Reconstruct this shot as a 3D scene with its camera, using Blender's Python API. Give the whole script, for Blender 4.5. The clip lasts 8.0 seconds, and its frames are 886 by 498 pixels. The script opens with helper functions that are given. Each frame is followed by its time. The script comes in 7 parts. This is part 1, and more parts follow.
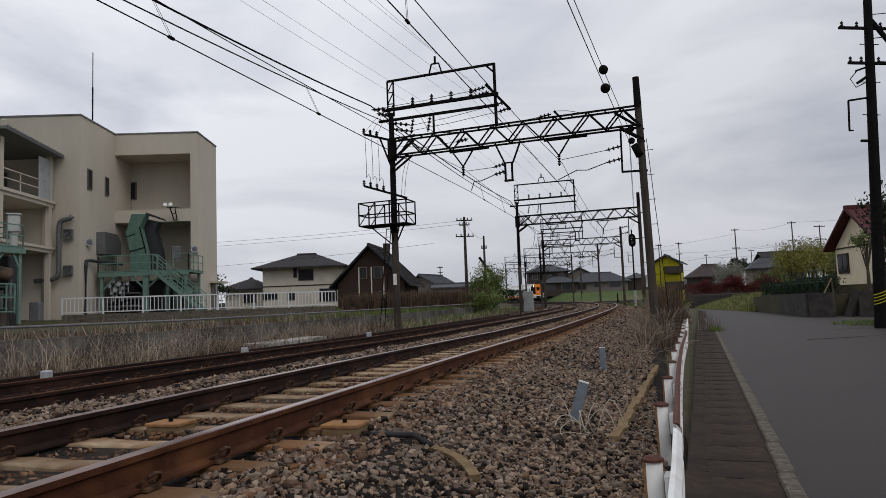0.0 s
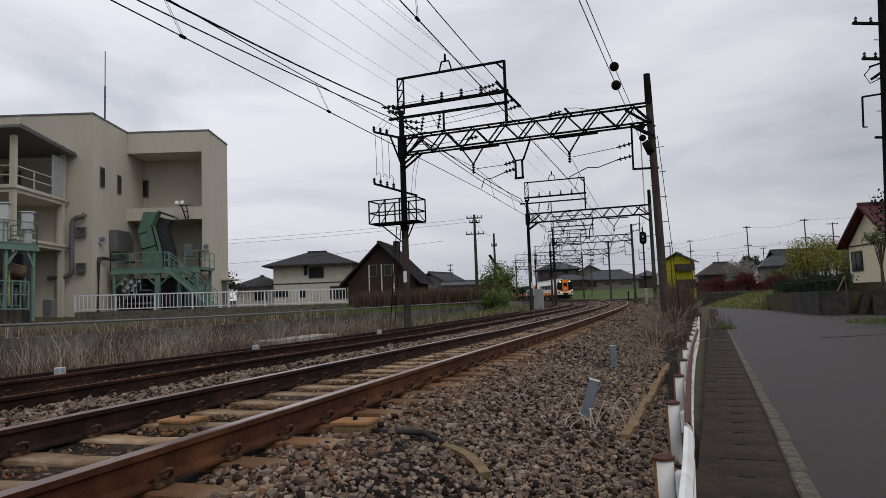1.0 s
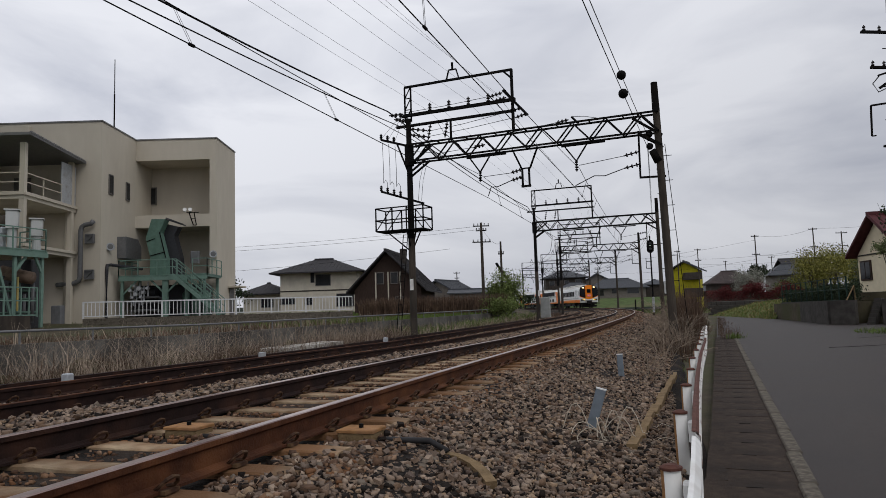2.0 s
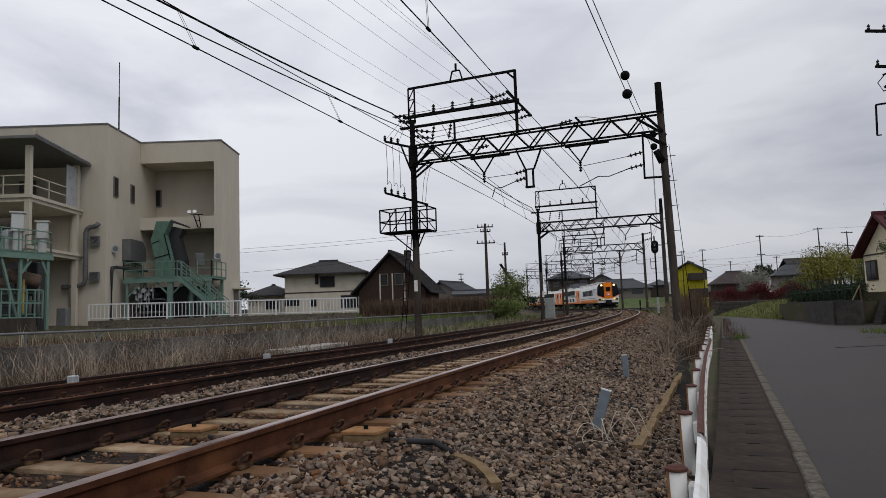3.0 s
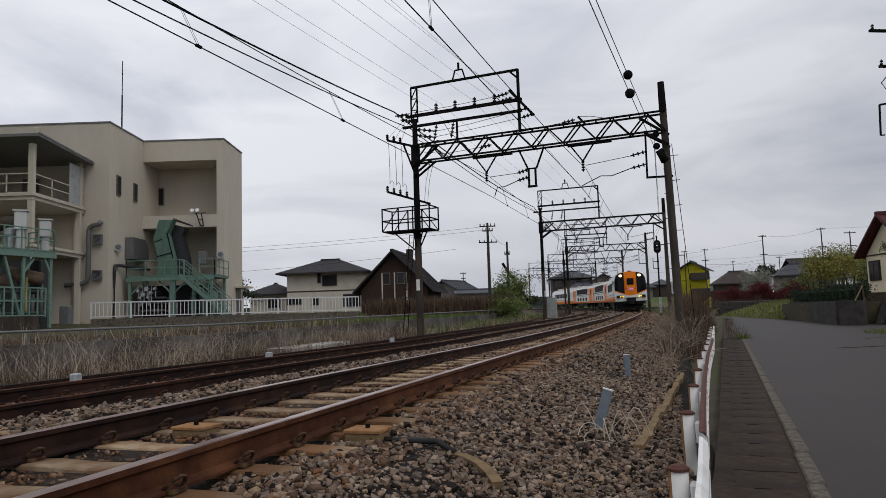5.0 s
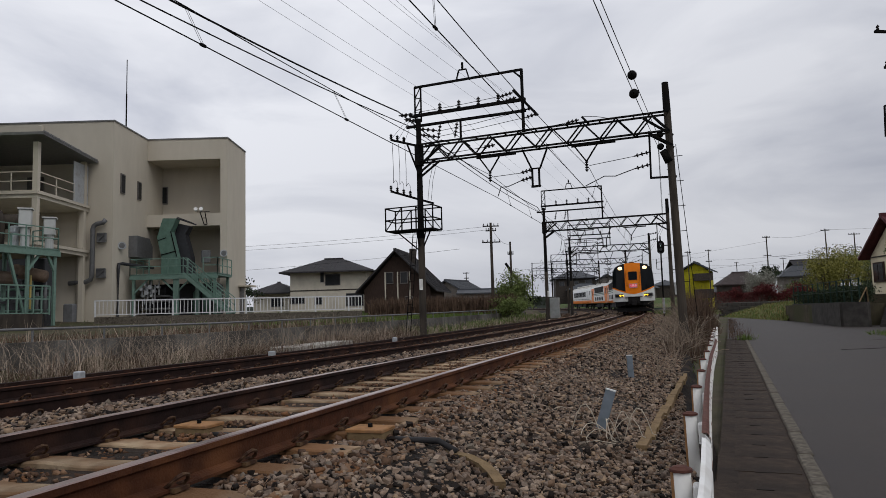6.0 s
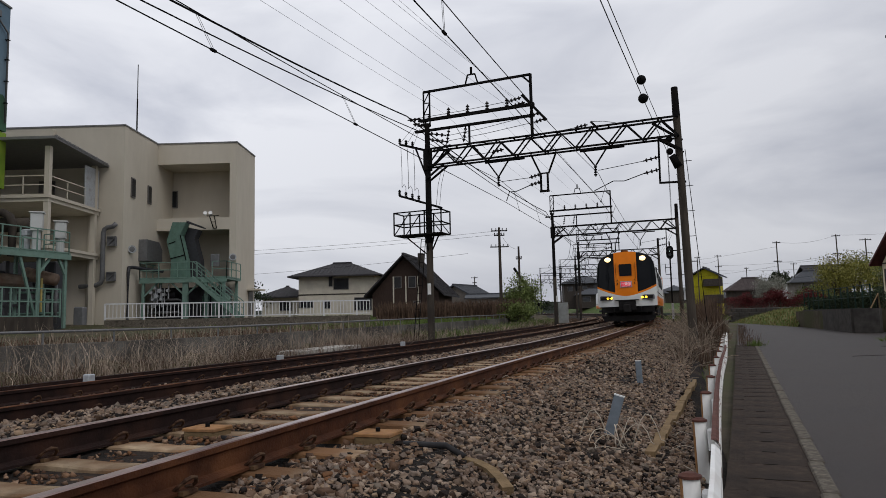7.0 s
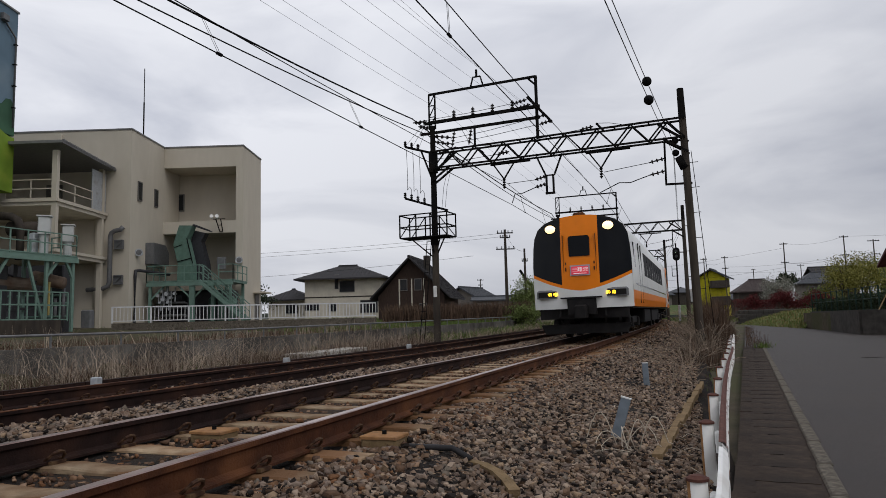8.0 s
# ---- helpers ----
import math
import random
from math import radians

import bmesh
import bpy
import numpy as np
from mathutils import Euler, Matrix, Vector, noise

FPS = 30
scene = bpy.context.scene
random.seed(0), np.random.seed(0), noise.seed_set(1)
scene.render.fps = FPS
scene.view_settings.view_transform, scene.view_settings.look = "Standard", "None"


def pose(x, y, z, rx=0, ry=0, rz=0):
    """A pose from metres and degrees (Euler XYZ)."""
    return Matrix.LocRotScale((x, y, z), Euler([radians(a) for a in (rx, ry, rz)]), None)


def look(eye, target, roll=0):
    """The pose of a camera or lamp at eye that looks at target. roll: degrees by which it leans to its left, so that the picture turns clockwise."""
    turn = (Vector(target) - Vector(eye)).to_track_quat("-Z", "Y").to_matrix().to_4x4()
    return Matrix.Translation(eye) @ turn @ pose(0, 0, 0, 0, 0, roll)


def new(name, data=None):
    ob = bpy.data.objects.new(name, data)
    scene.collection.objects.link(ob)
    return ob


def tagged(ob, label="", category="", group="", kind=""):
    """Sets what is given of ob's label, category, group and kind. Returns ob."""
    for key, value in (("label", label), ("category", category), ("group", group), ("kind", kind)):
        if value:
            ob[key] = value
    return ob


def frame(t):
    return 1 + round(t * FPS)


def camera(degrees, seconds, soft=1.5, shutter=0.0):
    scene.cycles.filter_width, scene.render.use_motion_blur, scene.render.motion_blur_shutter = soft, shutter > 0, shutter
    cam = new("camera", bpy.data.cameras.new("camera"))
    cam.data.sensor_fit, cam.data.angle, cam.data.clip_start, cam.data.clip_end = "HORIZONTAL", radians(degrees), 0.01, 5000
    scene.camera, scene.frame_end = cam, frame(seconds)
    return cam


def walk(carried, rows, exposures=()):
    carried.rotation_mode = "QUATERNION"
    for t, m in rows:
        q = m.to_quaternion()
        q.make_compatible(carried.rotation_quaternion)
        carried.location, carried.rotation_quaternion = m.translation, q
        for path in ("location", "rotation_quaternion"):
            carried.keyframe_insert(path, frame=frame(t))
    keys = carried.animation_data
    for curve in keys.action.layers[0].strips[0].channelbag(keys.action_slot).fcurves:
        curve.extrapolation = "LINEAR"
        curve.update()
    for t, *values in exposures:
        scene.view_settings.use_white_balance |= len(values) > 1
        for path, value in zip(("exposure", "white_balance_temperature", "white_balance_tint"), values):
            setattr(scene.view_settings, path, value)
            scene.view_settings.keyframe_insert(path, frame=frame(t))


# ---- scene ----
from collections import defaultdict

# ---- camera: handheld at the road edge, turning only ----
EYE = (0.0, 0.0, 1.35)
TURNS = [
    (0, -1.578, 4.879, 2.125),
    (0.5, -1.416, 4.727, 1.940),
    (1, -0.748, 4.716, 2.058),
    (1.5, -0.450, 5.139, 1.892),
    (3, 0.139, 5.490, 1.991),
    (3.5, 0.158, 5.409, 2.032),
    (4, 0.000, 5.340, 2.000),
    (4.5, 0.221, 5.431, 1.920),
    (6, 0.545, 5.406, 1.567),
    (6.5, 1.066, 5.454, 1.370),
    (7, 1.210, 5.795, 1.330),
    (7.5, 1.405, 6.053, 1.392),
    (8, 1.700, 6.002, 1.456),
]
cam = camera(65.0, 8.0, soft=0.5)
walk(cam, [(t, pose(*EYE, 90 + pitch, roll, yaw)) for t, yaw, pitch, roll in TURNS])

# ---- light: overcast sky and a wide soft sun ----
SUN_EL, SUN_AZ = radians(48), radians(140)
world = bpy.data.worlds.new("overcast_sky")
scene.world = world
world.use_nodes = True
wn, wl = world.node_tree.nodes, world.node_tree.links
wn.clear()
w_out, w_bg = wn.new("ShaderNodeOutputWorld"), wn.new("ShaderNodeBackground")
w_sky = wn.new("ShaderNodeTexSky")
w_sky.sky_type, w_sky.sun_disc, w_sky.sun_elevation, w_sky.sun_rotation = "NISHITA", False, SUN_EL, SUN_AZ
w_sky.air_density, w_sky.dust_density = 1.0, 4.0
w_co, w_map = wn.new("ShaderNodeTexCoord"), wn.new("ShaderNodeMapping")
w_map.inputs["Scale"].default_value = (1.0, 1.0, 3.2)
w_noise = wn.new("ShaderNodeTexNoise")
w_noise.inputs["Scale"].default_value, w_noise.inputs["Detail"].default_value, w_noise.inputs["Roughness"].default_value = 2.1, 6.0, 0.52
w_noise.inputs["Distortion"].default_value = 0.6
w_ramp = wn.new("ShaderNodeValToRGB")
w_ramp.color_ramp.elements[0].position, w_ramp.color_ramp.elements[0].color = 0.30, (0.53, 0.555, 0.64, 1)
w_ramp.color_ramp.elements[1].position, w_ramp.color_ramp.elements[1].color = 0.58, (0.845, 0.86, 0.92, 1)
w_scale = wn.new("ShaderNodeVectorMath")
w_scale.operation = "SCALE"
w_scale.inputs["Scale"].default_value = 0.06
w_mix = wn.new("ShaderNodeMix")
w_mix.data_type = "RGBA"
w_mix.inputs["Factor"].default_value = 0.92
wl.new(w_co.outputs["Generated"], w_map.inputs["Vector"])
wl.new(w_map.outputs["Vector"], w_noise.inputs["Vector"])
wl.new(w_noise.outputs["Fac"], w_ramp.inputs["Fac"])
wl.new(w_sky.outputs["Color"], w_scale.inputs[0])
wl.new(w_scale.outputs["Vector"], w_mix.inputs["A"])
wl.new(w_ramp.outputs["Color"], w_mix.inputs["B"])
w_dot, w_rng, w_mul = wn.new("ShaderNodeVectorMath"), wn.new("ShaderNodeMapRange"), wn.new("ShaderNodeVectorMath")
w_dot.operation, w_mul.operation = "DOT_PRODUCT", "SCALE"
w_dot.inputs[1].default_value = (-0.32, 0.10, 0.90)
w_rng.inputs["From Min"].default_value, w_rng.inputs["From Max"].default_value = -0.12, 0.45
w_rng.inputs["To Min"].default_value, w_rng.inputs["To Max"].default_value = 0.67, 1.03
wl.new(w_co.outputs["Generated"], w_dot.inputs[0])
wl.new(w_dot.outputs["Value"], w_rng.inputs["Value"])
wl.new(w_mix.outputs["Result"], w_mul.inputs[0])
wl.new(w_rng.outputs["Result"], w_mul.inputs["Scale"])
wl.new(w_mul.outputs["Vector"], w_bg.inputs["Color"])
w_bg.inputs["Strength"].default_value = 1.0
wl.new(w_bg.outputs["Background"], w_out.inputs["Surface"])
sun_data = bpy.data.lights.new("sun", "SUN")
sun_data.energy, sun_data.angle, sun_data.color = 0.6, radians(28), (1.0, 0.97, 0.93)
sun = new("sun", sun_data)
sun.matrix_basis = look((0, 0, 0), (-math.sin(SUN_AZ) * math.cos(SUN_EL), -math.cos(SUN_AZ) * math.cos(SUN_EL), -math.sin(SUN_EL)))


# ---- materials ----
def mat(name, color, rough=0.7, metal=0.0, vary=0.18, scale=6.0, stain=None, stain_scale=1.2, stain_lo=0.5, stain_hi=0.75,
        bump=0.0, bump_scale=40.0, per_object=0.0, per_island=0.0, emit=None, emit_strength=0.0, stretch=(1, 1, 1), spec=None):
    """Procedural surface: grain, larger stains, relief, and a shift from piece to piece."""
    m = bpy.data.materials.new(name)
    m.use_nodes = True
    n, l = m.node_tree.nodes, m.node_tree.links
    b = n["Principled BSDF"]
    b.inputs["Roughness"].default_value, b.inputs["Metallic"].default_value = rough, metal
    b.inputs["Specular IOR Level"].default_value = spec if spec is not None else (0.5 if rough < 0.6 else 0.18)
    co, mp = n.new("ShaderNodeTexCoord"), n.new("ShaderNodeMapping")
    mp.inputs["Scale"].default_value = stretch
    l.new(co.outputs["Object"], mp.inputs["Vector"])
    grain = n.new("ShaderNodeTexNoise")
    grain.inputs["Scale"].default_value, grain.inputs["Detail"].default_value = scale, 5
    l.new(mp.outputs["Vector"], grain.inputs["Vector"])
    ramp = n.new("ShaderNodeValToRGB")
    ramp.color_ramp.elements[0].position, ramp.color_ramp.elements[1].position = 0.3, 0.7
    ramp.color_ramp.elements[0].color = (*[c * (1 - vary) for c in color], 1)
    ramp.color_ramp.elements[1].color = (*[min(1, c * (1 + vary)) for c in color], 1)
    l.new(grain.outputs["Fac"], ramp.inputs["Fac"])
    out = ramp.outputs["Color"]
    if stain:
        st, sr, mx = n.new("ShaderNodeTexNoise"), n.new("ShaderNodeMapRange"), n.new("ShaderNodeMix")
        st.inputs["Scale"].default_value, st.inputs["Detail"].default_value = stain_scale, 4
        sr.inputs["From Min"].default_value, sr.inputs["From Max"].default_value = stain_lo, stain_hi
        l.new(mp.outputs["Vector"], st.inputs["Vector"])
        l.new(st.outputs["Fac"], sr.inputs["Value"])
        mx.data_type = "RGBA"
        mx.inputs["B"].default_value = (*stain, 1)
        l.new(sr.outputs["Result"], mx.inputs["Factor"])
        l.new(out, mx.inputs["A"])
        out = mx.outputs["Result"]
    for amount, source in ((per_object, "object"), (per_island, "island")):
        if amount:
            r = n.new("ShaderNodeObjectInfo") if source == "object" else n.new("ShaderNodeNewGeometry")
            rnd = r.outputs["Random"] if source == "object" else r.outputs["Random Per Island"]
            mr, hs = n.new("ShaderNodeMapRange"), n.new("ShaderNodeHueSaturation")
            mr.inputs["To Min"].default_value, mr.inputs["To Max"].default_value = 1 - amount, 1 + amount
            l.new(rnd, mr.inputs["Value"])
            l.new(mr.outputs["Result"], hs.inputs["Value"])
            l.new(out, hs.inputs["Color"])
            out = hs.outputs["Color"]
    l.new(out, b.inputs["Base Color"])
    if bump:
        bn, bp = n.new("ShaderNodeTexNoise"), n.new("ShaderNodeBump")
        bn.inputs["Scale"].default_value, bn.inputs["Detail"].default_value = bump_scale, 4
        bp.inputs["Strength"].default_value, bp.inputs["Distance"].default_value = bump, 0.02
        l.new(mp.outputs["Vector"], bn.inputs["Vector"])
        l.new(bn.outputs["Fac"], bp.inputs["Height"])
        l.new(bp.outputs["Normal"], b.inputs["Normal"])
    if emit:
        b.inputs["Emission Color"].default_value, b.inputs["Emission Strength"].default_value = (*emit, 1), emit_strength
    return m


def palette_mat(name, colors, per_island=True, rough=0.85, grain=30.0):
    """Pieces that take one of several colours each, with fine grain."""
    m = mat(name, (1.0, 1.0, 1.0), rough, vary=0.3, scale=grain, bump=0.4, bump_scale=grain * 2)
    n, l = m.node_tree.nodes, m.node_tree.links
    b = n["Principled BSDF"]
    old = b.inputs["Base Color"].links[0].from_socket
    r = n.new("ShaderNodeNewGeometry") if per_island else n.new("ShaderNodeObjectInfo")
    ramp, mx = n.new("ShaderNodeValToRGB"), n.new("ShaderNodeMix")
    ramp.color_ramp.interpolation = "CONSTANT"
    for k, c in enumerate(colors):
        e = ramp.color_ramp.elements[k] if k < 2 else ramp.color_ramp.elements.new(k / len(colors))
        e.position, e.color = k / len(colors), (*c, 1)
    l.new(r.outputs["Random Per Island"] if per_island else r.outputs["Random"], ramp.inputs["Fac"])
    mx.data_type, mx.blend_type = "RGBA", "MULTIPLY"
    mx.inputs["Factor"].default_value = 1.0
    l.new(ramp.outputs["Color"], mx.inputs["A"])
    l.new(old, mx.inputs["B"])
    l.new(mx.outputs["Result"], b.inputs["Base Color"])
    return m


# Random stone tones; the near-black ones also paint in shade between stones.
STONES = ((0.157, 0.109, 0.078), (0.233, 0.162, 0.116), (0.022, 0.016, 0.013), (0.303, 0.221, 0.162), (0.19, 0.121, 0.078), (0.014, 0.01, 0.008), (0.259, 0.192, 0.148), (0.384, 0.291, 0.217), (0.059, 0.034, 0.02), (0.132, 0.097, 0.078), (0.21, 0.158, 0.125), (0.188, 0.152, 0.119), (0.173, 0.112, 0.078), (0.336, 0.235, 0.152), (0.02, 0.014, 0.011), (0.228, 0.17, 0.132))
RUSTY = ((0.093, 0.051, 0.032), (0.178, 0.095, 0.051), (0.132, 0.074, 0.046), (0.233, 0.135, 0.079), (0.109, 0.065, 0.044), (0.209, 0.101, 0.049), (0.155, 0.095, 0.061), (0.296, 0.189, 0.122), (0.116, 0.068, 0.042))
M_ASPHALT = mat("asphalt", (0.031, 0.0225, 0.0185), 0.64, spec=0.29, vary=0.6, scale=45, stain=(0.024, 0.018, 0.016), stain_scale=0.5, stain_lo=0.38, bump=0.35, bump_scale=160)
M_GUTTER = mat("gutter_concrete", (0.043, 0.030, 0.022), 0.9, vary=0.4, scale=9, stain=(0.020, 0.015, 0.012), stain_scale=1.6, stain_lo=0.42, bump=0.4, bump_scale=90, per_object=0.06)
M_KERB = mat("kerb_concrete", (0.115, 0.100, 0.080), 0.9, vary=0.45, scale=22, stain=(0.042, 0.035, 0.028), stain_scale=7.0, bump=0.6, bump_scale=60)
M_EARTH = mat("earth", (0.075, 0.062, 0.042), 0.95, vary=0.4, scale=1.4, stain=(0.06, 0.06, 0.028), stain_scale=0.22, stain_lo=0.45, stain_hi=0.6, bump=0.6, bump_scale=20)
# Near-black base colour stands in for occlusion in the gaps between stones.
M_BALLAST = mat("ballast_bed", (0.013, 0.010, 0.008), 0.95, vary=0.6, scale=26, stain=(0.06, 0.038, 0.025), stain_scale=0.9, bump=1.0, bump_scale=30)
M_STONE = palette_mat("ballast_stone", STONES)
M_STONER = palette_mat("rust_stained_stone", RUSTY)
M_STONE1 = palette_mat("single_stone", STONES, False)
M_SLEEPER = mat("sleeper_concrete", (0.30, 0.225, 0.145), 0.9, vary=0.3, scale=9, stain=(0.17, 0.088, 0.042), stain_scale=1.8, stain_lo=0.40, stain_hi=0.58, bump=0.4, bump_scale=70, per_object=0.2)
M_RUST = mat("rusty_rail", (0.056, 0.019, 0.008), 0.8, 0.0, vary=0.35, scale=9, stain=(0.12, 0.046, 0.018), stain_scale=2.5, stain_lo=0.45, stain_hi=0.7, bump=0.3, bump_scale=60)
M_RUSTDK = mat("dark_grimy_rail", (0.017, 0.008, 0.0065), 0.8, vary=0.35, scale=9, stain=(0.052, 0.023, 0.014), stain_scale=2.2, stain_lo=0.5, stain_hi=0.75, bump=0.3, bump_scale=60)
M_CLIP = mat("rusty_spring_clip", (0.045, 0.022, 0.013), 0.75, vary=0.35, scale=30, stain=(0.16, 0.10, 0.05), stain_scale=12)
M_RAILHEAD = mat("worn_rail_head", (0.36, 0.265, 0.24), 0.30, 0.8, vary=0.15, scale=5, stain=(0.12, 0.06, 0.05), stain_scale=1.5)
M_STEEL = mat("dark_steel", (0.008, 0.0078, 0.008), 0.85, vary=0.35, scale=7, stain=(0.014, 0.011, 0.009), stain_scale=2, spec=0.06)
M_POLE = mat("weathered_pole", (0.055, 0.045, 0.036), 0.85, vary=0.3, scale=5, stain=(0.025, 0.022, 0.02), stain_scale=1.5, stretch=(1, 1, 0.25))
M_INSUL = mat("insulator_dark", (0.018, 0.014, 0.014), 0.5, vary=0.1, spec=0.15)
M_WIRE = mat("wire", (0.010, 0.010, 0.011), 0.8, vary=0.1, spec=0.06)
M_GALV = mat("galvanised", (0.40, 0.42, 0.44), 0.55, 0.35, vary=0.15, scale=12, stain=(0.28, 0.27, 0.25), stain_scale=3)
M_WALL = mat("cream_render", (0.52, 0.475, 0.395), 0.9, vary=0.035, scale=2.5, stain=(0.46, 0.415, 0.34), stain_scale=0.5, stain_lo=0.48, stain_hi=0.8, bump=0.15, bump_scale=30, stretch=(1, 1, 0.35))
M_PALEWALL = mat("pale_render", (0.56, 0.52, 0.43), 0.9, vary=0.05, scale=3, stain=(0.46, 0.42, 0.35), stain_scale=0.8, bump=0.1)
M_COPING = mat("coping_metal", (0.20, 0.20, 0.20), 0.6, 0.3, vary=0.1)
M_GREEN = mat("green_steel_paint", (0.145, 0.23, 0.19), 0.6, vary=0.1, scale=6, stain=(0.13, 0.19, 0.16), stain_scale=2)
M_GREEN_DK = mat("dark_green_duct", (0.10, 0.17, 0.135), 0.6, vary=0.15, scale=4)
M_BLACKDUCT = mat("black_duct", (0.02, 0.02, 0.024), 0.5, vary=0.2)
M_PIPE = mat("grey_pipe", (0.13, 0.132, 0.135), 0.55, 0.2, vary=0.15, scale=6)
M_WHITE = mat("white_paint", (0.72, 0.72, 0.70), 0.5, vary=0.08, scale=8, stain=(0.5, 0.47, 0.43), stain_scale=2.5)
M_FENCEW = mat("white_fence_paint", (0.60, 0.61, 0.62), 0.5, vary=0.1, scale=8)
M_DARKGLASS = mat("window_glass", (0.022, 0.024, 0.028), 0.12, vary=0.2, scale=1.0)
M_ALU = mat("window_aluminium", (0.16, 0.15, 0.14), 0.45, 0.5, vary=0.1)


# ---- mesh helpers ----
class Mesh:
    """Collects vertices and faces of one part."""

    def __init__(self):
        self.v, self.f = [], []

    def add(self, verts, faces):
        k = len(self.v)
        self.v += [tuple(p) for p in verts]
        self.f += [tuple(i + k for i in q) for q in faces]
        return self

    def box(self, c, s, rz=0.0, m=None):
        x, y, z = s[0] / 2, s[1] / 2, s[2] / 2
        p = [Vector(q) for q in ((-x, -y, -z), (x, -y, -z), (x, y, -z), (-x, y, -z), (-x, -y, z), (x, -y, z), (x, y, z), (-x, y, z))]
        t = Matrix.Translation(c) @ Matrix.Rotation(radians(rz), 4, "Z")
        if m is not None:
            t = Matrix.Translation(c) @ m.to_4x4()
        return self.add([t @ q for q in p], [(3, 2, 1, 0), (4, 5, 6, 7), (0, 1, 5, 4), (1, 2, 6, 5), (2, 3, 7, 6), (3, 0, 4, 7)])

    def cbox(self, c, s, b, rz=0.0):
        """A box with its four upright edges and top edges chamfered by b."""
        x, y, z = s[0] / 2, s[1] / 2, s[2] / 2
        ring = lambda X, Y, k: [(-X + k, -Y), (X - k, -Y), (X, -Y + k), (X, Y - k), (X - k, Y), (-X + k, Y), (-X, Y - k), (-X, -Y + k)]
        t = Matrix.Translation(c) @ Matrix.Rotation(radians(rz), 4, "Z")
        vs = [(*p, -z) for p in ring(x, y, b)] + [(*p, z - b) for p in ring(x, y, b)] + [(*p, z) for p in ring(x - b, y - b, b * 0.6)]
        fs = [tuple(range(7, -1, -1)), tuple(range(16, 24))]
        for r in (0, 8):
            fs += [(r + i, r + (i + 1) % 8, r + 8 + (i + 1) % 8, r + 8 + i) for i in range(8)]
        return self.add([t @ Vector(p) for p in vs], fs)

    def bar(self, p0, p1, w, h=None):
        """A square bar between two points."""
        p0, p1 = Vector(p0), Vector(p1)
        d = p1 - p0
        q = d.to_track_quat("Y", "Z").to_matrix()
        return self.box((p0 + p1) / 2, (w, d.length, h or w), m=q)

    def cyl(self, p0, p1, r0, r1=None, n=10):
        p0, p1 = Vector(p0), Vector(p1)
        r1 = r0 if r1 is None else r1
        q = (p1 - p0).to_track_quat("Z", "Y").to_matrix()
        ring = [(math.cos(2 * math.pi * i / n), math.sin(2 * math.pi * i / n)) for i in range(n)]
        vs = [p0 + q @ Vector((r0 * a, r0 * b, 0)) for a, b in ring] + [p1 + q @ Vector((r1 * a, r1 * b, 0)) for a, b in ring]
        return self.add(vs, [(i, (i + 1) % n, n + (i + 1) % n, n + i) for i in range(n)] + [tuple(range(n - 1, -1, -1)), tuple(range(n, 2 * n))])

    def tube(self, pts, r, n=6):
        """A round line through points."""
        pts = [Vector(p) for p in pts]
        vs, fs = [], []
        for i, p in enumerate(pts):
            d = pts[min(i + 1, len(pts) - 1)] - pts[max(i - 1, 0)]
            q = d.to_track_quat("Z", "Y").to_matrix()
            vs += [p + q @ Vector((r * math.cos(2 * math.pi * k / n), r * math.sin(2 * math.pi * k / n), 0)) for k in range(n)]
        for i in range(len(pts) - 1):
            fs += [(i * n + k, i * n + (k + 1) % n, (i + 1) * n + (k + 1) % n, (i + 1) * n + k) for k in range(n)]
        fs += [tuple(range(n - 1, -1, -1)), tuple(range((len(pts) - 1) * n, len(pts) * n))]
        return self.add(vs, fs)

    def prism(self, outline, axis, a, b):
        """Extrudes a closed 2D outline along x, y or z from a to b."""
        n = len(outline)
        put = {"x": lambda p, t: (t, p[0], p[1]), "y": lambda p, t: (p[0], t, p[1]), "z": lambda p, t: (p[0], p[1], t)}[axis]
        return self.add([put(p, a) for p in outline] + [put(p, b) for p in outline],
                        [(i, (i + 1) % n, n + (i + 1) % n, n + i) for i in range(n)] + [tuple(range(n - 1, -1, -1)), tuple(range(n, 2 * n))])

    def ball(self, c, r, n=8, k=6, squash=1.0):
        vs = [(c[0], c[1], c[2] - r * squash)]
        for i in range(1, k):
            a = math.pi * i / k - math.pi / 2
            vs += [(c[0] + r * math.cos(a) * math.cos(2 * math.pi * j / n), c[1] + r * math.cos(a) * math.sin(2 * math.pi * j / n), c[2] + r * squash * math.sin(a)) for j in range(n)]
        vs.append((c[0], c[1], c[2] + r * squash))
        fs = [(0, 1 + (j + 1) % n, 1 + j) for j in range(n)]
        for i in range(k - 2):
            fs += [(1 + i * n + j, 1 + i * n + (j + 1) % n, 1 + (i + 1) * n + (j + 1) % n, 1 + (i + 1) * n + j) for j in range(n)]
        top = len(vs) - 1
        fs += [(1 + (k - 2) * n + j, 1 + (k - 2) * n + (j + 1) % n, top) for j in range(n)]
        return self.add(vs, fs)

    def data(self, name, smooth=False):
        me = bpy.data.meshes.new(name)
        me.from_pydata(self.v, [], self.f)
        bm = bmesh.new()
        bm.from_mesh(me)
        bmesh.ops.recalc_face_normals(bm, faces=bm.faces)
        bm.to_mesh(me)
        bm.free()
        if smooth:
            me.polygons.foreach_set("use_smooth", [True] * len(me.polygons))
        return me


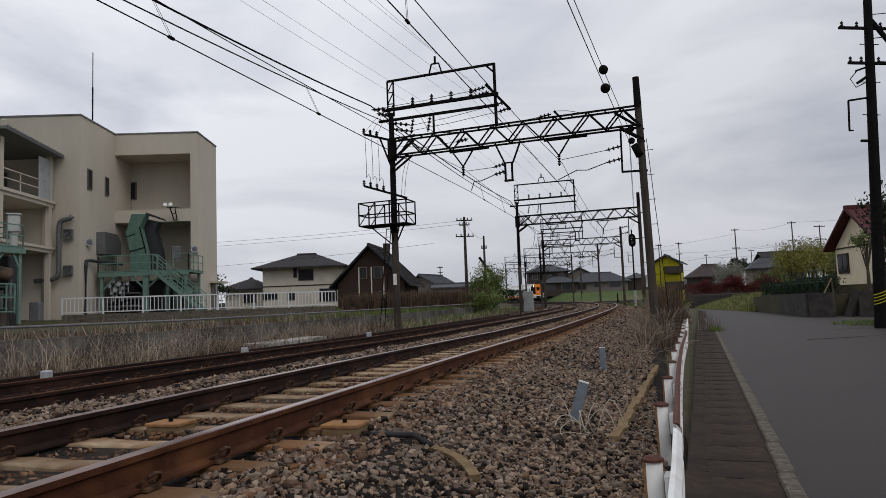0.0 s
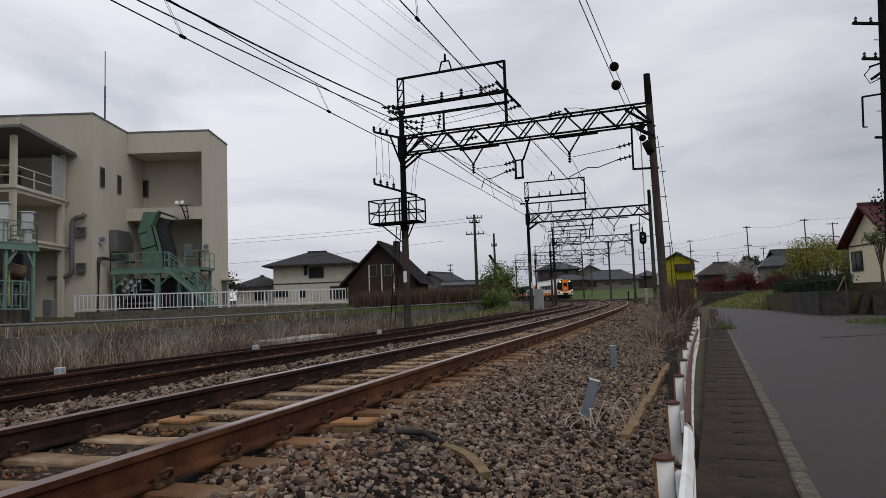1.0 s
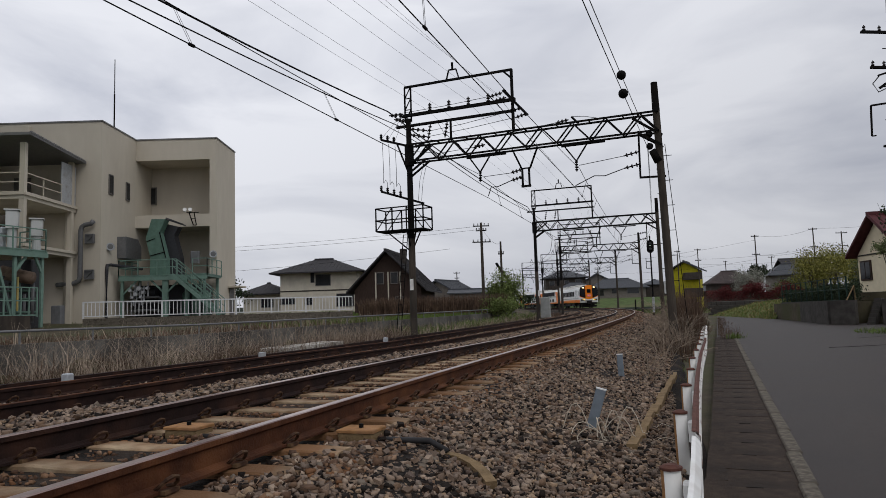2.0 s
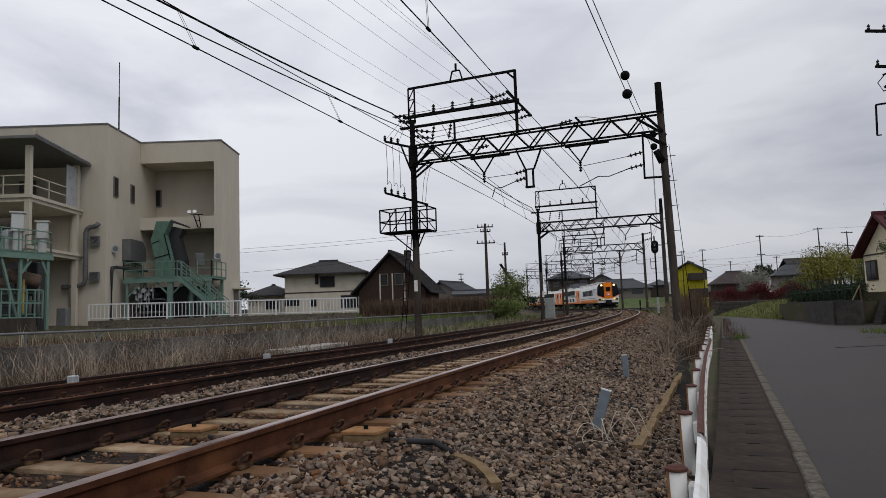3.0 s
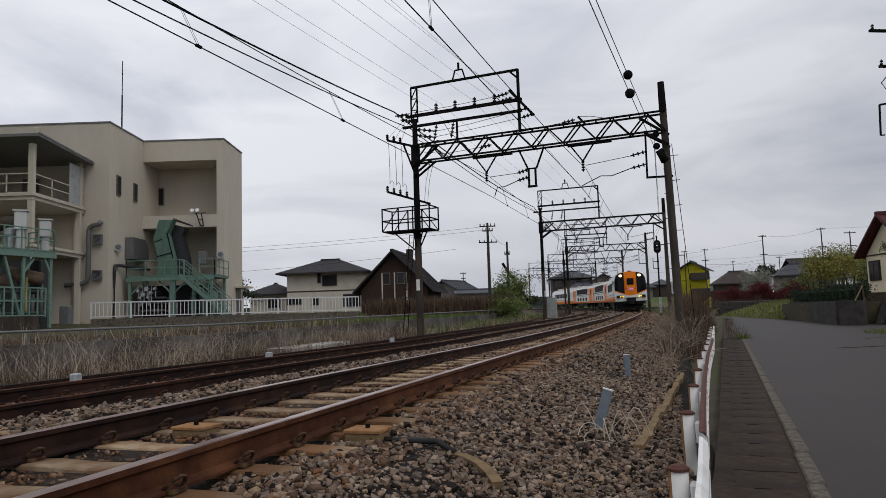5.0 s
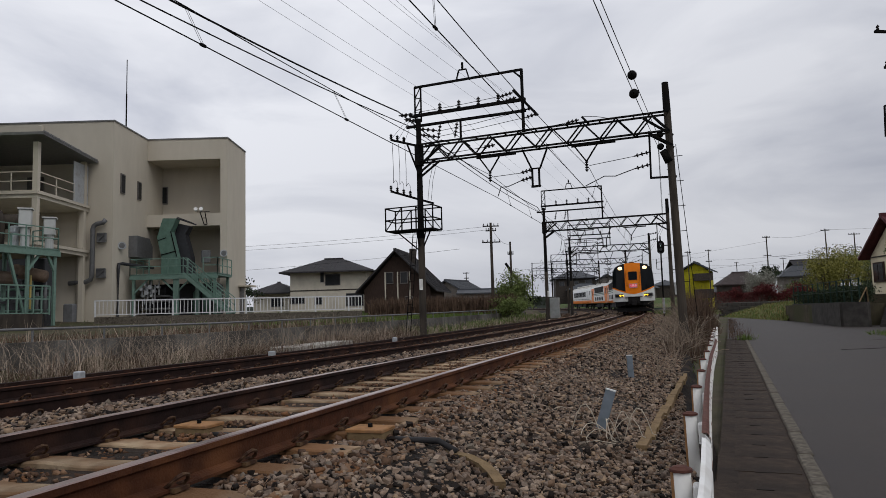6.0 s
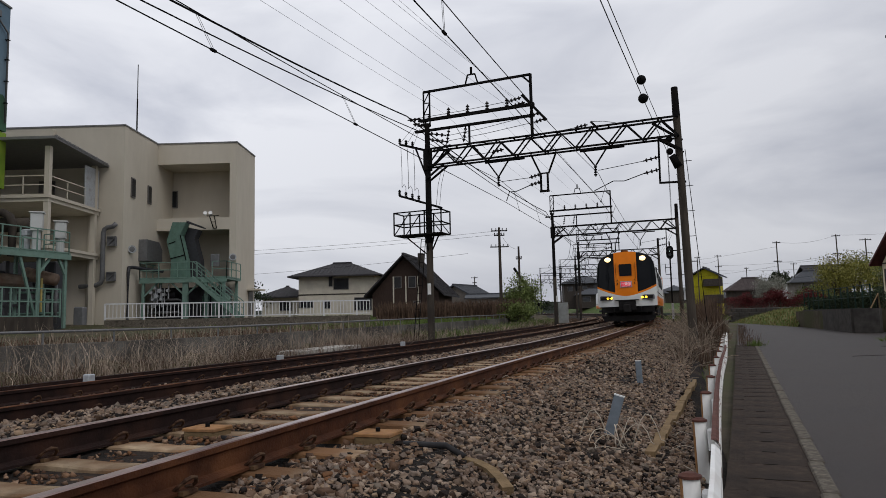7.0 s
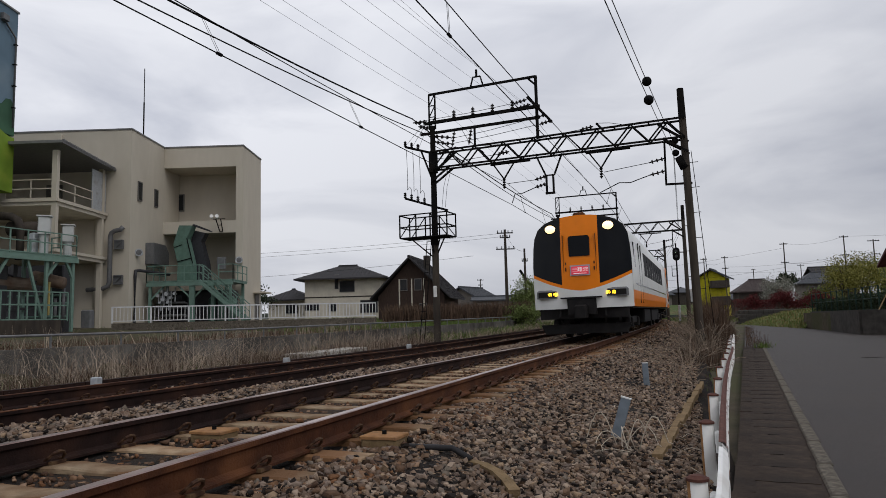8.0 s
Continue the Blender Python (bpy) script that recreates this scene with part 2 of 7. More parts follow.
def part(name, mesh, material, parent, label="", smooth=False):
    """Links one mesh object under a thing, or alone at top level."""
    me = mesh if isinstance(mesh, bpy.types.Mesh) else mesh.data(name, smooth)
    if not me.materials:
        me.materials.append(material)
    ob = new(name, me)
    ob.parent = parent
    return tagged(ob, label) if label else ob


def thing(name, label, category, m=None, group="", kind=""):
    ob = new(name)
    ob.empty_display_size = 0.2
    ob.matrix_basis = m or Matrix()
    return tagged(ob, label, category, group, kind)


# ---- the line of the near track: heading by distance, a left-hand curve climbing gently ----
KNOTS = (-60, -10, 10, 30, 50, 70, 90, 110, 130, 160, 230)
HEADS = (14.0, 16.33, 19.26, 18.31, 15.42, 10.71, 7.21, 2.17, -1.73, -5.63, -14.0)
STEP = 0.5
S_ALL = np.arange(-60, 230.01, STEP)
HEAD = np.convolve(np.pad(np.interp(S_ALL, KNOTS, HEADS), 10, mode="edge"), np.ones(21) / 21, "valid")
_px, _py = np.cumsum(np.sin(np.radians(HEAD))) * STEP, np.cumsum(np.cos(np.radians(HEAD))) * STEP
_i0 = int(np.argmin(abs(S_ALL)))
PATH_X, PATH_Y = _px - _px[_i0] - 0.008, _py - _py[_i0] + 10.402
SPACING = 3.50


def grade(s):
    return 0.0095 * max(0.0, s - 8)


def along(s, q=0.0, z=0.0):
    """The place s metres along the near track, q metres to its right, z above the ground level of the road here."""
    x, y, h = np.interp(s, S_ALL, PATH_X), np.interp(s, S_ALL, PATH_Y), radians(np.interp(s, S_ALL, HEAD))
    return Vector((x + q * math.cos(h), y - q * math.sin(h), z + grade(s)))


def heading(s):
    return float(np.interp(s, S_ALL, HEAD))


_PXY = np.stack([PATH_X, PATH_Y], 1)


def to_track(x, y):
    """Distance along the track and to its right for a place."""
    i = int(np.argmin((_PXY[:, 0] - x) ** 2 + (_PXY[:, 1] - y) ** 2))
    h = radians(HEAD[i])
    dx, dy = x - PATH_X[i], y - PATH_Y[i]
    return S_ALL[i] + dx * math.sin(h) + dy * math.cos(h), dx * math.cos(h) - dy * math.sin(h)


def road_z(x, y):
    return 0.004 * max(0.0, 0.366 * x + 0.931 * y - 10)


RIGHT_Q = ((-900, -60, -32, -20, -14, -11.2, -10.6, -10.45, -6.8, 2.6), (2.2, 1.9, 1.45, 0.95, 0.85, 0.85, 0.80, 0.10, 0.05, -0.12))


def ground_z(x, y):
    s, q = to_track(x, y)
    if q < 2.6:
        return float(np.interp(q, *RIGHT_Q)) + grade(min(s, 170)) * (1.0 if q > -40 else 0.8)
    side = min(1.0, (q - 2.6) / 12) if s > 60 else 0
    return -0.12 + road_z(x, y) * (1 - side) + side * grade(min(s, 170)) * 0.8


# ---- ground, one sheet to the horizon ----
def build_ground():
    xs = [-2500, -1200, -600, -300, -180, -120, -90, -70, -55, -46] + [x * 1.0 for x in range(-40, 61)] + [66, 74, 85, 100, 130, 180, 300, 600, 1200, 2500]
    ys = [-1500, -500, -150, -60, -30, -20] + [y * 1.0 for y in range(-14, 141)] + [145, 152, 160, 172, 190, 220, 280, 400, 700, 1300, 3500]
    me = Mesh()
    nx = len(xs)
    me.v = [(x, y, ground_z(x, y)) for y in ys for x in xs]
    me.f = [(j * nx + i, j * nx + i + 1, (j + 1) * nx + i + 1, (j + 1) * nx + i) for j in range(len(ys) - 1) for i in range(nx - 1)]
    return tagged(part("ground", me, M_EARTH, None, smooth=True), "brown and green rough ground beside the railway", "ground", kind="structure")


build_ground()

# ---- road, gutter and kerb, along a straight line at 21.5 degrees ----
ROAD_DIR = Vector((math.sin(radians(21.5)), math.cos(radians(21.5)), 0))
ROAD_RIGHT = Vector((ROAD_DIR.y, -ROAD_DIR.x, 0))
GUTTER0 = Vector((1.80, 5.02, 0))


def on_road(d, w, z=0.0):
    """d metres along the road from beside the first post, w metres right of the gutter's left edge."""
    p = GUTTER0 + ROAD_DIR * d + ROAD_RIGHT * (w + 0.045 * min(1.0, max(0.0, d / 3)) + 0.0036 * max(0.0, d - 4))
    return Vector((p.x, p.y, z + road_z(p.x, p.y)))


def strip(d0, d1, step, ws, zs):
    """A sheet swept along the road with the cross-section ws, zs."""
    me = Mesh()
    n = len(ws)
    ds = np.arange(d0, d1 + 0.01, step)
    for d in ds:
        me.v += [tuple(on_road(d, w(d) if callable(w) else w, z)) for w, z in zip(ws, zs)]
    me.f = [(i * n + k, i * n + k + 1, (i + 1) * n + k + 1, (i + 1) * n + k) for i in range(len(ds) - 1) for k in range(n - 1)]
    return me


def road_edge(d):
    return float(np.interp(d, (-20, 8, 13, 17, 20, 24, 30, 40, 60, 90), (9.0, 9.0, 8.6, 8.8, 11.5, 12.5, 10.2, 7.6, 5.4, 5.2)))


def road_left(d):
    return 0.76 if d < 25 else 0.05


road = part("road", strip(-20, 92, 1.0, (road_left, 2.6, 5.0, road_edge), (0.0, 0.02, 0.03, 0.0)), M_ASPHALT, None, smooth=True)
tagged(road, "dark grey worn asphalt lane with a few cracks", "road", kind="structure")
M_CRACK = mat("crack_tar", (0.014, 0.012, 0.011), 0.95)


def road_cracks():
    rng = random.Random(12)
    for d, w, ang, ln in ((5.0, 4.6, 25, 3.0), (17.0, 3.0, 70, 3.5), (22.0, 4.5, 15, 6.0)):
        me, p, a = Mesh(), Vector((d, w)), radians(ang)
        pts = []
        for k in range(14):
            pts.append(on_road(p.x, p.y, 0.033 - 0.004 * abs(p.y - 4)))
            a += rng.uniform(-0.35, 0.35)
            p = p + Vector((math.cos(a), math.sin(a))) * ln / 14
        tagged(part("road_crack", me.tube(pts, 0.006, 4), M_CRACK, None), "thin dark crack in the asphalt", "crack", kind="structure")


road_cracks()
gutter = thing("gutter", "row of stained concrete gutter lids with slots", "gutter", kind="structure")
kerb = thing("kerb", "low weathered concrete kerb beside the gutter", "kerb", kind="structure")


def build_gutter():
    rot = -21.5
    lid = Mesh()
    lid.cbox((0, -0.0, -0.06), (0.500, 0.598, 0.12), 0.001)
    lid_me = lid.data("gutter_lid")
    # Slots are solid near-black strips; the openings' shade is put into their colour.
    slot_me = Mesh().box((0, 0, 0.001), (0.12, 0.020, 0.006)).data("lid_slot")
    edge_me = Mesh().cbox((0, 0, -0.06), (0.158, 1.198, 0.12), 0.001).data("edge_slab")
    kerb_me = Mesh().cbox((0, 0, -0.05), (0.125, 1.197, 0.13), 0.014).data("kerb_stone")
    part("mortar_bed", strip(-9, 25, 1.0, (0.0, 0.79), (-0.005, -0.005)), M_GUTTER, gutter)
    for i in range(-14, 42):
        p = on_road(i * 0.6 + 0.13, 0.385, 0.0)
        ob = part("gutter_lid", lid_me, M_GUTTER, gutter)
        ob.matrix_basis = Matrix.Translation(p + Vector((0, 0, random.uniform(-0.004, 0.003)))) @ Matrix.Rotation(radians(rot), 4, "Z")
        sl = part("lid_slot", slot_me, M_CRACK, ob)
        sl.matrix_basis = Matrix.Translation((-0.03, 0.296, 0.0))
    for i in range(-8, 21):
        p = on_road(i * 1.2, 0.08, 0.001)
        part("edge_slab", edge_me, M_GUTTER, gutter).matrix_basis = Matrix.Translation(p) @ Matrix.Rotation(radians(rot), 4, "Z")
        p = on_road(i * 1.2, 0.724, 0.004 + random.uniform(-0.004, 0.004))
        part("kerb_stone", kerb_me, M_KERB, kerb).matrix_basis = Matrix.Translation(p) @ Matrix.Rotation(radians(rot + random.uniform(-0.2, 0.2)), 4, "Z")


build_gutter()

# ---- track bed ----
BED = ((-7.6, -0.05), (-6.6, 0.16), (-5.6, 0.40), (-4.75, 0.465), (-2.5, 0.47), (-2.1, 0.56), (-1.65, 0.585), (-1.3, 0.53), (-1.1, 0.502), (-0.6, 0.498), (0.6, 0.498), (1.0, 0.502), (1.25, 0.505), (1.55, 0.45), (2.1, 0.29), (2.8, 0.12), (3.3, 0.03), (3.5, -0.10))


def bed_z(q):
    return float(np.interp(q, [b[0] for b in BED], [b[1] for b in BED]))


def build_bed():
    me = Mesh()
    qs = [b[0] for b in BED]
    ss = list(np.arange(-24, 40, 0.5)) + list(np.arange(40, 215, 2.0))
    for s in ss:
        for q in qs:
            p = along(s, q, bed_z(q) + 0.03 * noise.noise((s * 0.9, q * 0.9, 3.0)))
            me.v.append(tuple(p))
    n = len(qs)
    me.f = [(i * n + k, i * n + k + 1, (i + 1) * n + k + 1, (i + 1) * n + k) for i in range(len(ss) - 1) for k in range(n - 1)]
    return tagged(part("trackbed", me, M_BALLAST, None, smooth=True), "bed of crushed stone under the rails, painted near black as gap shade", "ballast", kind="structure")


trackbed = build_bed()
RAIL_TOP = 0.70


def rail_mesh(q, top, s0, s1):
    """Foot, web and underside of the head as one swept section; the running surface is a mesh of its own."""
    sec = ((-0.07, -0.17), (0.07, -0.17), (0.07, -0.155), (0.012, -0.135), (0.012, -0.05), (0.034, -0.035), (0.034, -0.006), (-0.034, -0.006), (-0.034, -0.035), (-0.012, -0.05), (-0.012, -0.135), (-0.07, -0.155))
    body, head = Mesh(), Mesh()
    ss = list(np.arange(s0, 30, 0.5)) + list(np.arange(30, s1, 1.0))
    n = len(sec)
    for s in ss:
        body.v += [tuple(along(s, q + a, top + b)) for a, b in sec]
        head.v += [tuple(along(s, q + a, top + b)) for a, b in ((-0.034, -0.012), (-0.028, 0.0), (0.028, 0.0), (0.034, -0.012))]
    for i in range(len(ss) - 1):
        body.f += [(i * n + k, i * n + (k + 1) % n, (i + 1) * n + (k + 1) % n, (i + 1) * n + k) for k in range(n)]
        head.f += [(i * 4 + k, i * 4 + k + 1, (i + 1) * 4 + k + 1, (i + 1) * 4 + k) for k in range(3)]
    return body, head


def build_track(q0, dz, cant, label):
    tr = thing("railway_track", label, "railway track", group="tracks")
    for side in (-1, 1):
        top = RAIL_TOP + dz + (cant if side > 0 else 0.0)
        body, head = rail_mesh(q0 + side * 0.7525, top, -20, 212)
        rail = part("rail", body, M_RUST if q0 == 0 and side > 0 else M_RUSTDK, tr, "rust brown steel rail")
        part("rail_head", head, M_RAILHEAD if q0 == 0 else M_RUST, rail, "worn running surface")
    sl = Mesh()
    L = 1.20
    # tapered prestressed sleeper, lower in its middle
    prof = ((-L, 0.022), (-1.0, 0.032), (-0.55, 0.045), (-0.25, 0.028), (0.25, 0.028), (0.55, 0.045), (1.0, 0.032), (L, 0.022))
    for a, t in prof:
        sl.v += [(a, -0.145, -0.16), (a, -0.105, t - 0.01), (a, -0.09, t), (a, 0.09, t), (a, 0.105, t - 0.01), (a, 0.145, -0.16)]
    sl.f = [(i * 6 + k, i * 6 + (k + 1) % 6, i * 6 + 6 + (k + 1) % 6, i * 6 + 6 + k) for i in range(len(prof) - 1) for k in range(6)]
    sl.f += [tuple(range(6)), tuple(range((len(prof) - 1) * 6, len(prof) * 6))]
    sl_me = sl.data("sleeper")
    clip = Mesh()
    clip.box((-0.005, 0, 0.010), (0.06, 0.11, 0.02))
    clip.tube([(-0.03, -0.058, 0.022), (0.0, -0.056, 0.045), (0.025, -0.040, 0.070), (0.036, -0.008, 0.080), (0.036, 0.024, 0.072), (0.022, 0.044, 0.05), (0.0, 0.050, 0.03), (-0.03, 0.025, 0.024)], 0.011, 6)
    clip_me = clip.data("rail_clip")
    far = Mesh()
    for i in range(-24, 340):
        s = i * 0.60 + 0.12
        top = RAIL_TOP + dz - 0.172 + cant / 2 - 0.045
        if i < 52:
            ob = part("sleeper", sl_me, M_SLEEPER, tr)
            ob.matrix_basis = Matrix.Translation(along(s, q0, top)) @ Matrix.Rotation(radians(-heading(s) + random.uniform(-0.5, 0.5)), 4, "Z") @ Matrix.Rotation(-math.atan2(cant, 1.5), 4, "Y")
            for side in (-1, 1):
                for inner in (-1, 1):
                    c = part("rail_clip", clip_me, M_CLIP, ob)
                    c.matrix_basis = Matrix.Translation((side * 0.7525 + inner * 0.075, 0, 0.043)) @ Matrix.Rotation(0 if inner > 0 else math.pi, 4, "Z")
        else:
            far.box(along(s, q0, top - 0.02), (2.4, 0.22, 0.12), -heading(s))
    tagged(part("far_sleepers", far, M_SLEEPER, tr), kind="stuff")
    return tr


build_track(0.0, 0.0, 0.02, "near railway track with rusty rails on stained concrete sleepers")
build_track(-SPACING, -0.05, 0.0, "far railway track with rusty rails on stained concrete sleepers")


# ---- catenary gantries ----
def truss(me, a, b, h, w, n, r):
    """Box truss between two points: four chords, zigzag on both faces."""
    a, b = Vector(a), Vector(b)
    side = (b - a).cross(Vector((0, 0, 1))).normalized() * (w / 2)
    up = Vector((0, 0, h))
    for o in (side, -side):
        me.bar(a + o, b + o, r)
        me.bar(a + o + up, b + o + up, r)
        for i in range(n):
            p, q = a.lerp(b, i / n), a.lerp(b, (i + 1) / n)
            m = (p + q) / 2
            me.bar(p + o, m + o + up, r * 0.75)
            me.bar(m + o + up, q + o, r * 0.75)
    for i in range(n + 1):
        p = a.lerp(b, i / n)
        me.bar(p + side, p - side, r * 0.6)
        me.bar(p + side + up, p - side + up, r * 0.6)
    return me


def insulator(me, p0, p1, r=0.07, k=4):
    p0, p1 = Vector(p0), Vector(p1)
    me.cyl(p0, p1, r * 0.3, n=6)
    for i in range(k):
        c = p0.lerp(p1, (i + 0.7) / (k + 0.4))
        d = (p1 - p0).normalized() * 0.025
        me.cyl(c - d, c + d, r, r * 0.7, n=8)


def gantry(s, ql, qr, beam, portal, rich, lean):
    """Two poles, a truss beam over both tracks and a portal frame for the feeder wires over the far track."""
    g = thing("catenary_gantry", "dark steel overhead line gantry spanning both railway tracks", "gantry",
              Matrix.Translation(along(s)) @ Matrix.Rotation(radians(-heading(s) - 4.0), 4, "Z"), group="gantries along the line")
    zb = beam + 0.62
    base = -0.45
    part("pole_foot", Mesh().cyl((ql, 0, base), (ql, 0, beam - 3.2), 0.15, 0.138, 12), M_POLE, g, "weathered brown lower pole")
    part("steel_pole", Mesh().cyl((ql, 0, beam - 3.25), (ql, 0, beam + 1.85), 0.135, 0.105, 12).cyl((ql, 0, beam - 0.15), (ql, 0, beam + 0.75), 0.19, n=12), M_STEEL, g)
    part("concrete_pole", Mesh().cyl((qr, 0, base), (qr - lean, 0, beam + 1.0), 0.155, 0.125, 14), M_POLE, g, "weathered brown round pole")
    part("pole_top", Mesh().cyl((qr - lean, 0, beam + 0.75), (qr - lean * 1.1, 0, beam + 1.82), 0.135, 0.118, 14), M_STEEL, g, "black sleeve on the pole top")
    part("truss_beam", truss(Mesh(), (ql + 0.1, 0, beam), (qr - 0.1, 0, beam), 0.70, 0.45, 8, 0.066), M_STEEL, g)
    for q, d in ((ql, 1), (qr, -1)):
        knee = Mesh()
        knee.bar((q, 0.2, beam - 0.55), (q + d * 0.85, 0.2, beam + 0.02), 0.07)
        knee.bar((q, -0.2, beam - 0.55), (q + d * 0.85, -0.2, beam + 0.02), 0.07)
        knee.bar((q, 0.0, beam - 0.15), (q + d * 1.0, 0.0, beam + 0.6), 0.09)
        part("knee_brace", knee, M_STEEL, g)
    qm = ql + 4.55
    top = beam + portal
    fr = Mesh()
    for o in (-0.14, 0.14):
        fr.bar((ql + o, 0, beam + 1.7), (ql + o, 0, top), 0.055)
    for i in range(3):
        z0 = beam + 1.75 + i * (portal - 1.75) / 3
        z1 = z0 + (portal - 1.75) / 3
        fr.bar((ql - 0.14, 0, z0), (ql + 0.14, 0, z1), 0.035)
        fr.bar((ql - 0.14, 0, z1), (ql + 0.14, 0, z1), 0.035)
    fr.bar((ql - 0.14, 0, top), (qm, 0, top), 0.085)
    fr.bar((qm, 0, beam + 0.7), (qm, 0, top + 0.03), 0.10)
    fr.bar((qm - 0.35, 0, top), (qm, 0, top - 0.35), 0.07)
    part("portal_frame", fr, M_STEEL, g)
    for dz, r in ((2.0, 0.12), (1.55, 0.10)):
        part("cross_arm", Mesh().bar((ql - 0.55 if dz < 1.6 else ql - 0.2, 0, beam + dz), (qm + 0.12, 0, beam + dz), r), M_STEEL, g)
    part("hanger", Mesh().bar((ql + 1.9, 0, beam + 0.7), (ql + 1.9, 0, beam + 1.55), 0.07), M_STEEL, g)
    mount = Mesh()
    x = ql + 2.05
    mount.bar((x - 0.28, 0, top), (x - 0.16, 0, top + 0.42), 0.05).bar((x + 0.28, 0, top), (x + 0.16, 0, top + 0.42), 0.05).bar((x - 0.16, 0, top + 0.42), (x + 0.16, 0, top + 0.42), 0.05)
    mount.cyl((x, 0, top + 0.40), (x, 0, top + 0.72), 0.05, n=8)
    part("wire_mount", mount, M_STEEL, g)
    for k in range(4):
        x = ql + 1.0 + k * 0.85
        ins = Mesh()
        insulator(ins, (x, 0, beam + 2.03), (x, 0, beam + 2.40), 0.085, 3)
        part("insulator", ins, M_INSUL, g)
    for k in (0, 1):
        ins = Mesh()
        x = ql + 1.0 + k * 0.75
        insulator(ins, (x, 0, beam + 1.48), (x - 0.12, 0, beam + 0.85), 0.08, 4)
        part("insulator", ins, M_INSUL, g)
    # drop arms that hold the two running wires
    for q in (-SPACING - 0.25, 0.1):
        dv = Mesh()
        dv.bar((q - 0.55, 0, beam - 0.12), (q + 1.1, 0, beam - 0.12), 0.07)
        dv.bar((q - 0.45, 0, beam - 0.1), (q, 0, beam - 0.75), 0.05).bar((q + 0.45, 0, beam - 0.1), (q, 0, beam - 0.75), 0.05)
        insulator(dv, (q, 0, beam - 0.72), (q, 0, beam - 1.15), 0.07, 4)
        part("wire_bracket", dv, M_STEEL, g)
    # fork between the tracks and the steady arms
    fk = Mesh()
    qf = -SPACING / 2 - 0.12
    fk.bar((qf - 0.52, 0, beam), (qf - 0.16, 0, beam - 0.82), 0.06).bar((qf + 0.50, 0, beam), (qf + 0.16, 0, beam - 0.82), 0.06)
    fk.bar((qf - 0.18, 0, beam - 0.80), (qf + 0.18, 0, beam - 0.80), 0.05).bar((qf - 0.15, 0, beam - 0.8), (qf - 0.15, 0, beam - 1.5), 0.07).bar((qf + 0.12, 0, beam - 0.8), (qf + 0.12, 0, beam - 1.5), 0.07)
    fk.bar((qf - 0.20, 0, beam - 1.5), (qf + 0.17, 0, beam - 1.5), 0.08)
    part("drop_frame", fk, M_STEEL, g)
    lf = Mesh()
    lf.bar((qr - 0.82, 0, beam + 0.1), (qr - 0.84, 0, beam - 1.62), 0.065).bar((qr - 0.87, 0, beam - 1.62), (qr + 0.05, 0, beam - 1.66), 0.07)
    part("drop_frame", lf, M_STEEL, g)
    for q0, q1, z0 in ((qf - 0.15, qf - 0.62, -0.82), (qf - 0.15, qf - 0.62, -1.12), (qr - 0.83, qr - 1.4, -0.66), (qr - 0.83, qr - 1.4, -1.12)):
        ins = Mesh()
        insulator(ins, (q0, 0, beam + z0), (q1, 0, beam + z0 - 0.1), 0.085, 3)
        part("insulator", ins, M_INSUL, g)
    steady, arm2 = Mesh(), Mesh()
    steady.tube([(qf - 0.6, 0, beam - 1.22), (qf - 1.15, 0, beam - 1.40), (qf - 1.45, 0, beam - 1.40), (-SPACING + 0.05, 0, beam - 1.75)], 0.018)
    arm2.tube([(qr - 1.4, 0, beam - 1.22), (qr - 2.1, 0, beam - 1.42), (qr - 2.5, 0, beam - 1.38), (0.02, 0, beam - 1.68)], 0.018)
    steady.tube([(qf - 0.6, 0, beam - 0.92), (-SPACING - 0.1, 0, beam - 0.95)], 0.012)
    arm2.tube([(qr - 1.4, 0, beam - 0.76), (0.2, 0, beam - 0.92)], 0.012)
    part("steady_arm", arm2, M_WIRE, g)
    part("steady_arm", steady, M_WIRE, g)
    if rich:
        bk = Mesh()
        zb0 = beam - 2.85
        x0, x1, y0, y1 = ql - 1.4, ql + 0.75, -0.45, 0.45
        bk.box(((x0 + x1) / 2, 0, zb0), (x1 - x0, 0.9, 0.05))
        for z in (0.45, 0.95):
            for y in (y0, y1):
                bk.bar((x0, y, zb0 + z), (x1, y, zb0 + z), 0.045)
            for x in (x0, x1):
                bk.bar((x, y0, zb0 + z), (x, y1, zb0 + z), 0.045)
        for x in (x0, x0 + 0.75, x1 - 0.75, x1):
            for y in (y0, y1):
                bk.bar((x, y, zb0), (x, y, zb0 + 0.97), 0.045)
        for y in (y0, y1):
            bk.bar((x0, y, zb0), (x0 + 0.75, y, zb0 + 0.95), 0.03).bar((x1, y, zb0), (x1 - 0.75, y, zb0 + 0.95), 0.03)
        for y in (y0, y1):
            bk.bar((ql, y, zb0), (ql, 0, zb0 - 0.9), 0.045)
        bk.bar((x0 + 0.3, 0, zb0), (ql, 0, zb0 - 0.9), 0.045).bar((x1 - 0.3, 0, zb0), (ql, 0, zb0 - 0.9), 0.045)
        tagged(part("work_platform", bk, M_STEEL, g, "railed dark steel work platform on the pole"), kind="stuff")
        ar = Mesh()
        for x0, z0, x1, z1, n in ((-8.2, -1.10, -6.25, -1.78, 4), (-8.15, 1.12, -6.95, 0.72, 3), (-7.25, 2.02, -6.9, 1.95, 0)):
            ar.bar((x0, 0, beam + z0), (x1, 0, beam + z1), 0.09)
            for k in range(n):
                u = k * 0.30
                insulator(ar, (x0 + u, 0, beam + z0 + (z1 - z0) * u / (x1 - x0)), (x0 + u, 0, beam + z0 + (z1 - z0) * u / (x1 - x0) + 0.26), 0.07, 3)
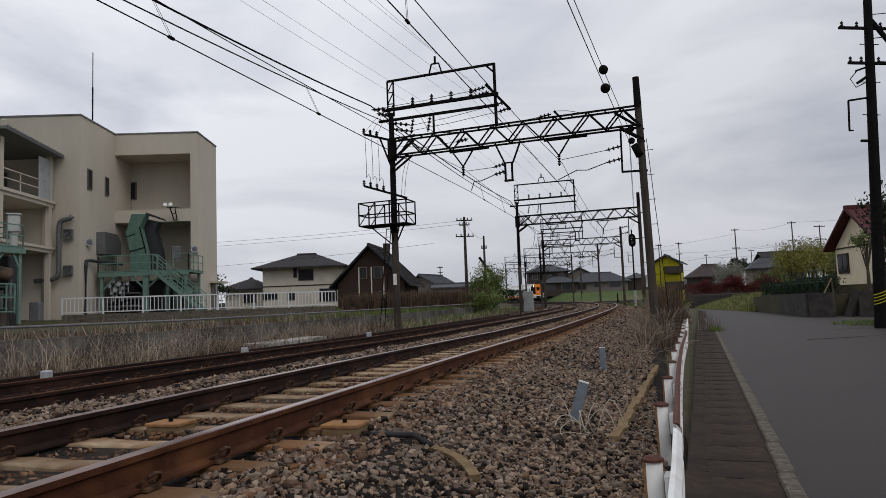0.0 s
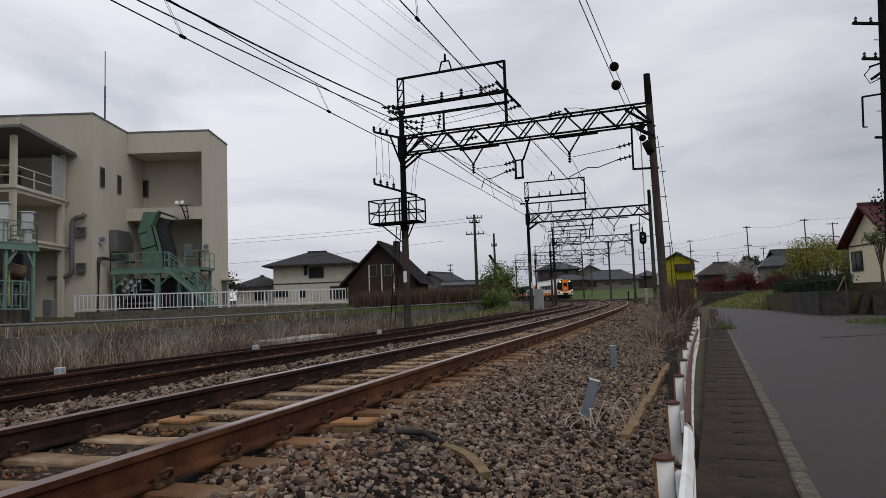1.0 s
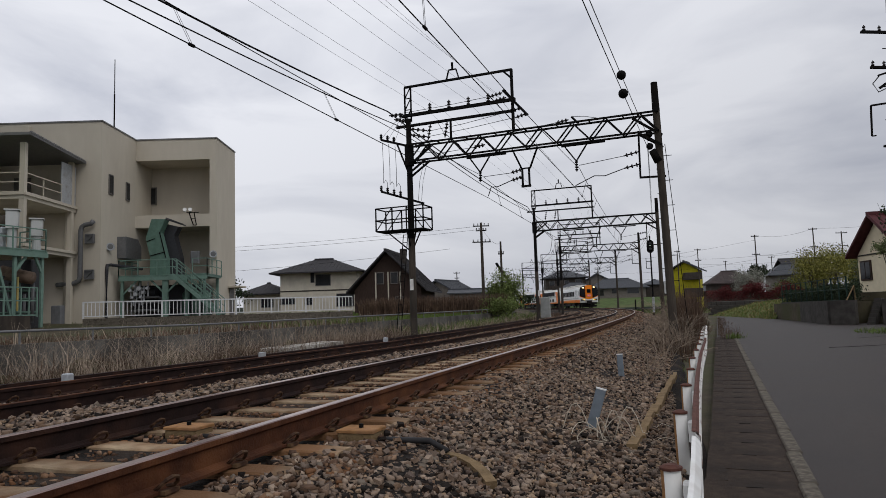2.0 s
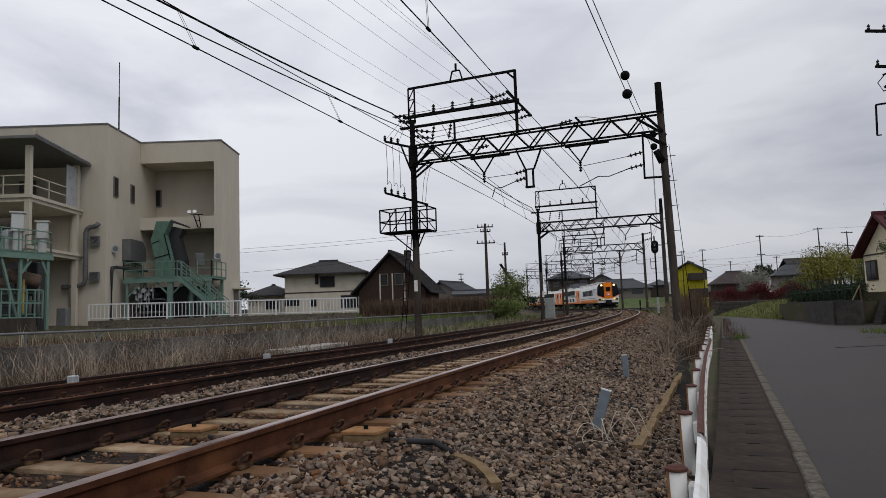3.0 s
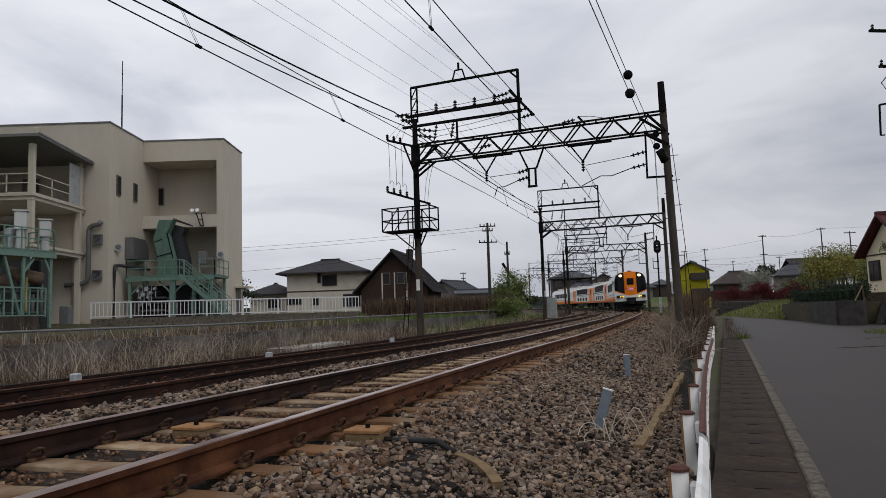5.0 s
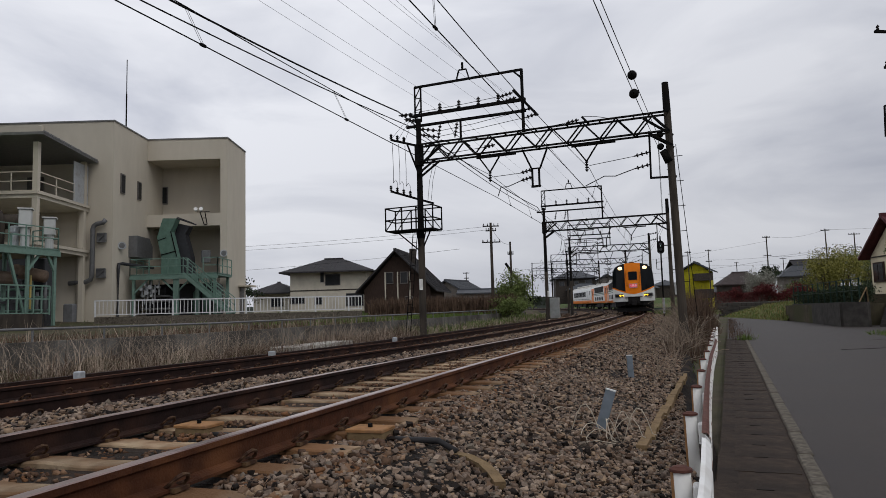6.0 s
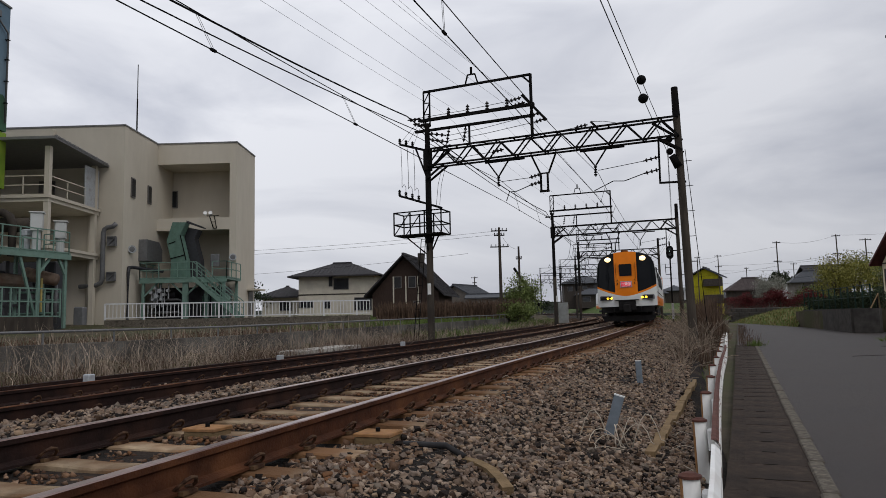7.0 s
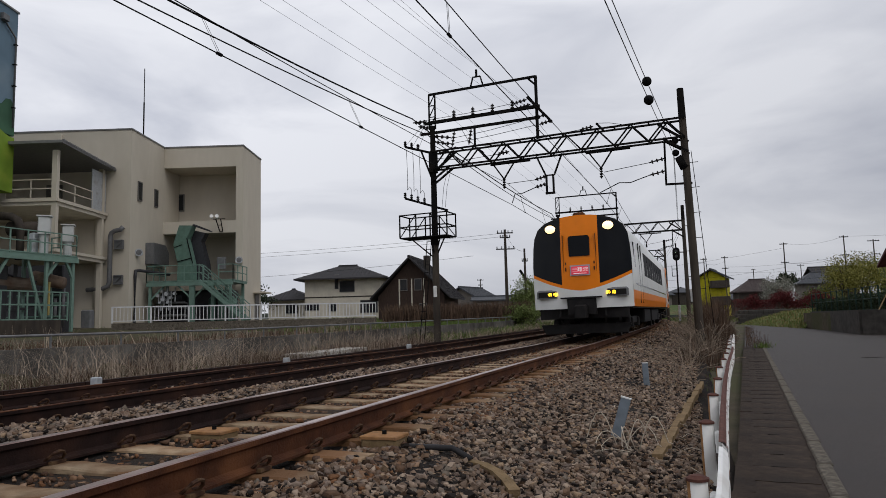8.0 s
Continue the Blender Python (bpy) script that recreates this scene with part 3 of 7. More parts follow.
        ar.bar((-7.4, 0, beam + 0.85), (-6.9, 0, beam - 0.45), 0.06)
        for k in range(3):
            x = -8.1 + 0.30 * k
            ar.tube([(x, 0, beam + 1.0 - 0.1 * k), (x + 0.02, 0.02, beam - 0.2), (x + 0.02, 0, beam - 0.75 - 0.1 * k), (x + 0.12, 0, beam - 0.62 - 0.1 * k), (x + 0.20, 0, beam - 0.75 - 0.1 * k), (x + 0.2, 0, beam - 1.1 - 0.1 * k)], 0.011, 5)
            ar.tube([(x, 0, beam + 1.2 - 0.1 * k), (-7.3 + 0.12 * k, 0, beam + 1.95)], 0.008, 4)
        for x in (-6.5, -6.35):
            ar.tube([(x, 0, beam - 1.65), (x + 0.1, 0, beam - 0.8), (x + 0.35, 0, beam + 0.1)], 0.009, 4)
        bk = Mesh()
        for x in (-7.22, -7.02):
            bk.bar((x, 0, beam - 3.0), (x - 0.32, -0.2, 0.6), 0.032)
        for k in range(11):
            z = 1.4 + k * 0.32
            u = (z - 1.2) / (beam - 4.2)
            bk.bar((-7.52 + 0.30 * u, -0.2 + 0.2 * u, z), (-7.32 + 0.30 * u, -0.2 + 0.2 * u, z), 0.022)
        part("access_ladder", bk, M_STEEL, g, "slim ladder up to the work platform")
        tagged(part("cable_bracket", ar, M_STEEL, g), kind="stuff")
        for x, z in ((2.80, -0.10), (2.80, -0.54)):
            part("cable_drum", Mesh().ball((x, -0.12, beam + z), 0.125, 12, 8), M_STEEL, g, smooth=True)
        part("junction_drum", Mesh().cyl((2.86, -0.1, beam - 0.68), (3.08, 0.0, beam - 1.10), 0.12, 0.17, 12), M_STEEL, g, smooth=True)
        part("diagonal_arm", Mesh().bar((-2.66, -0.05, beam + 2.42), (-1.70, -0.05, beam + 1.28), 0.10), M_STEEL, g)
        part("stub_arm", Mesh().bar((-0.0, 0, beam + 0.98), (0.25, 0, beam + 0.68), 0.08), M_STEEL, g)
        for q0, q1, z0, z1 in ((-2.70, -3.22, 2.34, 2.26), (-2.55, -3.05, 2.12, 2.05), (-1.95, -2.5, 1.62, 1.52), (-1.72, -2.2, 1.36, 1.26), (-6.75, -6.0, 1.15, 0.98), (-6.7, -5.8, 0.62, 0.82), (-6.8, -6.0, 1.42, 1.24), (-0.12, -0.62, 0.88, 0.82), (-4.0, -3.5, 0.28, 0.34), (-7.1, -7.75, 2.08, 2.12), (-7.0, -7.5, 1.78, 1.92)):
            ins = Mesh()
            insulator(ins, (q0, 0, beam + z0), (q1, 0, beam + z1), 0.09, 3)
            part("strain_insulator", ins, M_INSUL, g)
        for pts in (((-3.2, 2.26), (-5.2, 2.16), (-7.7, 2.12)), ((-3.0, 2.05), (-5.2, 1.92), (-7.4, 1.92)), ((-2.5, 1.52), (-4.4, 1.30), (-6.0, 1.20)), ((-2.2, 1.26), (-4.2, 1.08), (-5.9, 0.98)), ((-0.62, 0.82), (-3.2, 0.62), (-5.8, 0.80)), ((0.0, 0.98), (0.5, 0.92), (1.2, 0.72)), ((-4.0, 0.28), (-5.5, 0.22), (-6.7, 0.45)), ((-5.5, 1.5), (-5.25, 1.05), (-4.55, 0.42))):
            part("span_wire", Mesh().tube([(x, -0.03, beam + z) for x, z in pts], 0.011, 4), M_WIRE, g)
        st = Mesh()
        for i in range(12):
            z = base + 2.2 + i * 0.45
            o = 0.28 if i % 2 else -0.28
            st.bar((qr, 0, z), (qr + o, 0, z), 0.02)
        tagged(part("pole_steps", st, M_STEEL, g), kind="stuff")
    return g


GANTRIES = ((16.3, -6.85, 3.24, 6.92), (44.0, -6.5, 2.80, 6.62), (70.7, -6.2, 2.6, 6.7), (95.0, -6.0, 2.5, 6.7), (119.0, -6.0, 2.5, 6.7), (143.0, -6.0, 2.5, 6.7))
for i, (gs, gl, gr, gb) in enumerate(GANTRIES):
    gantry(gs, gl, gr, RAIL_TOP + gb, 3.22, i == 0, 0.16 if i == 0 else 0.02)


# ---- overhead wires, sagging between the gantries ----


GANTRY_TURN = 4.0


def gantry_point(k, x, z):
    """A place on gantry k: x across the line from the near track, z above its rails."""
    a = radians(heading(GANTRIES[k][0]) + GANTRY_TURN)
    return along(GANTRIES[k][0], 0, RAIL_TOP + z) + Vector((x * math.cos(a), -x * math.sin(a), 0))


def wire(label, near, first, rest, sag, r, s_end=5):
    """Straight spans with a slight sag: a support behind the camera, the first gantry, then the others."""
    ends = [along(-38.0, near[0], RAIL_TOP + near[1]), along(-11.0, near[0], RAIL_TOP + near[1]), gantry_point(0, *first)]
    ends += [gantry_point(k, *rest) for k in range(1, s_end + 1)]
    pts = []
    for a, b in zip(ends[:-1], ends[1:]):
        pts += [a.lerp(b, u / 16) - Vector((0, 0, sag * 4 * u / 16 * (1 - u / 16))) for u in range(16)]
    return tagged(part("overhead_wire", Mesh().tube(pts + [ends[-1]], r, 5), M_WIRE, None), label, "wire", group="overhead wires"), ends


CONTACT_F, CF = wire("dark contact wire over the far railway track", (-4.23, 4.98), (-3.46, 5.11), (-3.5, 5.1), 0.0, 0.011)
CONTACT_N, CN = wire("dark contact wire over the near railway track", (-0.44, 4.93), (0.0, 5.18), (0.0, 5.1), 0.0, 0.011)
MF = wire("dark messenger wire over the far railway track", (-4.70, 5.90), (-3.68, 6.02), (-3.6, 5.9), 0.20, 0.010)[1]
MN = wire("dark messenger wire over the near railway track", (-0.62, 5.87), (0.21, 5.87), (0.1, 5.9), 0.32, 0.010)[1]
wire("black feeder cable on the gantry poles", (-8.06, 7.72), (-7.80, 9.23), (-7.0, 8.6), 0.3, 0.028)
wire("black feeder cable on the gantry poles", (-8.41, 7.59), (-7.08, 8.42), (-6.7, 8.1), 0.3, 0.019)
for near, first in (((-5.96, 7.43), (-6.16, 9.18)), ((-5.66, 7.43), (-5.50, 9.15)), ((-5.25, 7.98), (-4.25, 9.22)), ((-5.17, 8.22), (-3.54, 9.23)), ((-4.98, 8.50), (-2.99, 9.32)), ((-4.65, 8.78), (-2.88, 9.12))):
    wire("thin high feeder wire above the railway", near, first, (first[0] + 0.5, 8.9), 0.15, 0.0042)
SIG1 = wire("thin signal cable along the pole tops", (1.35, 5.62), (2.71, 6.39), (2.4, 6.2), 0.15, 0.010)[1]
SIG2 = wire("thin signal cable along the pole tops", (1.00, 6.91), (2.73, 6.83), (2.45, 6.6), 0.15, 0.010)[1]
BALL_U = (0.70, 0.724)
for ends, u in ((SIG1, BALL_U[0]), (SIG2, BALL_U[1])):
    c = ends[1].lerp(ends[2], u) - Vector((0, 0, 0.15 * 4 * u * (1 - u)))
    tagged(part("wire_ball", Mesh().ball(c, 0.125, 14, 10), M_STEEL, None, smooth=True), "dark round ball on a signal cable", "ball", group="cable balls")
for cw, low, high in ((CONTACT_F, CF, MF), (CONTACT_N, CN, MN)):
    for k in range(15):
        i, u = (1, ((0.195, 0.37, 0.545) if cw is CONTACT_F else (0.05, 0.225, 0.40))[k]) if k < 3 else (2 + (k - 3) // 6, ((k - 3) % 6 + 0.5) / 6)
        a, run = low[i].lerp(low[i + 1], u), (high[i + 1] - high[i]).xy
        v = (a.xy - high[i].xy).dot(run) / run.length_squared
        b = high[i].lerp(high[i + 1], v) - Vector((0, 0, (0.8 if cw is CONTACT_F else 1.28) * v * (1 - v)))
        d = (low[i + 1] - low[i]).normalized() * 0.06
        for o in (Vector(), d):
            part("dropper", Mesh().tube([a + o, b + o], 0.004, 4), M_WIRE, cw)
        part("dropper_clip", Mesh().cyl(a - d * 0.6, a + d * 1.4, 0.028, n=6), M_WIRE, cw)


# ---- the express train ----
M_CARWHITE = mat("car_white", (0.70, 0.71, 0.69), 0.32, vary=0.04, scale=3, stain=(0.60, 0.60, 0.57), stain_scale=1.0)
M_CARORANGE = mat("car_orange", (0.80, 0.205, 0.003), 0.35, vary=0.05, scale=3, spec=0.22)
M_CARROOF = mat("car_roof", (0.50, 0.49, 0.46), 0.7, vary=0.15, scale=3)
M_CARGLASS = mat("car_glass", (0.005, 0.006, 0.008), 0.10, vary=0.1, spec=0.13)
M_SIDEGLASS = mat("tinted_side_glass", (0.006, 0.006, 0.008), 0.5, vary=0.1, spec=0.03)
M_UNDER = mat("underframe_black", (0.011, 0.010, 0.010), 0.7, vary=0.3, scale=5)
M_LAMP = mat("headlight_lit", (0.9, 0.85, 0.7), 0.3, emit=(1.0, 0.68, 0.30), emit_strength=2.0)
M_AMBER = mat("marker_lit", (0.9, 0.6, 0.1), 0.3, emit=(1.0, 0.60, 0.03), emit_strength=3.5)
M_SIGN = mat("sign_red", (0.7, 0.05, 0.08), 0.4, emit=(1.0, 0.05, 0.10), emit_strength=0.22)
M_SIGNW = mat("sign_white", (0.9, 0.85, 0.85), 0.4, emit=(1.0, 0.8, 0.82), emit_strength=0.25)
M_SIGNP = mat("sign_pink", (0.75, 0.25, 0.3), 0.4, emit=(1.0, 0.3, 0.35), emit_strength=0.2)
CAR_L = 20.3


def writing(text, size):
    """The given characters as a flat mesh, centred, in the xy plane."""
    curve = bpy.data.curves.new("writing", "FONT")
    curve.body, curve.size, curve.align_x, curve.align_y, curve.extrude = text, size, "CENTER", "CENTER", 0.002
    ob = bpy.data.objects.new("writing", curve)
    scene.collection.objects.link(ob)
    bpy.context.view_layer.update()
    me = bpy.data.meshes.new_from_object(ob)
    bpy.data.objects.remove(ob)
    bpy.data.curves.remove(curve)
    return me


SIDE = ((1.36, 0.95), (1.40, 1.2), (1.40, 1.46), (1.40, 2.35), (1.375, 2.9), (1.33, 3.25), (1.22, 3.52), (1.02, 3.70), (0.7, 3.82), (0.35, 3.88), (0.0, 3.90))


def roof_z(x):
    return float(np.interp(abs(x), [p[0] for p in SIDE[:2:-1]], [p[1] for p in SIDE[:2:-1]]))


def nose_y(x, z):
    """How far the rounded front stands back at x, z."""
    return 0.30 * (abs(x) / 1.4) ** 2.6 + 0.20 * max(0.0, (z - 1.7) / 2.2) ** 2 + 0.05 * max(0.0, (1.6 - z)) ** 2


def front_patch(x0, x1, lo, hi, out=0.0, n=14, k=10):
    me = Mesh()
    for i in range(n + 1):
        x = x0 + (x1 - x0) * i / n
        for j in range(k + 1):
            a, b = lo(x), max(lo(x) + 0.002, hi(x))
            z = a + (b - a) * j / k
            me.v.append((x, -CAR_L / 2 + nose_y(x, z) - out, z))
    me.f = [(i * (k + 1) + j, (i + 1) * (k + 1) + j, (i + 1) * (k + 1) + j + 1, i * (k + 1) + j + 1) for i in range(n) for j in range(k)]
    return me


def side_strip(i0, i1, y0, y1, nose):
    """Both sides of the body shell between two points of the section; with a nose the front edge follows it."""
    me = Mesh()
    for sg in (-1, 1):
        pts = SIDE[i0:i1 + 1]
        k = len(me.v)
        n = len(pts)
        for x, z in pts:
            yf = -CAR_L / 2 + nose_y(x, z) if nose else y0
            me.v += [(sg * x, yf, z), (sg * x, y0 + 1.2, z), (sg * x, y1, z)]
        for j in range(n - 1):
            for c in (0, 1):
                a = k + j * 3 + c
                me.f.append((a, a + 1, a + 4, a + 3))
    return me


def bogie(y):
    me = Mesh()
    for sg in (-1, 1):
        me.cbox((sg * 1.05, y, 0.52), (0.16, 2.9, 0.22), 0.03)
        for d in (-1.05, 1.05):
            me.cyl((sg * 0.66, y + d, 0.43), (sg * 0.82, y + d, 0.43), 0.43, n=20)
            me.cbox((sg * 1.08, y + d, 0.45), (0.22, 0.32, 0.32), 0.03)
    me.cbox((0, y, 0.6), (2.0, 0.6, 0.2), 0.03)
    return me


def train_car(kind, label):
    car = thing("train_car", label, "train car", group="coupled train cars")
    nose = kind == "lead"
    y0, y1 = -CAR_L / 2, CAR_L / 2
    if kind in ("lead", "tail"):
        part("lower_panel", side_strip(0, 2, y0, y1, nose), M_CARORANGE, car, "orange lower side panels")
        part("side_wall", side_strip(2, 6, y0, y1, nose), M_CARWHITE, car, "white side walls", smooth=True)
    else:
        part("lower_panel", side_strip(0, 1, y0, y1, nose), M_CARORANGE, car, "orange lower side panels")
        part("side_wall", side_strip(1, 6, y0, y1, nose), M_CARWHITE, car, "white side walls", smooth=True)
    part("roof", side_strip(6, 10, y0, y1, nose), M_CARROOF, car, "pale grey roof", smooth=True)
    ends = Mesh()
    for y in ((y1,) if nose else (y0, y1)):
        ol = [(x, z) for x, z in SIDE] + [(-x, z) for x, z in SIDE[-2::-1]]
        ends.add([(x, y, z) for x, z in ol], [tuple(range(len(ol)))])
    part("end_wall", ends, M_CARWHITE, car)
    part("floor_pan", Mesh().box((0, 0.2, 0.93), (2.66, CAR_L - 0.7, 0.06)), M_UNDER, car)
    for y in (-7.0, 7.0):
        part("bogie", bogie(y), M_UNDER, car)
    for y, ln in ((-2.6, 3.0), (1.6, 3.6), (4.0, 0.9)):
        part("underfloor_box", Mesh().cbox((0, y, 0.62), (2.5, ln, 0.5), 0.04), M_UNDER, car)
    win = Mesh().box((0, 0, 0), (0.03, 1.30, 0.85)).data("side_window")
    slit = Mesh().box((0, 0, 0), (0.035, 0.03, 2.05)).data("door_edge")
    for sg in (-1, 1):
        if kind in ("lead", "tail"):
            for k in range(8):
                w = part("side_window", win, M_SIDEGLASS, car)
                w.matrix_basis = Matrix.Translation((sg * 1.385, -4.4 + 1.5 * k, 2.52)) @ Matrix.Rotation(sg * -0.02, 4, "Y")
            for y in (-7.2, -6.3):
                part("door_edge", slit, M_UNDER, car).matrix_basis = Matrix.Translation((sg * 1.388, y, 2.1))
            part("cab_window", Mesh().box((sg * 1.385, -8.75, 2.62), (0.03, 0.42, 0.8)), M_CARGLASS, car)
            part("stripe", Mesh().box((sg * 1.402, 0.4, 1.68), (0.012, CAR_L - 2.0, 0.05)), M_CARGLASS, car, "thin dark stripe")
        else:
            for k in range(5):
                w = part("upper_window", Mesh().box((sg * 1.374, -4.6 + 2.3 * k, 2.92), (0.05, 2.2, 0.86)), M_SIDEGLASS, car)
            for k in range(4):
                for d in (-0.42, 0.42):
                    part("lower_window", Mesh().box((sg * 1.398, -4.2 + 2.8 * k + d, 1.62), (0.03, 0.74, 0.52)), M_SIDEGLASS, car)
            for z, h in ((2.36, 0.13), (2.14, 0.06)):
                part("stripe", Mesh().box((sg * 1.402, 0, z), (0.012, 14.5, h)), M_GREEN_DK if h > 0.05 else M_CARGLASS, car, "dark stripe")
            for e in (-1, 1):
                me = Mesh().prism([(e * 7.4, 1.0), (e * 9.9, 1.0), (e * 9.9, 3.3), (e * 6.5, 3.3)], "x", sg * 1.36, sg * 1.407)
                part("end_panel", me, M_CARORANGE, car, "orange slanted end panel")
                part("end_window", Mesh().box((sg * 1.41, e * 8.9, 2.6), (0.012, 0.7, 0.8)), M_SIDEGLASS, car)
    for y in ((-3.5, 1.5, 6.0) if kind != "middle" else (-8.2, 8.2)):
        part("roof_unit", Mesh().cbox((0, y, 3.97), (1.5, 2.4, 0.26), 0.08), M_CARROOF, car, "grey air conditioning unit")
    if kind == "middle":
        pg = Mesh()
        for sg in (-1, 1):
            pg.bar((sg * 0.5, 6.0, 3.95), (sg * 0.25, 5.0, 4.5), 0.05).bar((sg * 0.25, 5.0, 4.5), (sg * 0.6, 6.0, 5.0), 0.05)
        pg.bar((-0.9, 6.0, 5.02), (0.9, 6.0, 5.02), 0.06)
        part("pantograph", pg, M_STEEL, car)
    if nose:
        swoop = lambda x: 1.50 + 0.46 * (abs(x) / 1.36) ** 1.6
        rim = lambda x: roof_z(x) - 0.055
        part("apron", front_patch(-1.395, 1.395, lambda x: 0.95 + 0.0 * x, swoop, n=24), M_CARWHITE, car, "white lower front", smooth=True)
        part("front_panel", front_patch(-0.53, 0.53, swoop, roof_z), M_CARORANGE, car, "orange centre of the front", smooth=True)
        for sg in (-1, 1):
            a, b = sorted((sg * 0.53, sg * 1.395))
            part("swoosh", front_patch(a, b, swoop, lambda x: swoop(x) + 0.10), M_CARORANGE, car, "orange curved band", smooth=True)
            part("windshield", front_patch(a, b, lambda x: swoop(x) + 0.10, rim), M_CARGLASS, car, "large black curved windshield", smooth=True)
            part("rim", front_patch(a, b, rim, roof_z), M_UNDER, car, "dark roof edge over the windshield", smooth=True)
            hx, hz = sg * 0.82, 3.50
            hl = part("headlight", Mesh().cyl((hx, -CAR_L / 2 + nose_y(hx, hz) - 0.02, hz), (hx, -CAR_L / 2 + nose_y(hx, hz) + 0.1, hz), 0.175, n=20), M_STEEL, car)
            part("lens", Mesh().ball((hx, -CAR_L / 2 + nose_y(hx, hz) - 0.015, hz), 0.155, 16, 10, 0.85), M_LAMP, hl, "bright lit lens", smooth=True)
            fx, fz = sg * 0.97, 1.42
            yf = -CAR_L / 2 + nose_y(fx, fz)
            hs = part("lamp_housing", Mesh().cbox((fx, yf - 0.01, fz), (0.54, 0.18, 0.19), 0.03), M_UNDER, car)
            part("lamp_trim", Mesh().cbox((fx, yf + 0.0, fz), (0.62, 0.17, 0.27), 0.05), M_PIPE, car)
            for d in (-0.06, 0.09):
                part("marker_lamp", Mesh().cyl((sg * (0.80 + d), yf - 0.10, fz - 0.01), (sg * (0.80 + d), yf, fz - 0.01), 0.062, n=14), M_AMBER, hs, "lit amber marker lamp")
        yw = -CAR_L / 2 - 0.012
        part("roof_horn", Mesh().cbox((0, -CAR_L / 2 + 0.45, 3.93), (0.34, 0.3, 0.14), 0.04), M_RUST, car, "small brown roof fitting")
        fr = Mesh()
        part("door_window", Mesh().prism([(-0.29, 2.58), (0.29, 2.58), (0.30, 3.16), (0.26, 3.22), (-0.26, 3.22), (-0.30, 3.16)], "y", yw + 0.02, yw + 0.2), M_CARGLASS, car, "dark window of the front door")
        for sg in (-1, 1):
            fr.box((sg * 0.46, yw + 0.085, 2.42), (0.008, 0.10, 1.7))
            fr.box((sg * 0.40, yw + 0.03, 2.18), (0.03, 0.05, 0.12))
            fr.box((sg * 0.40, yw + 0.05, 2.36), (0.03, 0.05, 0.08))
        part("door_seam", fr, M_RUST, car)
        sg_box = part("destination_sign", Mesh().box((0, yw + 0.0, 2.13), (0.48, 0.08, 0.25)), M_SIGN, car, "lit red destination sign with white writing")
        part("sign_frame", Mesh().box((0, yw + 0.02, 2.13), (0.55, 0.08, 0.33)), M_GALV, car, "grey frame round the sign")
        for k, (x, z, w, h) in enumerate(((-0.14, 0.04, 0.13, 0.05), (-0.14, -0.03, 0.13, 0.03), (0.0, -0.095, 0.36, 0.018))):
            part("sign_bar", Mesh().box((x, yw - 0.042, 2.13 + z), (w, 0.006, h)), M_SIGNW if k == 2 else M_SIGNP, sg_box)
        word = writing("\u96e3\u6ce2", 0.155)
        word.transform(Matrix.Translation((0.085, yw - 0.044, 2.145)) @ Matrix.Rotation(math.pi / 2, 4, "X"))
        part("sign_writing", word, M_SIGNW, sg_box, "white characters on the sign")
        part("coupler_recess", Mesh().cbox((0, -CAR_L / 2 + 0.02, 1.02), (0.80, 0.24, 0.52), 0.04), M_UNDER, car)
        part("coupler_lip", Mesh().box((0, -CAR_L / 2 - 0.07, 1.28), (1.15, 0.12, 0.05)), M_UNDER, car)
        part("coupler", Mesh().cbox((0, -CAR_L / 2 - 0.16, 0.86), (0.34, 0.45, 0.40), 0.05).cyl((0, -CAR_L / 2 - 0.30, 0.86), (0, -CAR_L / 2 + 0.4, 0.86), 0.15, n=12), M_UNDER, car)
        part("snow_plough", Mesh().prism([(-1.15, 0.16), (1.15, 0.16), (1.28, 0.46), (-1.28, 0.46)], "y", -CAR_L / 2 + 0.45, -CAR_L / 2 + 0.55), M_UNDER, car, "dark plough plate")
        part("front_beam", Mesh().cbox((0, -CAR_L / 2 + 0.35, 0.80), (2.5, 0.2, 0.34), 0.03), M_UNDER, car)
        for sg in (-1, 1):
            part("brake_hose", Mesh().tube([(sg * 0.62, -CAR_L / 2 + 0.2, 0.95), (sg * 0.64, -CAR_L / 2 + 0.05, 0.7), (sg * 0.6, -CAR_L / 2 + 0.15, 0.5)], 0.03), M_UNDER, car)
    return car


def body_scale(car):
    """Brings the body to its true width and height."""
    done = set()
    for ob in car.children_recursive:
        ob.location = (ob.location.x * 1.07, ob.location.y, ob.location.z * 0.965)
        if ob.data.name not in done:
            done.add(ob.data.name)
            ob.data.transform(Matrix.Diagonal((1.07, 1.0, 0.965, 1.0)))
    return car


CARS = [train_car("lead", "leading express train car in white and orange with lit headlights"), train_car("middle", "double-deck express train car in white and orange"),
        train_car("middle", "double-deck express train car in white and orange"), train_car("tail", "rear express train car in white and orange")]
for car in CARS:
    body_scale(car)

# ---- large cream building ----

def wall_panel(me, x0, x1, y0, y1, z0, z1):
    me.box(((x0 + x1) / 2, (y0 + y1) / 2, (z0 + z1) / 2), (x1 - x0, y1 - y0, z1 - z0))


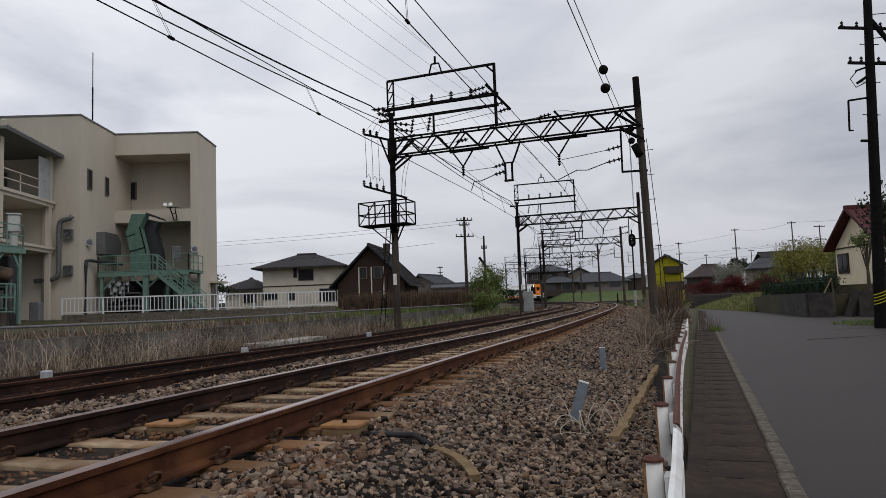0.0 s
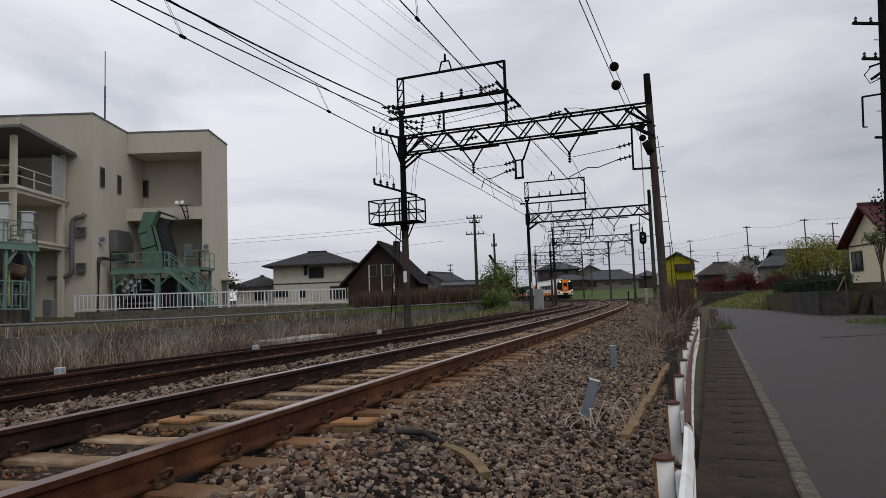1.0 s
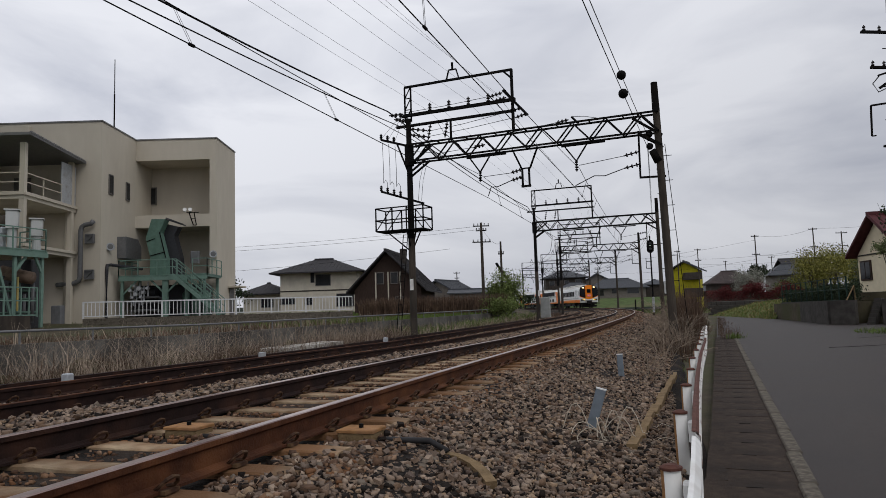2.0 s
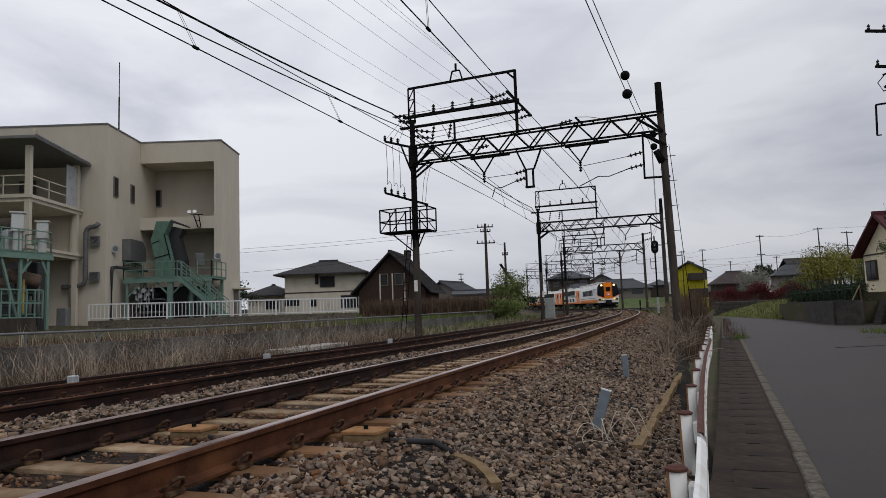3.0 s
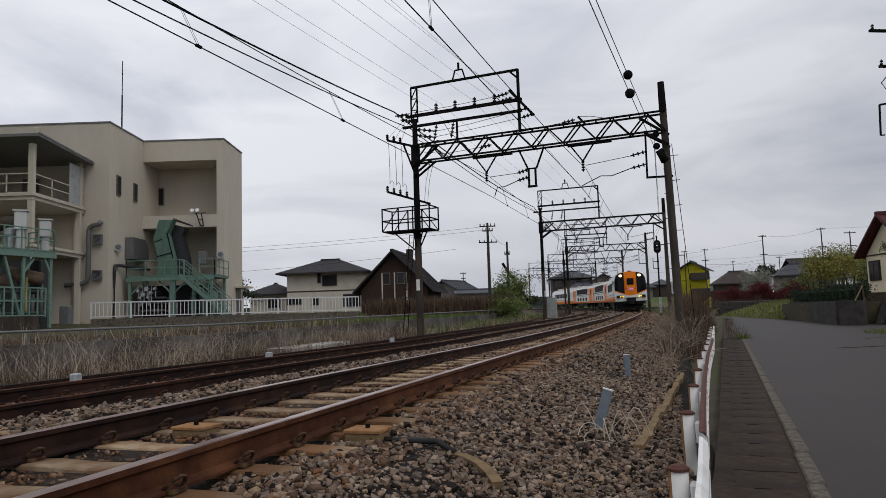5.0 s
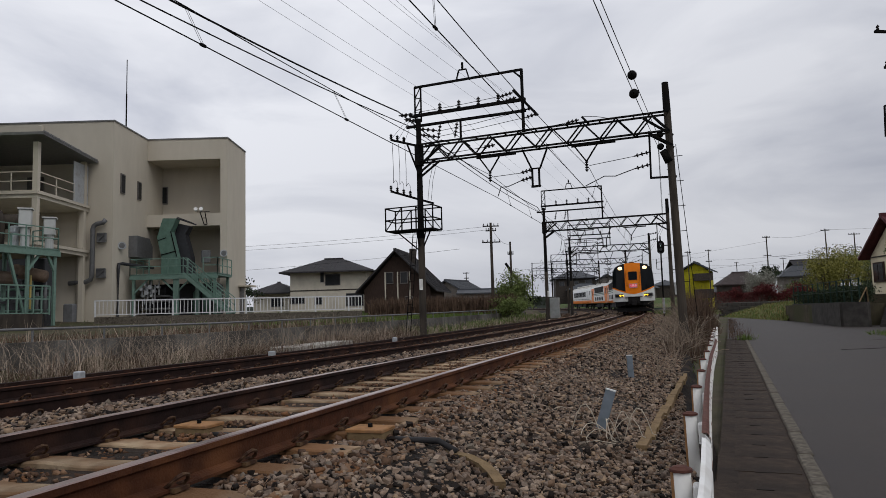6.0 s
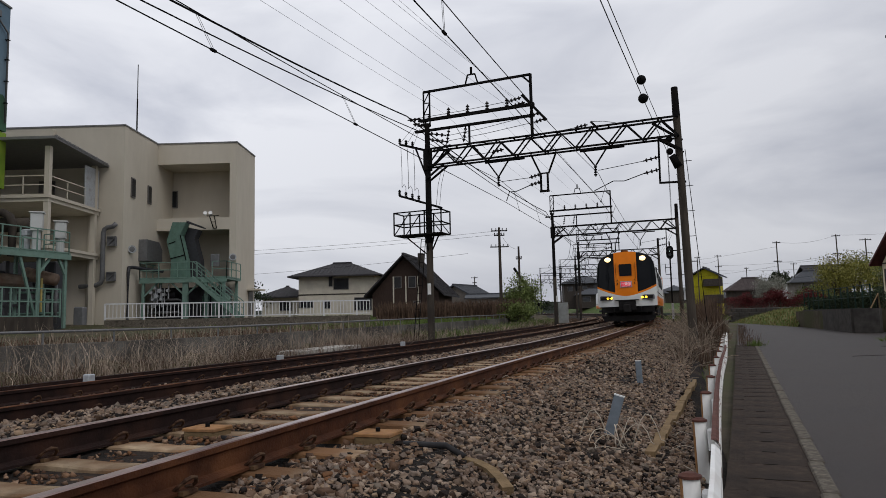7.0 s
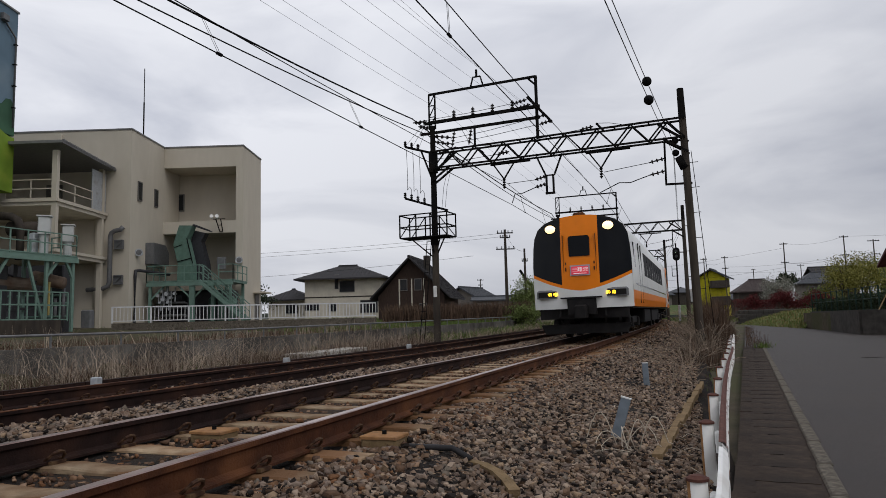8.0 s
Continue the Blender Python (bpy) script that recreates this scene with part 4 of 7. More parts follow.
def plant_building():
    b = thing("plant_building", "cream rendered three-storey plant building with a deep recess", "building")
    z0, top = 0.9, 13.65
    w = Mesh()
    # front wing, with the side wall that carries two slot windows
    wall_panel(w, -60, -20.1, 41.3, 41.7, z0, top)
    wall_panel(w, -20.5, -20.1, 41.7, 58, z0, top)
    part("wing_wall", w, M_WALL, b)
    r = Mesh()
    wall_panel(r, -20.1, -14.7, 46.0, 46.5, 12.25, top)
    wall_panel(r, -15.17, -14.7, 46.0, 46.5, z0, 12.25)
    wall_panel(r, -15.1, -14.7, 46.5, 50.2, z0, top)
    wall_panel(r, -20.1, -15.17, 46.0, 48.6, 7.72, 7.92)
    wall_panel(r, -20.1, -15.17, 46.0, 46.25, 7.92, 8.55)
    wall_panel(r, -20.1, -15.1, 48.6, 49.0, z0, 12.25)
    wall_panel(r, -20.1, -15.1, 46.5, 49.0, 12.25, 12.4)
    wall_panel(r, -20.1, -15.1, 49.8, 50.2, z0, top)
    part("tower_wall", r, M_WALL, b)
    roof = Mesh()
    wall_panel(roof, -60, -20.5, 41.7, 58, top - 0.5, top - 0.3)
    wall_panel(roof, -20.1, -15.1, 46.5, 49.8, top - 0.5, top - 0.3)
    part("roof", roof, M_PIPE, b)
    c = Mesh()
    wall_panel(c, -60, -20.05, 41.25, 41.75, top, top + 0.08)
    wall_panel(c, -20.55, -20.05, 41.75, 58, top, top + 0.08)
    wall_panel(c, -20.05, -14.65, 45.95, 46.55, top, top + 0.08)
    wall_panel(c, -15.15, -14.65, 46.55, 50.2, top, top + 0.08)
    part("coping", c, M_COPING, b, "grey metal coping")
    for x, y, z, wx, wy, h in ((-20.09, 42.45, 9.98, 0.06, 0.50, 1.15), (-20.09, 44.76, 9.95, 0.06, 0.46, 1.1), (-20.02 + 0.0, 48.57, 10.30, 0.52, 0.06, 1.15)):
        fr = part("window", Mesh().box((x, y, z), (wx + 0.06, wy + 0.05, h + 0.1)), M_ALU, b)
        part("pane", Mesh().box((x + (0.02 if wx < 0.1 else 0), y - (0.02 if wy < 0.1 else 0), z), (wx + 0.04, wy - 0.04 if wx < 0.1 else wy + 0.04, h - 0.05) if wx < 0.1 else (wx - 0.08, wy + 0.04, h - 0.05)), M_DARKGLASS, fr)
    part("lightning_rod", Mesh().cyl((-20.65, 44.0, top - 0.4), (-20.65, 44.0, top + 2.6), 0.05, n=6).cyl((-20.65, 44.0, top + 2.6), (-20.65, 44.0, top + 4.9), 0.03, n=6), M_STEEL, b)
    part("canopy", Mesh().box((-14.3, 49.2, 3.75), (0.9, 1.6, 0.12)), M_WALL, b)
    part("roof_box", Mesh().cbox((-24.5, 41.15, 13.2), (0.28, 0.25, 0.5), 0.03), M_WALL, b)
    part("side_door", Mesh().box((-14.67, 49.2, 2.7), (0.06, 0.9, 1.9)), M_ALU, b, "dark metal door")
    return b


plant_building()


# ---- ballast stones ----
def stone_cloud(n, s0, s1, q0, q1, r0, r1, seed, name, avoid=True):
    """Angular stones strewn over the bed, joined into one mesh."""
    rng = np.random.default_rng(seed)
    s, q = rng.uniform(s0, s1, n), rng.uniform(q0, q1, n)
    if avoid:
        keep = np.ones(n, bool)
        for c in (0.0, -SPACING):
            on_rail = np.minimum(abs(q - c - 0.7525), abs(q - c + 0.7525)) < 0.10
            phase = abs((s - 0.12 + 0.3) % 0.6 - 0.3)
            on_sleeper = (phase < 0.15) & (abs(q - c) < 1.21 + 0.06 * rng.standard_normal(n))
            keep &= ~(on_rail | on_sleeper)
        s, q = s[keep], q[keep]
        n = len(s)
    h = np.radians(np.interp(s, S_ALL, HEAD))
    z = np.interp(q, [b[0] for b in BED], [b[1] for b in BED]) + 0.0095 * np.maximum(0, s - 8)
    c = np.stack([np.interp(s, S_ALL, PATH_X) + q * np.cos(h), np.interp(s, S_ALL, PATH_Y) - q * np.sin(h), z], 1)
    r = rng.uniform(r0, r1, n) * rng.choice([0.75, 1.0, 1.25], n)
    c[:, 2] += r * rng.uniform(-0.2, 0.55, n) + 0.02 * np.sin(s * 2.1) * np.cos(q * 2.7)
    cube = np.array([(-1, -1, -1), (1, -1, -1), (1, 1, -1), (-1, 1, -1), (-1, -1, 1), (1, -1, 1), (1, 1, 1), (-1, 1, 1)], float)
    v = cube[None] * rng.uniform(0.22, 1.08, (n, 8, 3)) * np.stack([rng.uniform(0.5, 1.0, n), rng.uniform(0.4, 0.85, n), rng.uniform(0.35, 0.65, n)], 1)[:, None]
    a, b = rng.uniform(0, 6.28, n), rng.uniform(-1.1, 1.1, n)
    ca, sa, cb, sb = np.cos(a), np.sin(a), np.cos(b), np.sin(b)
    x, y, w = v[..., 0], v[..., 1], v[..., 2]
    y, w = y * cb[:, None] - w * sb[:, None], y * sb[:, None] + w * cb[:, None]
    x, y = x * ca[:, None] - y * sa[:, None], x * sa[:, None] + y * ca[:, None]
    v = np.stack([x, y, w], 2) * r[:, None, None] + c[:, None]
    faces = np.array([(3, 2, 1, 0), (4, 5, 6, 7), (0, 1, 5, 4), (1, 2, 6, 5), (2, 3, 7, 6), (3, 0, 4, 7)])
    f = (faces[None] + 8 * np.arange(n)[:, None, None]).reshape(-1)
    me = bpy.data.meshes.new(name)
    me.vertices.add(8 * n)
    me.vertices.foreach_set("co", v.reshape(-1))
    me.loops.add(len(f))
    me.loops.foreach_set("vertex_index", f)
    me.polygons.add(6 * n)
    me.polygons.foreach_set("loop_start", np.arange(0, 24 * n, 4))
    me.update(calc_edges=True)
    return me


for i, (n, s0, s1, q0, q1, r0, r1) in enumerate(((56000, -10.5, 1.5, 0.9, 3.25, 0.014, 0.033), (6000, -16, -10.5, -6.5, 3.2, 0.03, 0.05), (15000, -9.5, 1.5, -2.55, -0.85, 0.022, 0.042), (8000, -8, 1.5, -6.6, -2.5, 0.03, 0.045), (9000, 1.5, 16, -2.6, -0.9, 0.026, 0.044), (44000, 1.5, 12, -6.4, 3.2, 0.022, 0.040), (32000, 12, 34, -6.4, 3.0, 0.032, 0.055), (9000, 34, 80, -6.2, 2.8, 0.06, 0.11))):
    tagged(part("ballast", stone_cloud(n, s0, s1, q0, q1, r0, r1, 11 + i, "ballast"), M_STONE, None), "dark brown and grey crushed stone ballast between the rails", "ballast", kind="stuff")
for i, (n, s0, s1, q0, q1, r0, r1) in enumerate(((5200, -9.5, 2, -0.72, 0.72, 0.02, 0.036), (4200, -9.5, 2, 0.8, 1.5, 0.02, 0.038), (8500, 2, 25, -1.3, 1.4, 0.03, 0.05), (9000, 25, 90, -1.4, 1.6, 0.045, 0.08), (4500, -8, 25, -4.8, -2.6, 0.03, 0.05))):
    tagged(part("ballast", stone_cloud(n, s0, s1, q0, q1, r0, r1, 31 + i, "ballast"), M_STONER, None), "rust-stained crushed stone close to the rails", "ballast", kind="stuff")


def near_stones():
    rng = random.Random(5)
    shapes = []
    for k in range(12):
        me = Mesh()
        me.box((0, 0, 0), (1, 1, 1))
        me.v = [(x * rng.uniform(0.6, 1.5), y * rng.uniform(0.5, 1.2), z * rng.uniform(0.4, 0.9)) for x, y, z in me.v]
        shapes.append(me.data("stone"))
    for i in range(290):
        s, q = rng.uniform(-7.2, -3.5), rng.uniform(1.1, 2.9)
        r = rng.uniform(0.026, 0.048)
        ob = part("stone", shapes[i % 12], M_STONE1, trackbed)
        ob.matrix_basis = Matrix.Translation(along(s, q, bed_z(q) + r * 0.3 + 0.015)) @ Euler((rng.uniform(-0.6, 0.6), rng.uniform(-0.6, 0.6), rng.uniform(0, 6.3))).to_matrix().to_4x4() @ Matrix.Diagonal((r, r, r, 1))


near_stones()

# ---- things on the ballast ----
M_BROWNPLATE = mat("rust_stained_plate", (0.30, 0.155, 0.065), 0.85, vary=0.3, scale=9, stain=(0.17, 0.10, 0.06), stain_scale=5, bump=0.3)
M_BLUEGREY = mat("blue_grey_plate", (0.17, 0.20, 0.23), 0.6, 0.2, vary=0.2, scale=10, stain=(0.10, 0.11, 0.12), stain_scale=4)
M_EDGING = mat("sandy_concrete", (0.19, 0.13, 0.07), 0.95, vary=0.25, scale=10, stain=(0.17, 0.12, 0.06), stain_scale=3, bump=0.5)
M_HOSE = mat("black_hose", (0.025, 0.024, 0.025), 0.6, vary=0.2)


def bond_box(x, y, rz, size):
    t = thing("rail_bond_box", "rust-stained concrete cable cover beside the rail", "cable box", Matrix.Translation((x, y, 0.47)) @ Matrix.Rotation(radians(rz), 4, "Z"), group="cable covers")
    part("block", Mesh().cbox((0, 0, 0.02), (*size, 0.14), 0.012), M_EDGING, t, "grey concrete block")
    part("cover", Mesh().cbox((0, 0, 0.098), (size[0] + 0.012, size[1] + 0.012, 0.022), 0.006), M_BROWNPLATE, t, "rust orange cover plate")
    part("bolt", Mesh().cyl((0, 0, 0.105), (0, 0, 0.135), 0.018, n=6), M_STEEL, t)


bond_box(-0.58, 4.98, -18, (0.27, 0.22))
bond_box(-1.93, 5.38, -18, (0.28, 0.22))
tagged(part("signal_cable", Mesh().tube([(-2.35, 5.5, 0.44), (-1.95, 5.36, 0.50), (-1.3, 5.16, 0.50), (-0.85, 5.06, 0.47), (-0.4, 4.92, 0.50), (-0.1, 4.82, 0.50), (0.02, 4.75, 0.44)], 0.022, 8), M_HOSE, None, smooth=True), "black rubber signal cable running under the rails", "cable")


def cable_trough():
    me = Mesh()
    pts = [(-0.05, 4.80), (0.10, 4.72), (0.19, 4.58), (0.24, 4.42), (0.27, 4.28)]
    for i in range(len(pts) - 1):
        a, b = Vector((*pts[i], 0.415 - 0.022 * i)), Vector((*pts[i + 1], 0.415 - 0.022 * (i + 1)))
        me.bar(a, b + (b - a) * 0.1, 0.07, 0.05)
    tagged(part("cable_trough", me, M_EDGING, None), "sandy curved concrete trough half buried in ballast", "cable trough")


cable_trough()


def edging():
    t = thing("edging_strip", "sandy broken concrete edging strip along the ballast foot", "edging")
    a, b = Vector((1.66, 6.25, 0.135)), Vector((4.2, 12.67, 0.155))
    n = 13
    for i in range(n):
        p, q = a.lerp(b, i / n), a.lerp(b, (i + random.uniform(0.82, 0.98)) / n)
        p.x += random.uniform(-0.02, 0.02)
        q.x += random.uniform(-0.02, 0.02)
        p.z += random.uniform(-0.03, 0.0)
        part("edging_block", Mesh().bar(p, q, random.uniform(0.06, 0.10), 0.07), M_EDGING, t)


edging()


def marker(x, y, z, lean, h):
    t = thing("marker_post", "leaning blue-grey track marker plate in the ballast", "marker", Matrix.Translation((x, y, z)) @ Matrix.Rotation(radians(-15), 4, "Z") @ Matrix.Rotation(radians(lean), 4, "Y"), group="track markers")
    part("plate", Mesh().cbox((0, 0, h / 2), (0.098, 0.035, h), 0.008), M_BLUEGREY, t)
    part("cap", Mesh().box((0, 0, h + 0.004), (0.102, 0.039, 0.012)), M_WHITE, t, "white painted top edge")


marker(1.41, 6.86, 0.16, 17, 0.44)
marker(3.03, 11.9, 0.18, -2, 0.40)
for s in (-0.7, 5.0, 12.5):
    p = along(s, -6.25, 0.2)
    tagged(part("boundary_stub", Mesh().cbox(p + Vector((0, 0, 0.15)), (0.14, 0.14, 0.46), 0.015, -18), M_GALV, None), "short grey concrete stub beyond the far rail", "marker stub", group="boundary stubs")
duct = thing("cable_duct", "rust brown cable duct running beside the far track", "cable duct")
for i in range(36):
    part("duct_section", Mesh().bar(along(-14 + i * 1.5, -6.75, 0.36), along(-14 + i * 1.5 + 1.49, -6.75, 0.36), 0.12, 0.24), M_RUSTDK, duct)

slab = Mesh()
for i in range(3):
    slab.bar(along(8.2 + i * 1.3, -8.1, 0.36), along(8.2 + i * 1.3 + 1.27, -8.1, 0.36), 0.9, 0.30)
tagged(part("culvert_slab", slab, mat("pale_slab", (0.42, 0.40, 0.36), 0.9, vary=0.2, scale=5, stain=(0.2, 0.17, 0.14), stain_scale=2), None), "pale concrete culvert slab among the reeds", "slab")

# ---- guard rail on the road edge ----
M_RUSTWHITE = mat("rusting_white_paint", (0.66, 0.65, 0.62), 0.55, vary=0.1, scale=6, stain=(0.15, 0.06, 0.035), stain_scale=3.2, stain_lo=0.55, stain_hi=0.66, bump=0.1)
M_RUSTCAP = mat("rusted_cap", (0.095, 0.04, 0.03), 0.8, vary=0.3, scale=14, bump=0.3)
GR0, GR_DIR = Vector((1.20, 3.76, 0)), Vector((math.sin(radians(21.05)), math.cos(radians(21.05)), 0))


def gr_bow(d):
    """How far the rail sags towards the track over its middle."""
    return -0.062 * math.sin(max(0.0, min(1.0, d / 13.5)) * math.pi)


def gr_at(d, side=0.0, z=0.0):
    p = GR0 + GR_DIR * d + Vector((GR_DIR.y, -GR_DIR.x, 0)) * (side + gr_bow(d))
    return Vector((p.x, p.y, z + road_z(p.x, p.y)))


def guard_rail():
    g = thing("guard_rail", "white roadside guard rail with rusted edges and capped posts", "guard rail")
    post = Mesh().cyl((0, 0, -0.15), (0, 0, 0.50), 0.050, n=16).data("post", True)
    cap = Mesh().cyl((0, 0, 0.495), (0, 0, 0.510), 0.058, 0.060, 16).cyl((0, 0, 0.510), (0, 0, 0.524), 0.060, 0.030, 16).data("post_cap")
    stripe = Mesh().cyl((-0.041, -0.024, -0.1), (-0.041, -0.024, 0.495), 0.0115, n=8).data("rust_streak")
    brk = Mesh().cbox((0.085, -0.02, 0.36), (0.06, 0.10, 0.16), 0.01).cyl((0.1, -0.075, 0.36), (0.1, -0.06, 0.36), 0.018, n=6).data("bracket")
    for k in range(-2, 13):
        d = k * 2.06
        lean = Matrix.Rotation(random.uniform(-0.03, 0.03), 4, "Y") @ Matrix.Rotation(random.uniform(-0.02, 0.02), 4, "X")
        ob = part("post", post, M_RUSTWHITE, g)
        ob.matrix_basis = Matrix.Translation(gr_at(d)) @ Matrix.Rotation(radians(-20.8), 4, "Z") @ lean
        part("post_cap", cap, M_RUSTCAP, ob, "dark rusted post cap")
        part("rust_streak", stripe, M_BROWNPLATE, ob)
        part("bracket", brk, M_WHITE, ob)
    sec = ((0.125, 0.20), (0.155, 0.235), (0.155, 0.29), (0.115, 0.33), (0.115, 0.37), (0.155, 0.41), (0.155, 0.465), (0.125, 0.50), (0.105, 0.505))
    for d0, d1, m, lip in ((-6.0, 1.25, M_WHITE, None), (1.15, 8.3, M_RUSTWHITE, M_RUSTCAP), (8.2, 15.5, M_RUSTWHITE, M_RUSTCAP), (15.4, 26.0, M_RUSTWHITE, None)):
        me, top = Mesh(), Mesh()
        ds = np.arange(d0, d1 + 0.01, 0.35)
        n = len(sec)
        for d in ds:
            bow = -0.012 - (0.006 if d1 > 9 else 0)
            me.v += [tuple(gr_at(d, a + bow, z)) for a, z in sec] + [tuple(gr_at(d, a + bow - 0.004, z)) for a, z in sec[::-1]]
            if lip:
                e = 0.012 * noise.noise((d * 3.0, 0, 0))
                top.v += [tuple(gr_at(d, a + bow, z)) for a, z in ((0.098, 0.508), (0.128, 0.507), (0.146, 0.488 + e), (0.147, 0.478 + e * 2), (0.138, 0.482), (0.12, 0.502))]
        N = 2 * n
        me.f = [(i * N + k, i * N + (k + 1) % N, (i + 1) * N + (k + 1) % N, (i + 1) * N + k) for i in range(len(ds) - 1) for k in range(N)]
        beam = part("beam", me, m, g, "white corrugated beam")
        if lip:
            top.f = [(i * 6 + k, i * 6 + (k + 1) % 6, (i + 1) * 6 + (k + 1) % 6, (i + 1) * 6 + k) for i in range(len(ds) - 1) for k in range(6)]
            part("rusted_lip", top, M_RUSTCAP, beam, "rusted upper lip of the beam")
    return g


guard_rail()

# ---- plants as strewn blades ----
M_REED = mat("dry_reed", (0.33, 0.265, 0.205), 0.9, vary=0.3, scale=4, per_island=0.45)
M_STALK = mat("bleached_stalk", (0.46, 0.40, 0.32), 0.85, vary=0.2, scale=9)
M_TWIG = mat("bare_twig", (0.23, 0.18, 0.135), 0.9, vary=0.3, scale=4, per_island=0.4)
M_REDBROWN = mat("brown_brush", (0.095, 0.062, 0.043), 0.95, vary=0.3, scale=3, per_island=0.5)
M_GRASS = mat("grass", (0.095, 0.135, 0.034), 0.9, vary=0.3, scale=3, per_island=0.4)
M_DRYGRASS = mat("dry_grass", (0.20, 0.165, 0.07), 0.95, vary=0.3, scale=3, per_island=0.45)
M_LEAF = mat("green_leaf", (0.10, 0.125, 0.045), 0.75, vary=0.3, scale=3, per_island=0.5)
M_LEAFB = mat("fresh_green_leaf", (0.13, 0.165, 0.05), 0.75, vary=0.3, scale=3, per_island=0.5)
M_LEAFY = mat("yellow_green_leaf", (0.185, 0.175, 0.042), 0.8, vary=0.3, scale=3, per_island=0.5)
M_LEAFR = mat("red_leaf", (0.10, 0.02, 0.02), 0.8, vary=0.3, scale=3, per_island=0.5)
M_LEAFG = mat("grey_blossom", (0.24, 0.24, 0.20), 0.85, vary=0.3, scale=3, per_island=0.4)
M_LEAFD = mat("dark_leaf", (0.025, 0.036, 0.018), 0.8, vary=0.3, scale=3, per_island=0.5)
M_BARK = mat("bark", (0.07, 0.055, 0.042), 0.95, vary=0.35, scale=8, bump=0.6, bump_scale=25)


def blades(name, label, places, material, h0, h1, w, lean, seed, category="grass", bend=0.5):
    """Narrow bent blades, two segments each, at the given places."""
    rng = np.random.default_rng(seed)
    P = np.array(places, float)
    n = len(P)
    h = rng.uniform(h0, h1, n)
    a, ln = rng.uniform(0, 2 * math.pi, n), np.abs(rng.normal(0, lean, n))
    d = np.stack([np.cos(a), np.sin(a)], 1)
    f = rng.uniform(0, 2 * math.pi, n)
    side = np.stack([np.cos(f), np.sin(f), np.zeros(n)], 1) * (w * rng.uniform(0.6, 1.4, n) / 2)[:, None]
    mid, tip = P.copy(), P.copy()
    mid[:, 2] += h * 0.55
    mid[:, :2] += d * (h * ln * 0.45)[:, None]
    tip[:, 2] += h * (1 - 0.3 * np.minimum(ln, 1))
    tip[:, :2] += d * (h * ln * (1.0 + bend))[:, None]
    base = P.copy()
    base[:, 2] -= 0.05
    v = np.stack([base - side, base + side, mid + side * 0.8, mid - side * 0.8, tip], 1).reshape(-1, 3)
    me = bpy.data.meshes.new(name)
    quads = [(5 * i, 5 * i + 1, 5 * i + 2, 5 * i + 3) for i in range(n)]
    tris = [(5 * i + 3, 5 * i + 2, 5 * i + 4) for i in range(n)]
    me.from_pydata(v.tolist(), [], quads + tris)
    return tagged(part(name, me, material, None), label, category, kind="stuff")


def track_places(n, s0, s1, q0, q1, seed, patchy=0.0, widen=0.0):
    rng = random.Random(seed)
    out = []
    while len(out) < n:
        s = rng.uniform(s0, s1)
        q = rng.uniform(q0, q1 + widen * (s + 5))
        if patchy and noise.noise((s * 0.35, q * 0.35, seed)) < patchy * rng.uniform(-1, 1):
            continue
        p = along(s, q)
        out.append((p.x, p.y, ground_z(p.x, p.y)))
    return out


blades("dry_reeds", "tall dry tan reeds beside the far track", track_places(3800, -9, 18, -10.2, -7.1, 1, 0.9), M_REED, 0.4, 1.55, 0.0085, 0.75, 1, "reeds")
blades("dry_reeds", "tall dry tan reeds beside the far track", track_places(2200, 14, 62, -9.2, -6.9, 2, 0.9), M_REED, 0.3, 0.95, 0.017, 0.35, 2, "reeds")
blades("brown_undergrowth", "low tangled brown undergrowth below the reeds", track_places(11500, -9, 24, -10.35, -7.0, 3, 0.3), M_REDBROWN, 0.15, 0.85, 0.013, 0.6, 3, "undergrowth")
blades("green_grass", "dull green grass among the dry reeds", track_places(4200, -9, 26, -10.3, -7.4, 36, 0.9), M_GRASS, 0.10, 0.36, 0.016, 0.5, 36)
blades("brown_undergrowth", "low brown weeds beyond the channel", track_places(3500, -9, 24, -16, -10.7, 33), M_REDBROWN, 0.15, 0.4, 0.025, 0.6, 33, "undergrowth")
blades("dry_reeds", "tall dry tan reeds beyond the channel", track_places(450, -9, 24, -12.5, -10.7, 34, 0.5), M_REED, 0.3, 0.8, 0.014, 0.4, 34, "reeds")
blades("green_grass", "tall green grass on the channel bank", track_places(11000, 20, 66, -10.3, -7.8, 35, 0.3), M_GRASS, 0.25, 0.8, 0.022, 0.4, 35)
blades("green_grass", "fresh green grass on the bank beyond the reeds", track_places(9000, 18, 60, -15.5, -10.8, 4, 0.4), M_GRASS, 0.10, 0.38, 0.03, 0.4, 4)
blades("green_grass", "short green grass of the field", track_places(7000, 22, 85, -34, -13, 5), M_GRASS, 0.10, 0.25, 0.06, 0.4, 5)
blades("dry_brush", "brown dry brush between the track and the road", track_places(3800, 9, 60, 2.6, 3.05, 6, 0.5, 0.055), M_REDBROWN, 0.15, 0.8, 0.018, 0.45, 6, "brush")
blades("dry_brush", "tall brown scrub along the guard rail", track_places(5200, 17, 48, 3.3, 3.4, 66, 0.4, 0.03), M_REDBROWN, 0.8, 2.5, 0.016, 0.2, 66, "brush")
blades("dry_brush", "pale bare stalks between the track and the road", track_places(520, 10, 50, 2.5, 3.0, 7, 0, 0.05), M_TWIG, 0.5, 1.25, 0.013, 0.35, 7, "brush")
blades("roadside_weeds", "small weeds in the joint behind the guard rail", track_places(350, -8, 10, 2.9, 3.15, 8, 0.6, 0.05), M_GRASS, 0.04, 0.14, 0.012, 0.6, 8, "weeds")
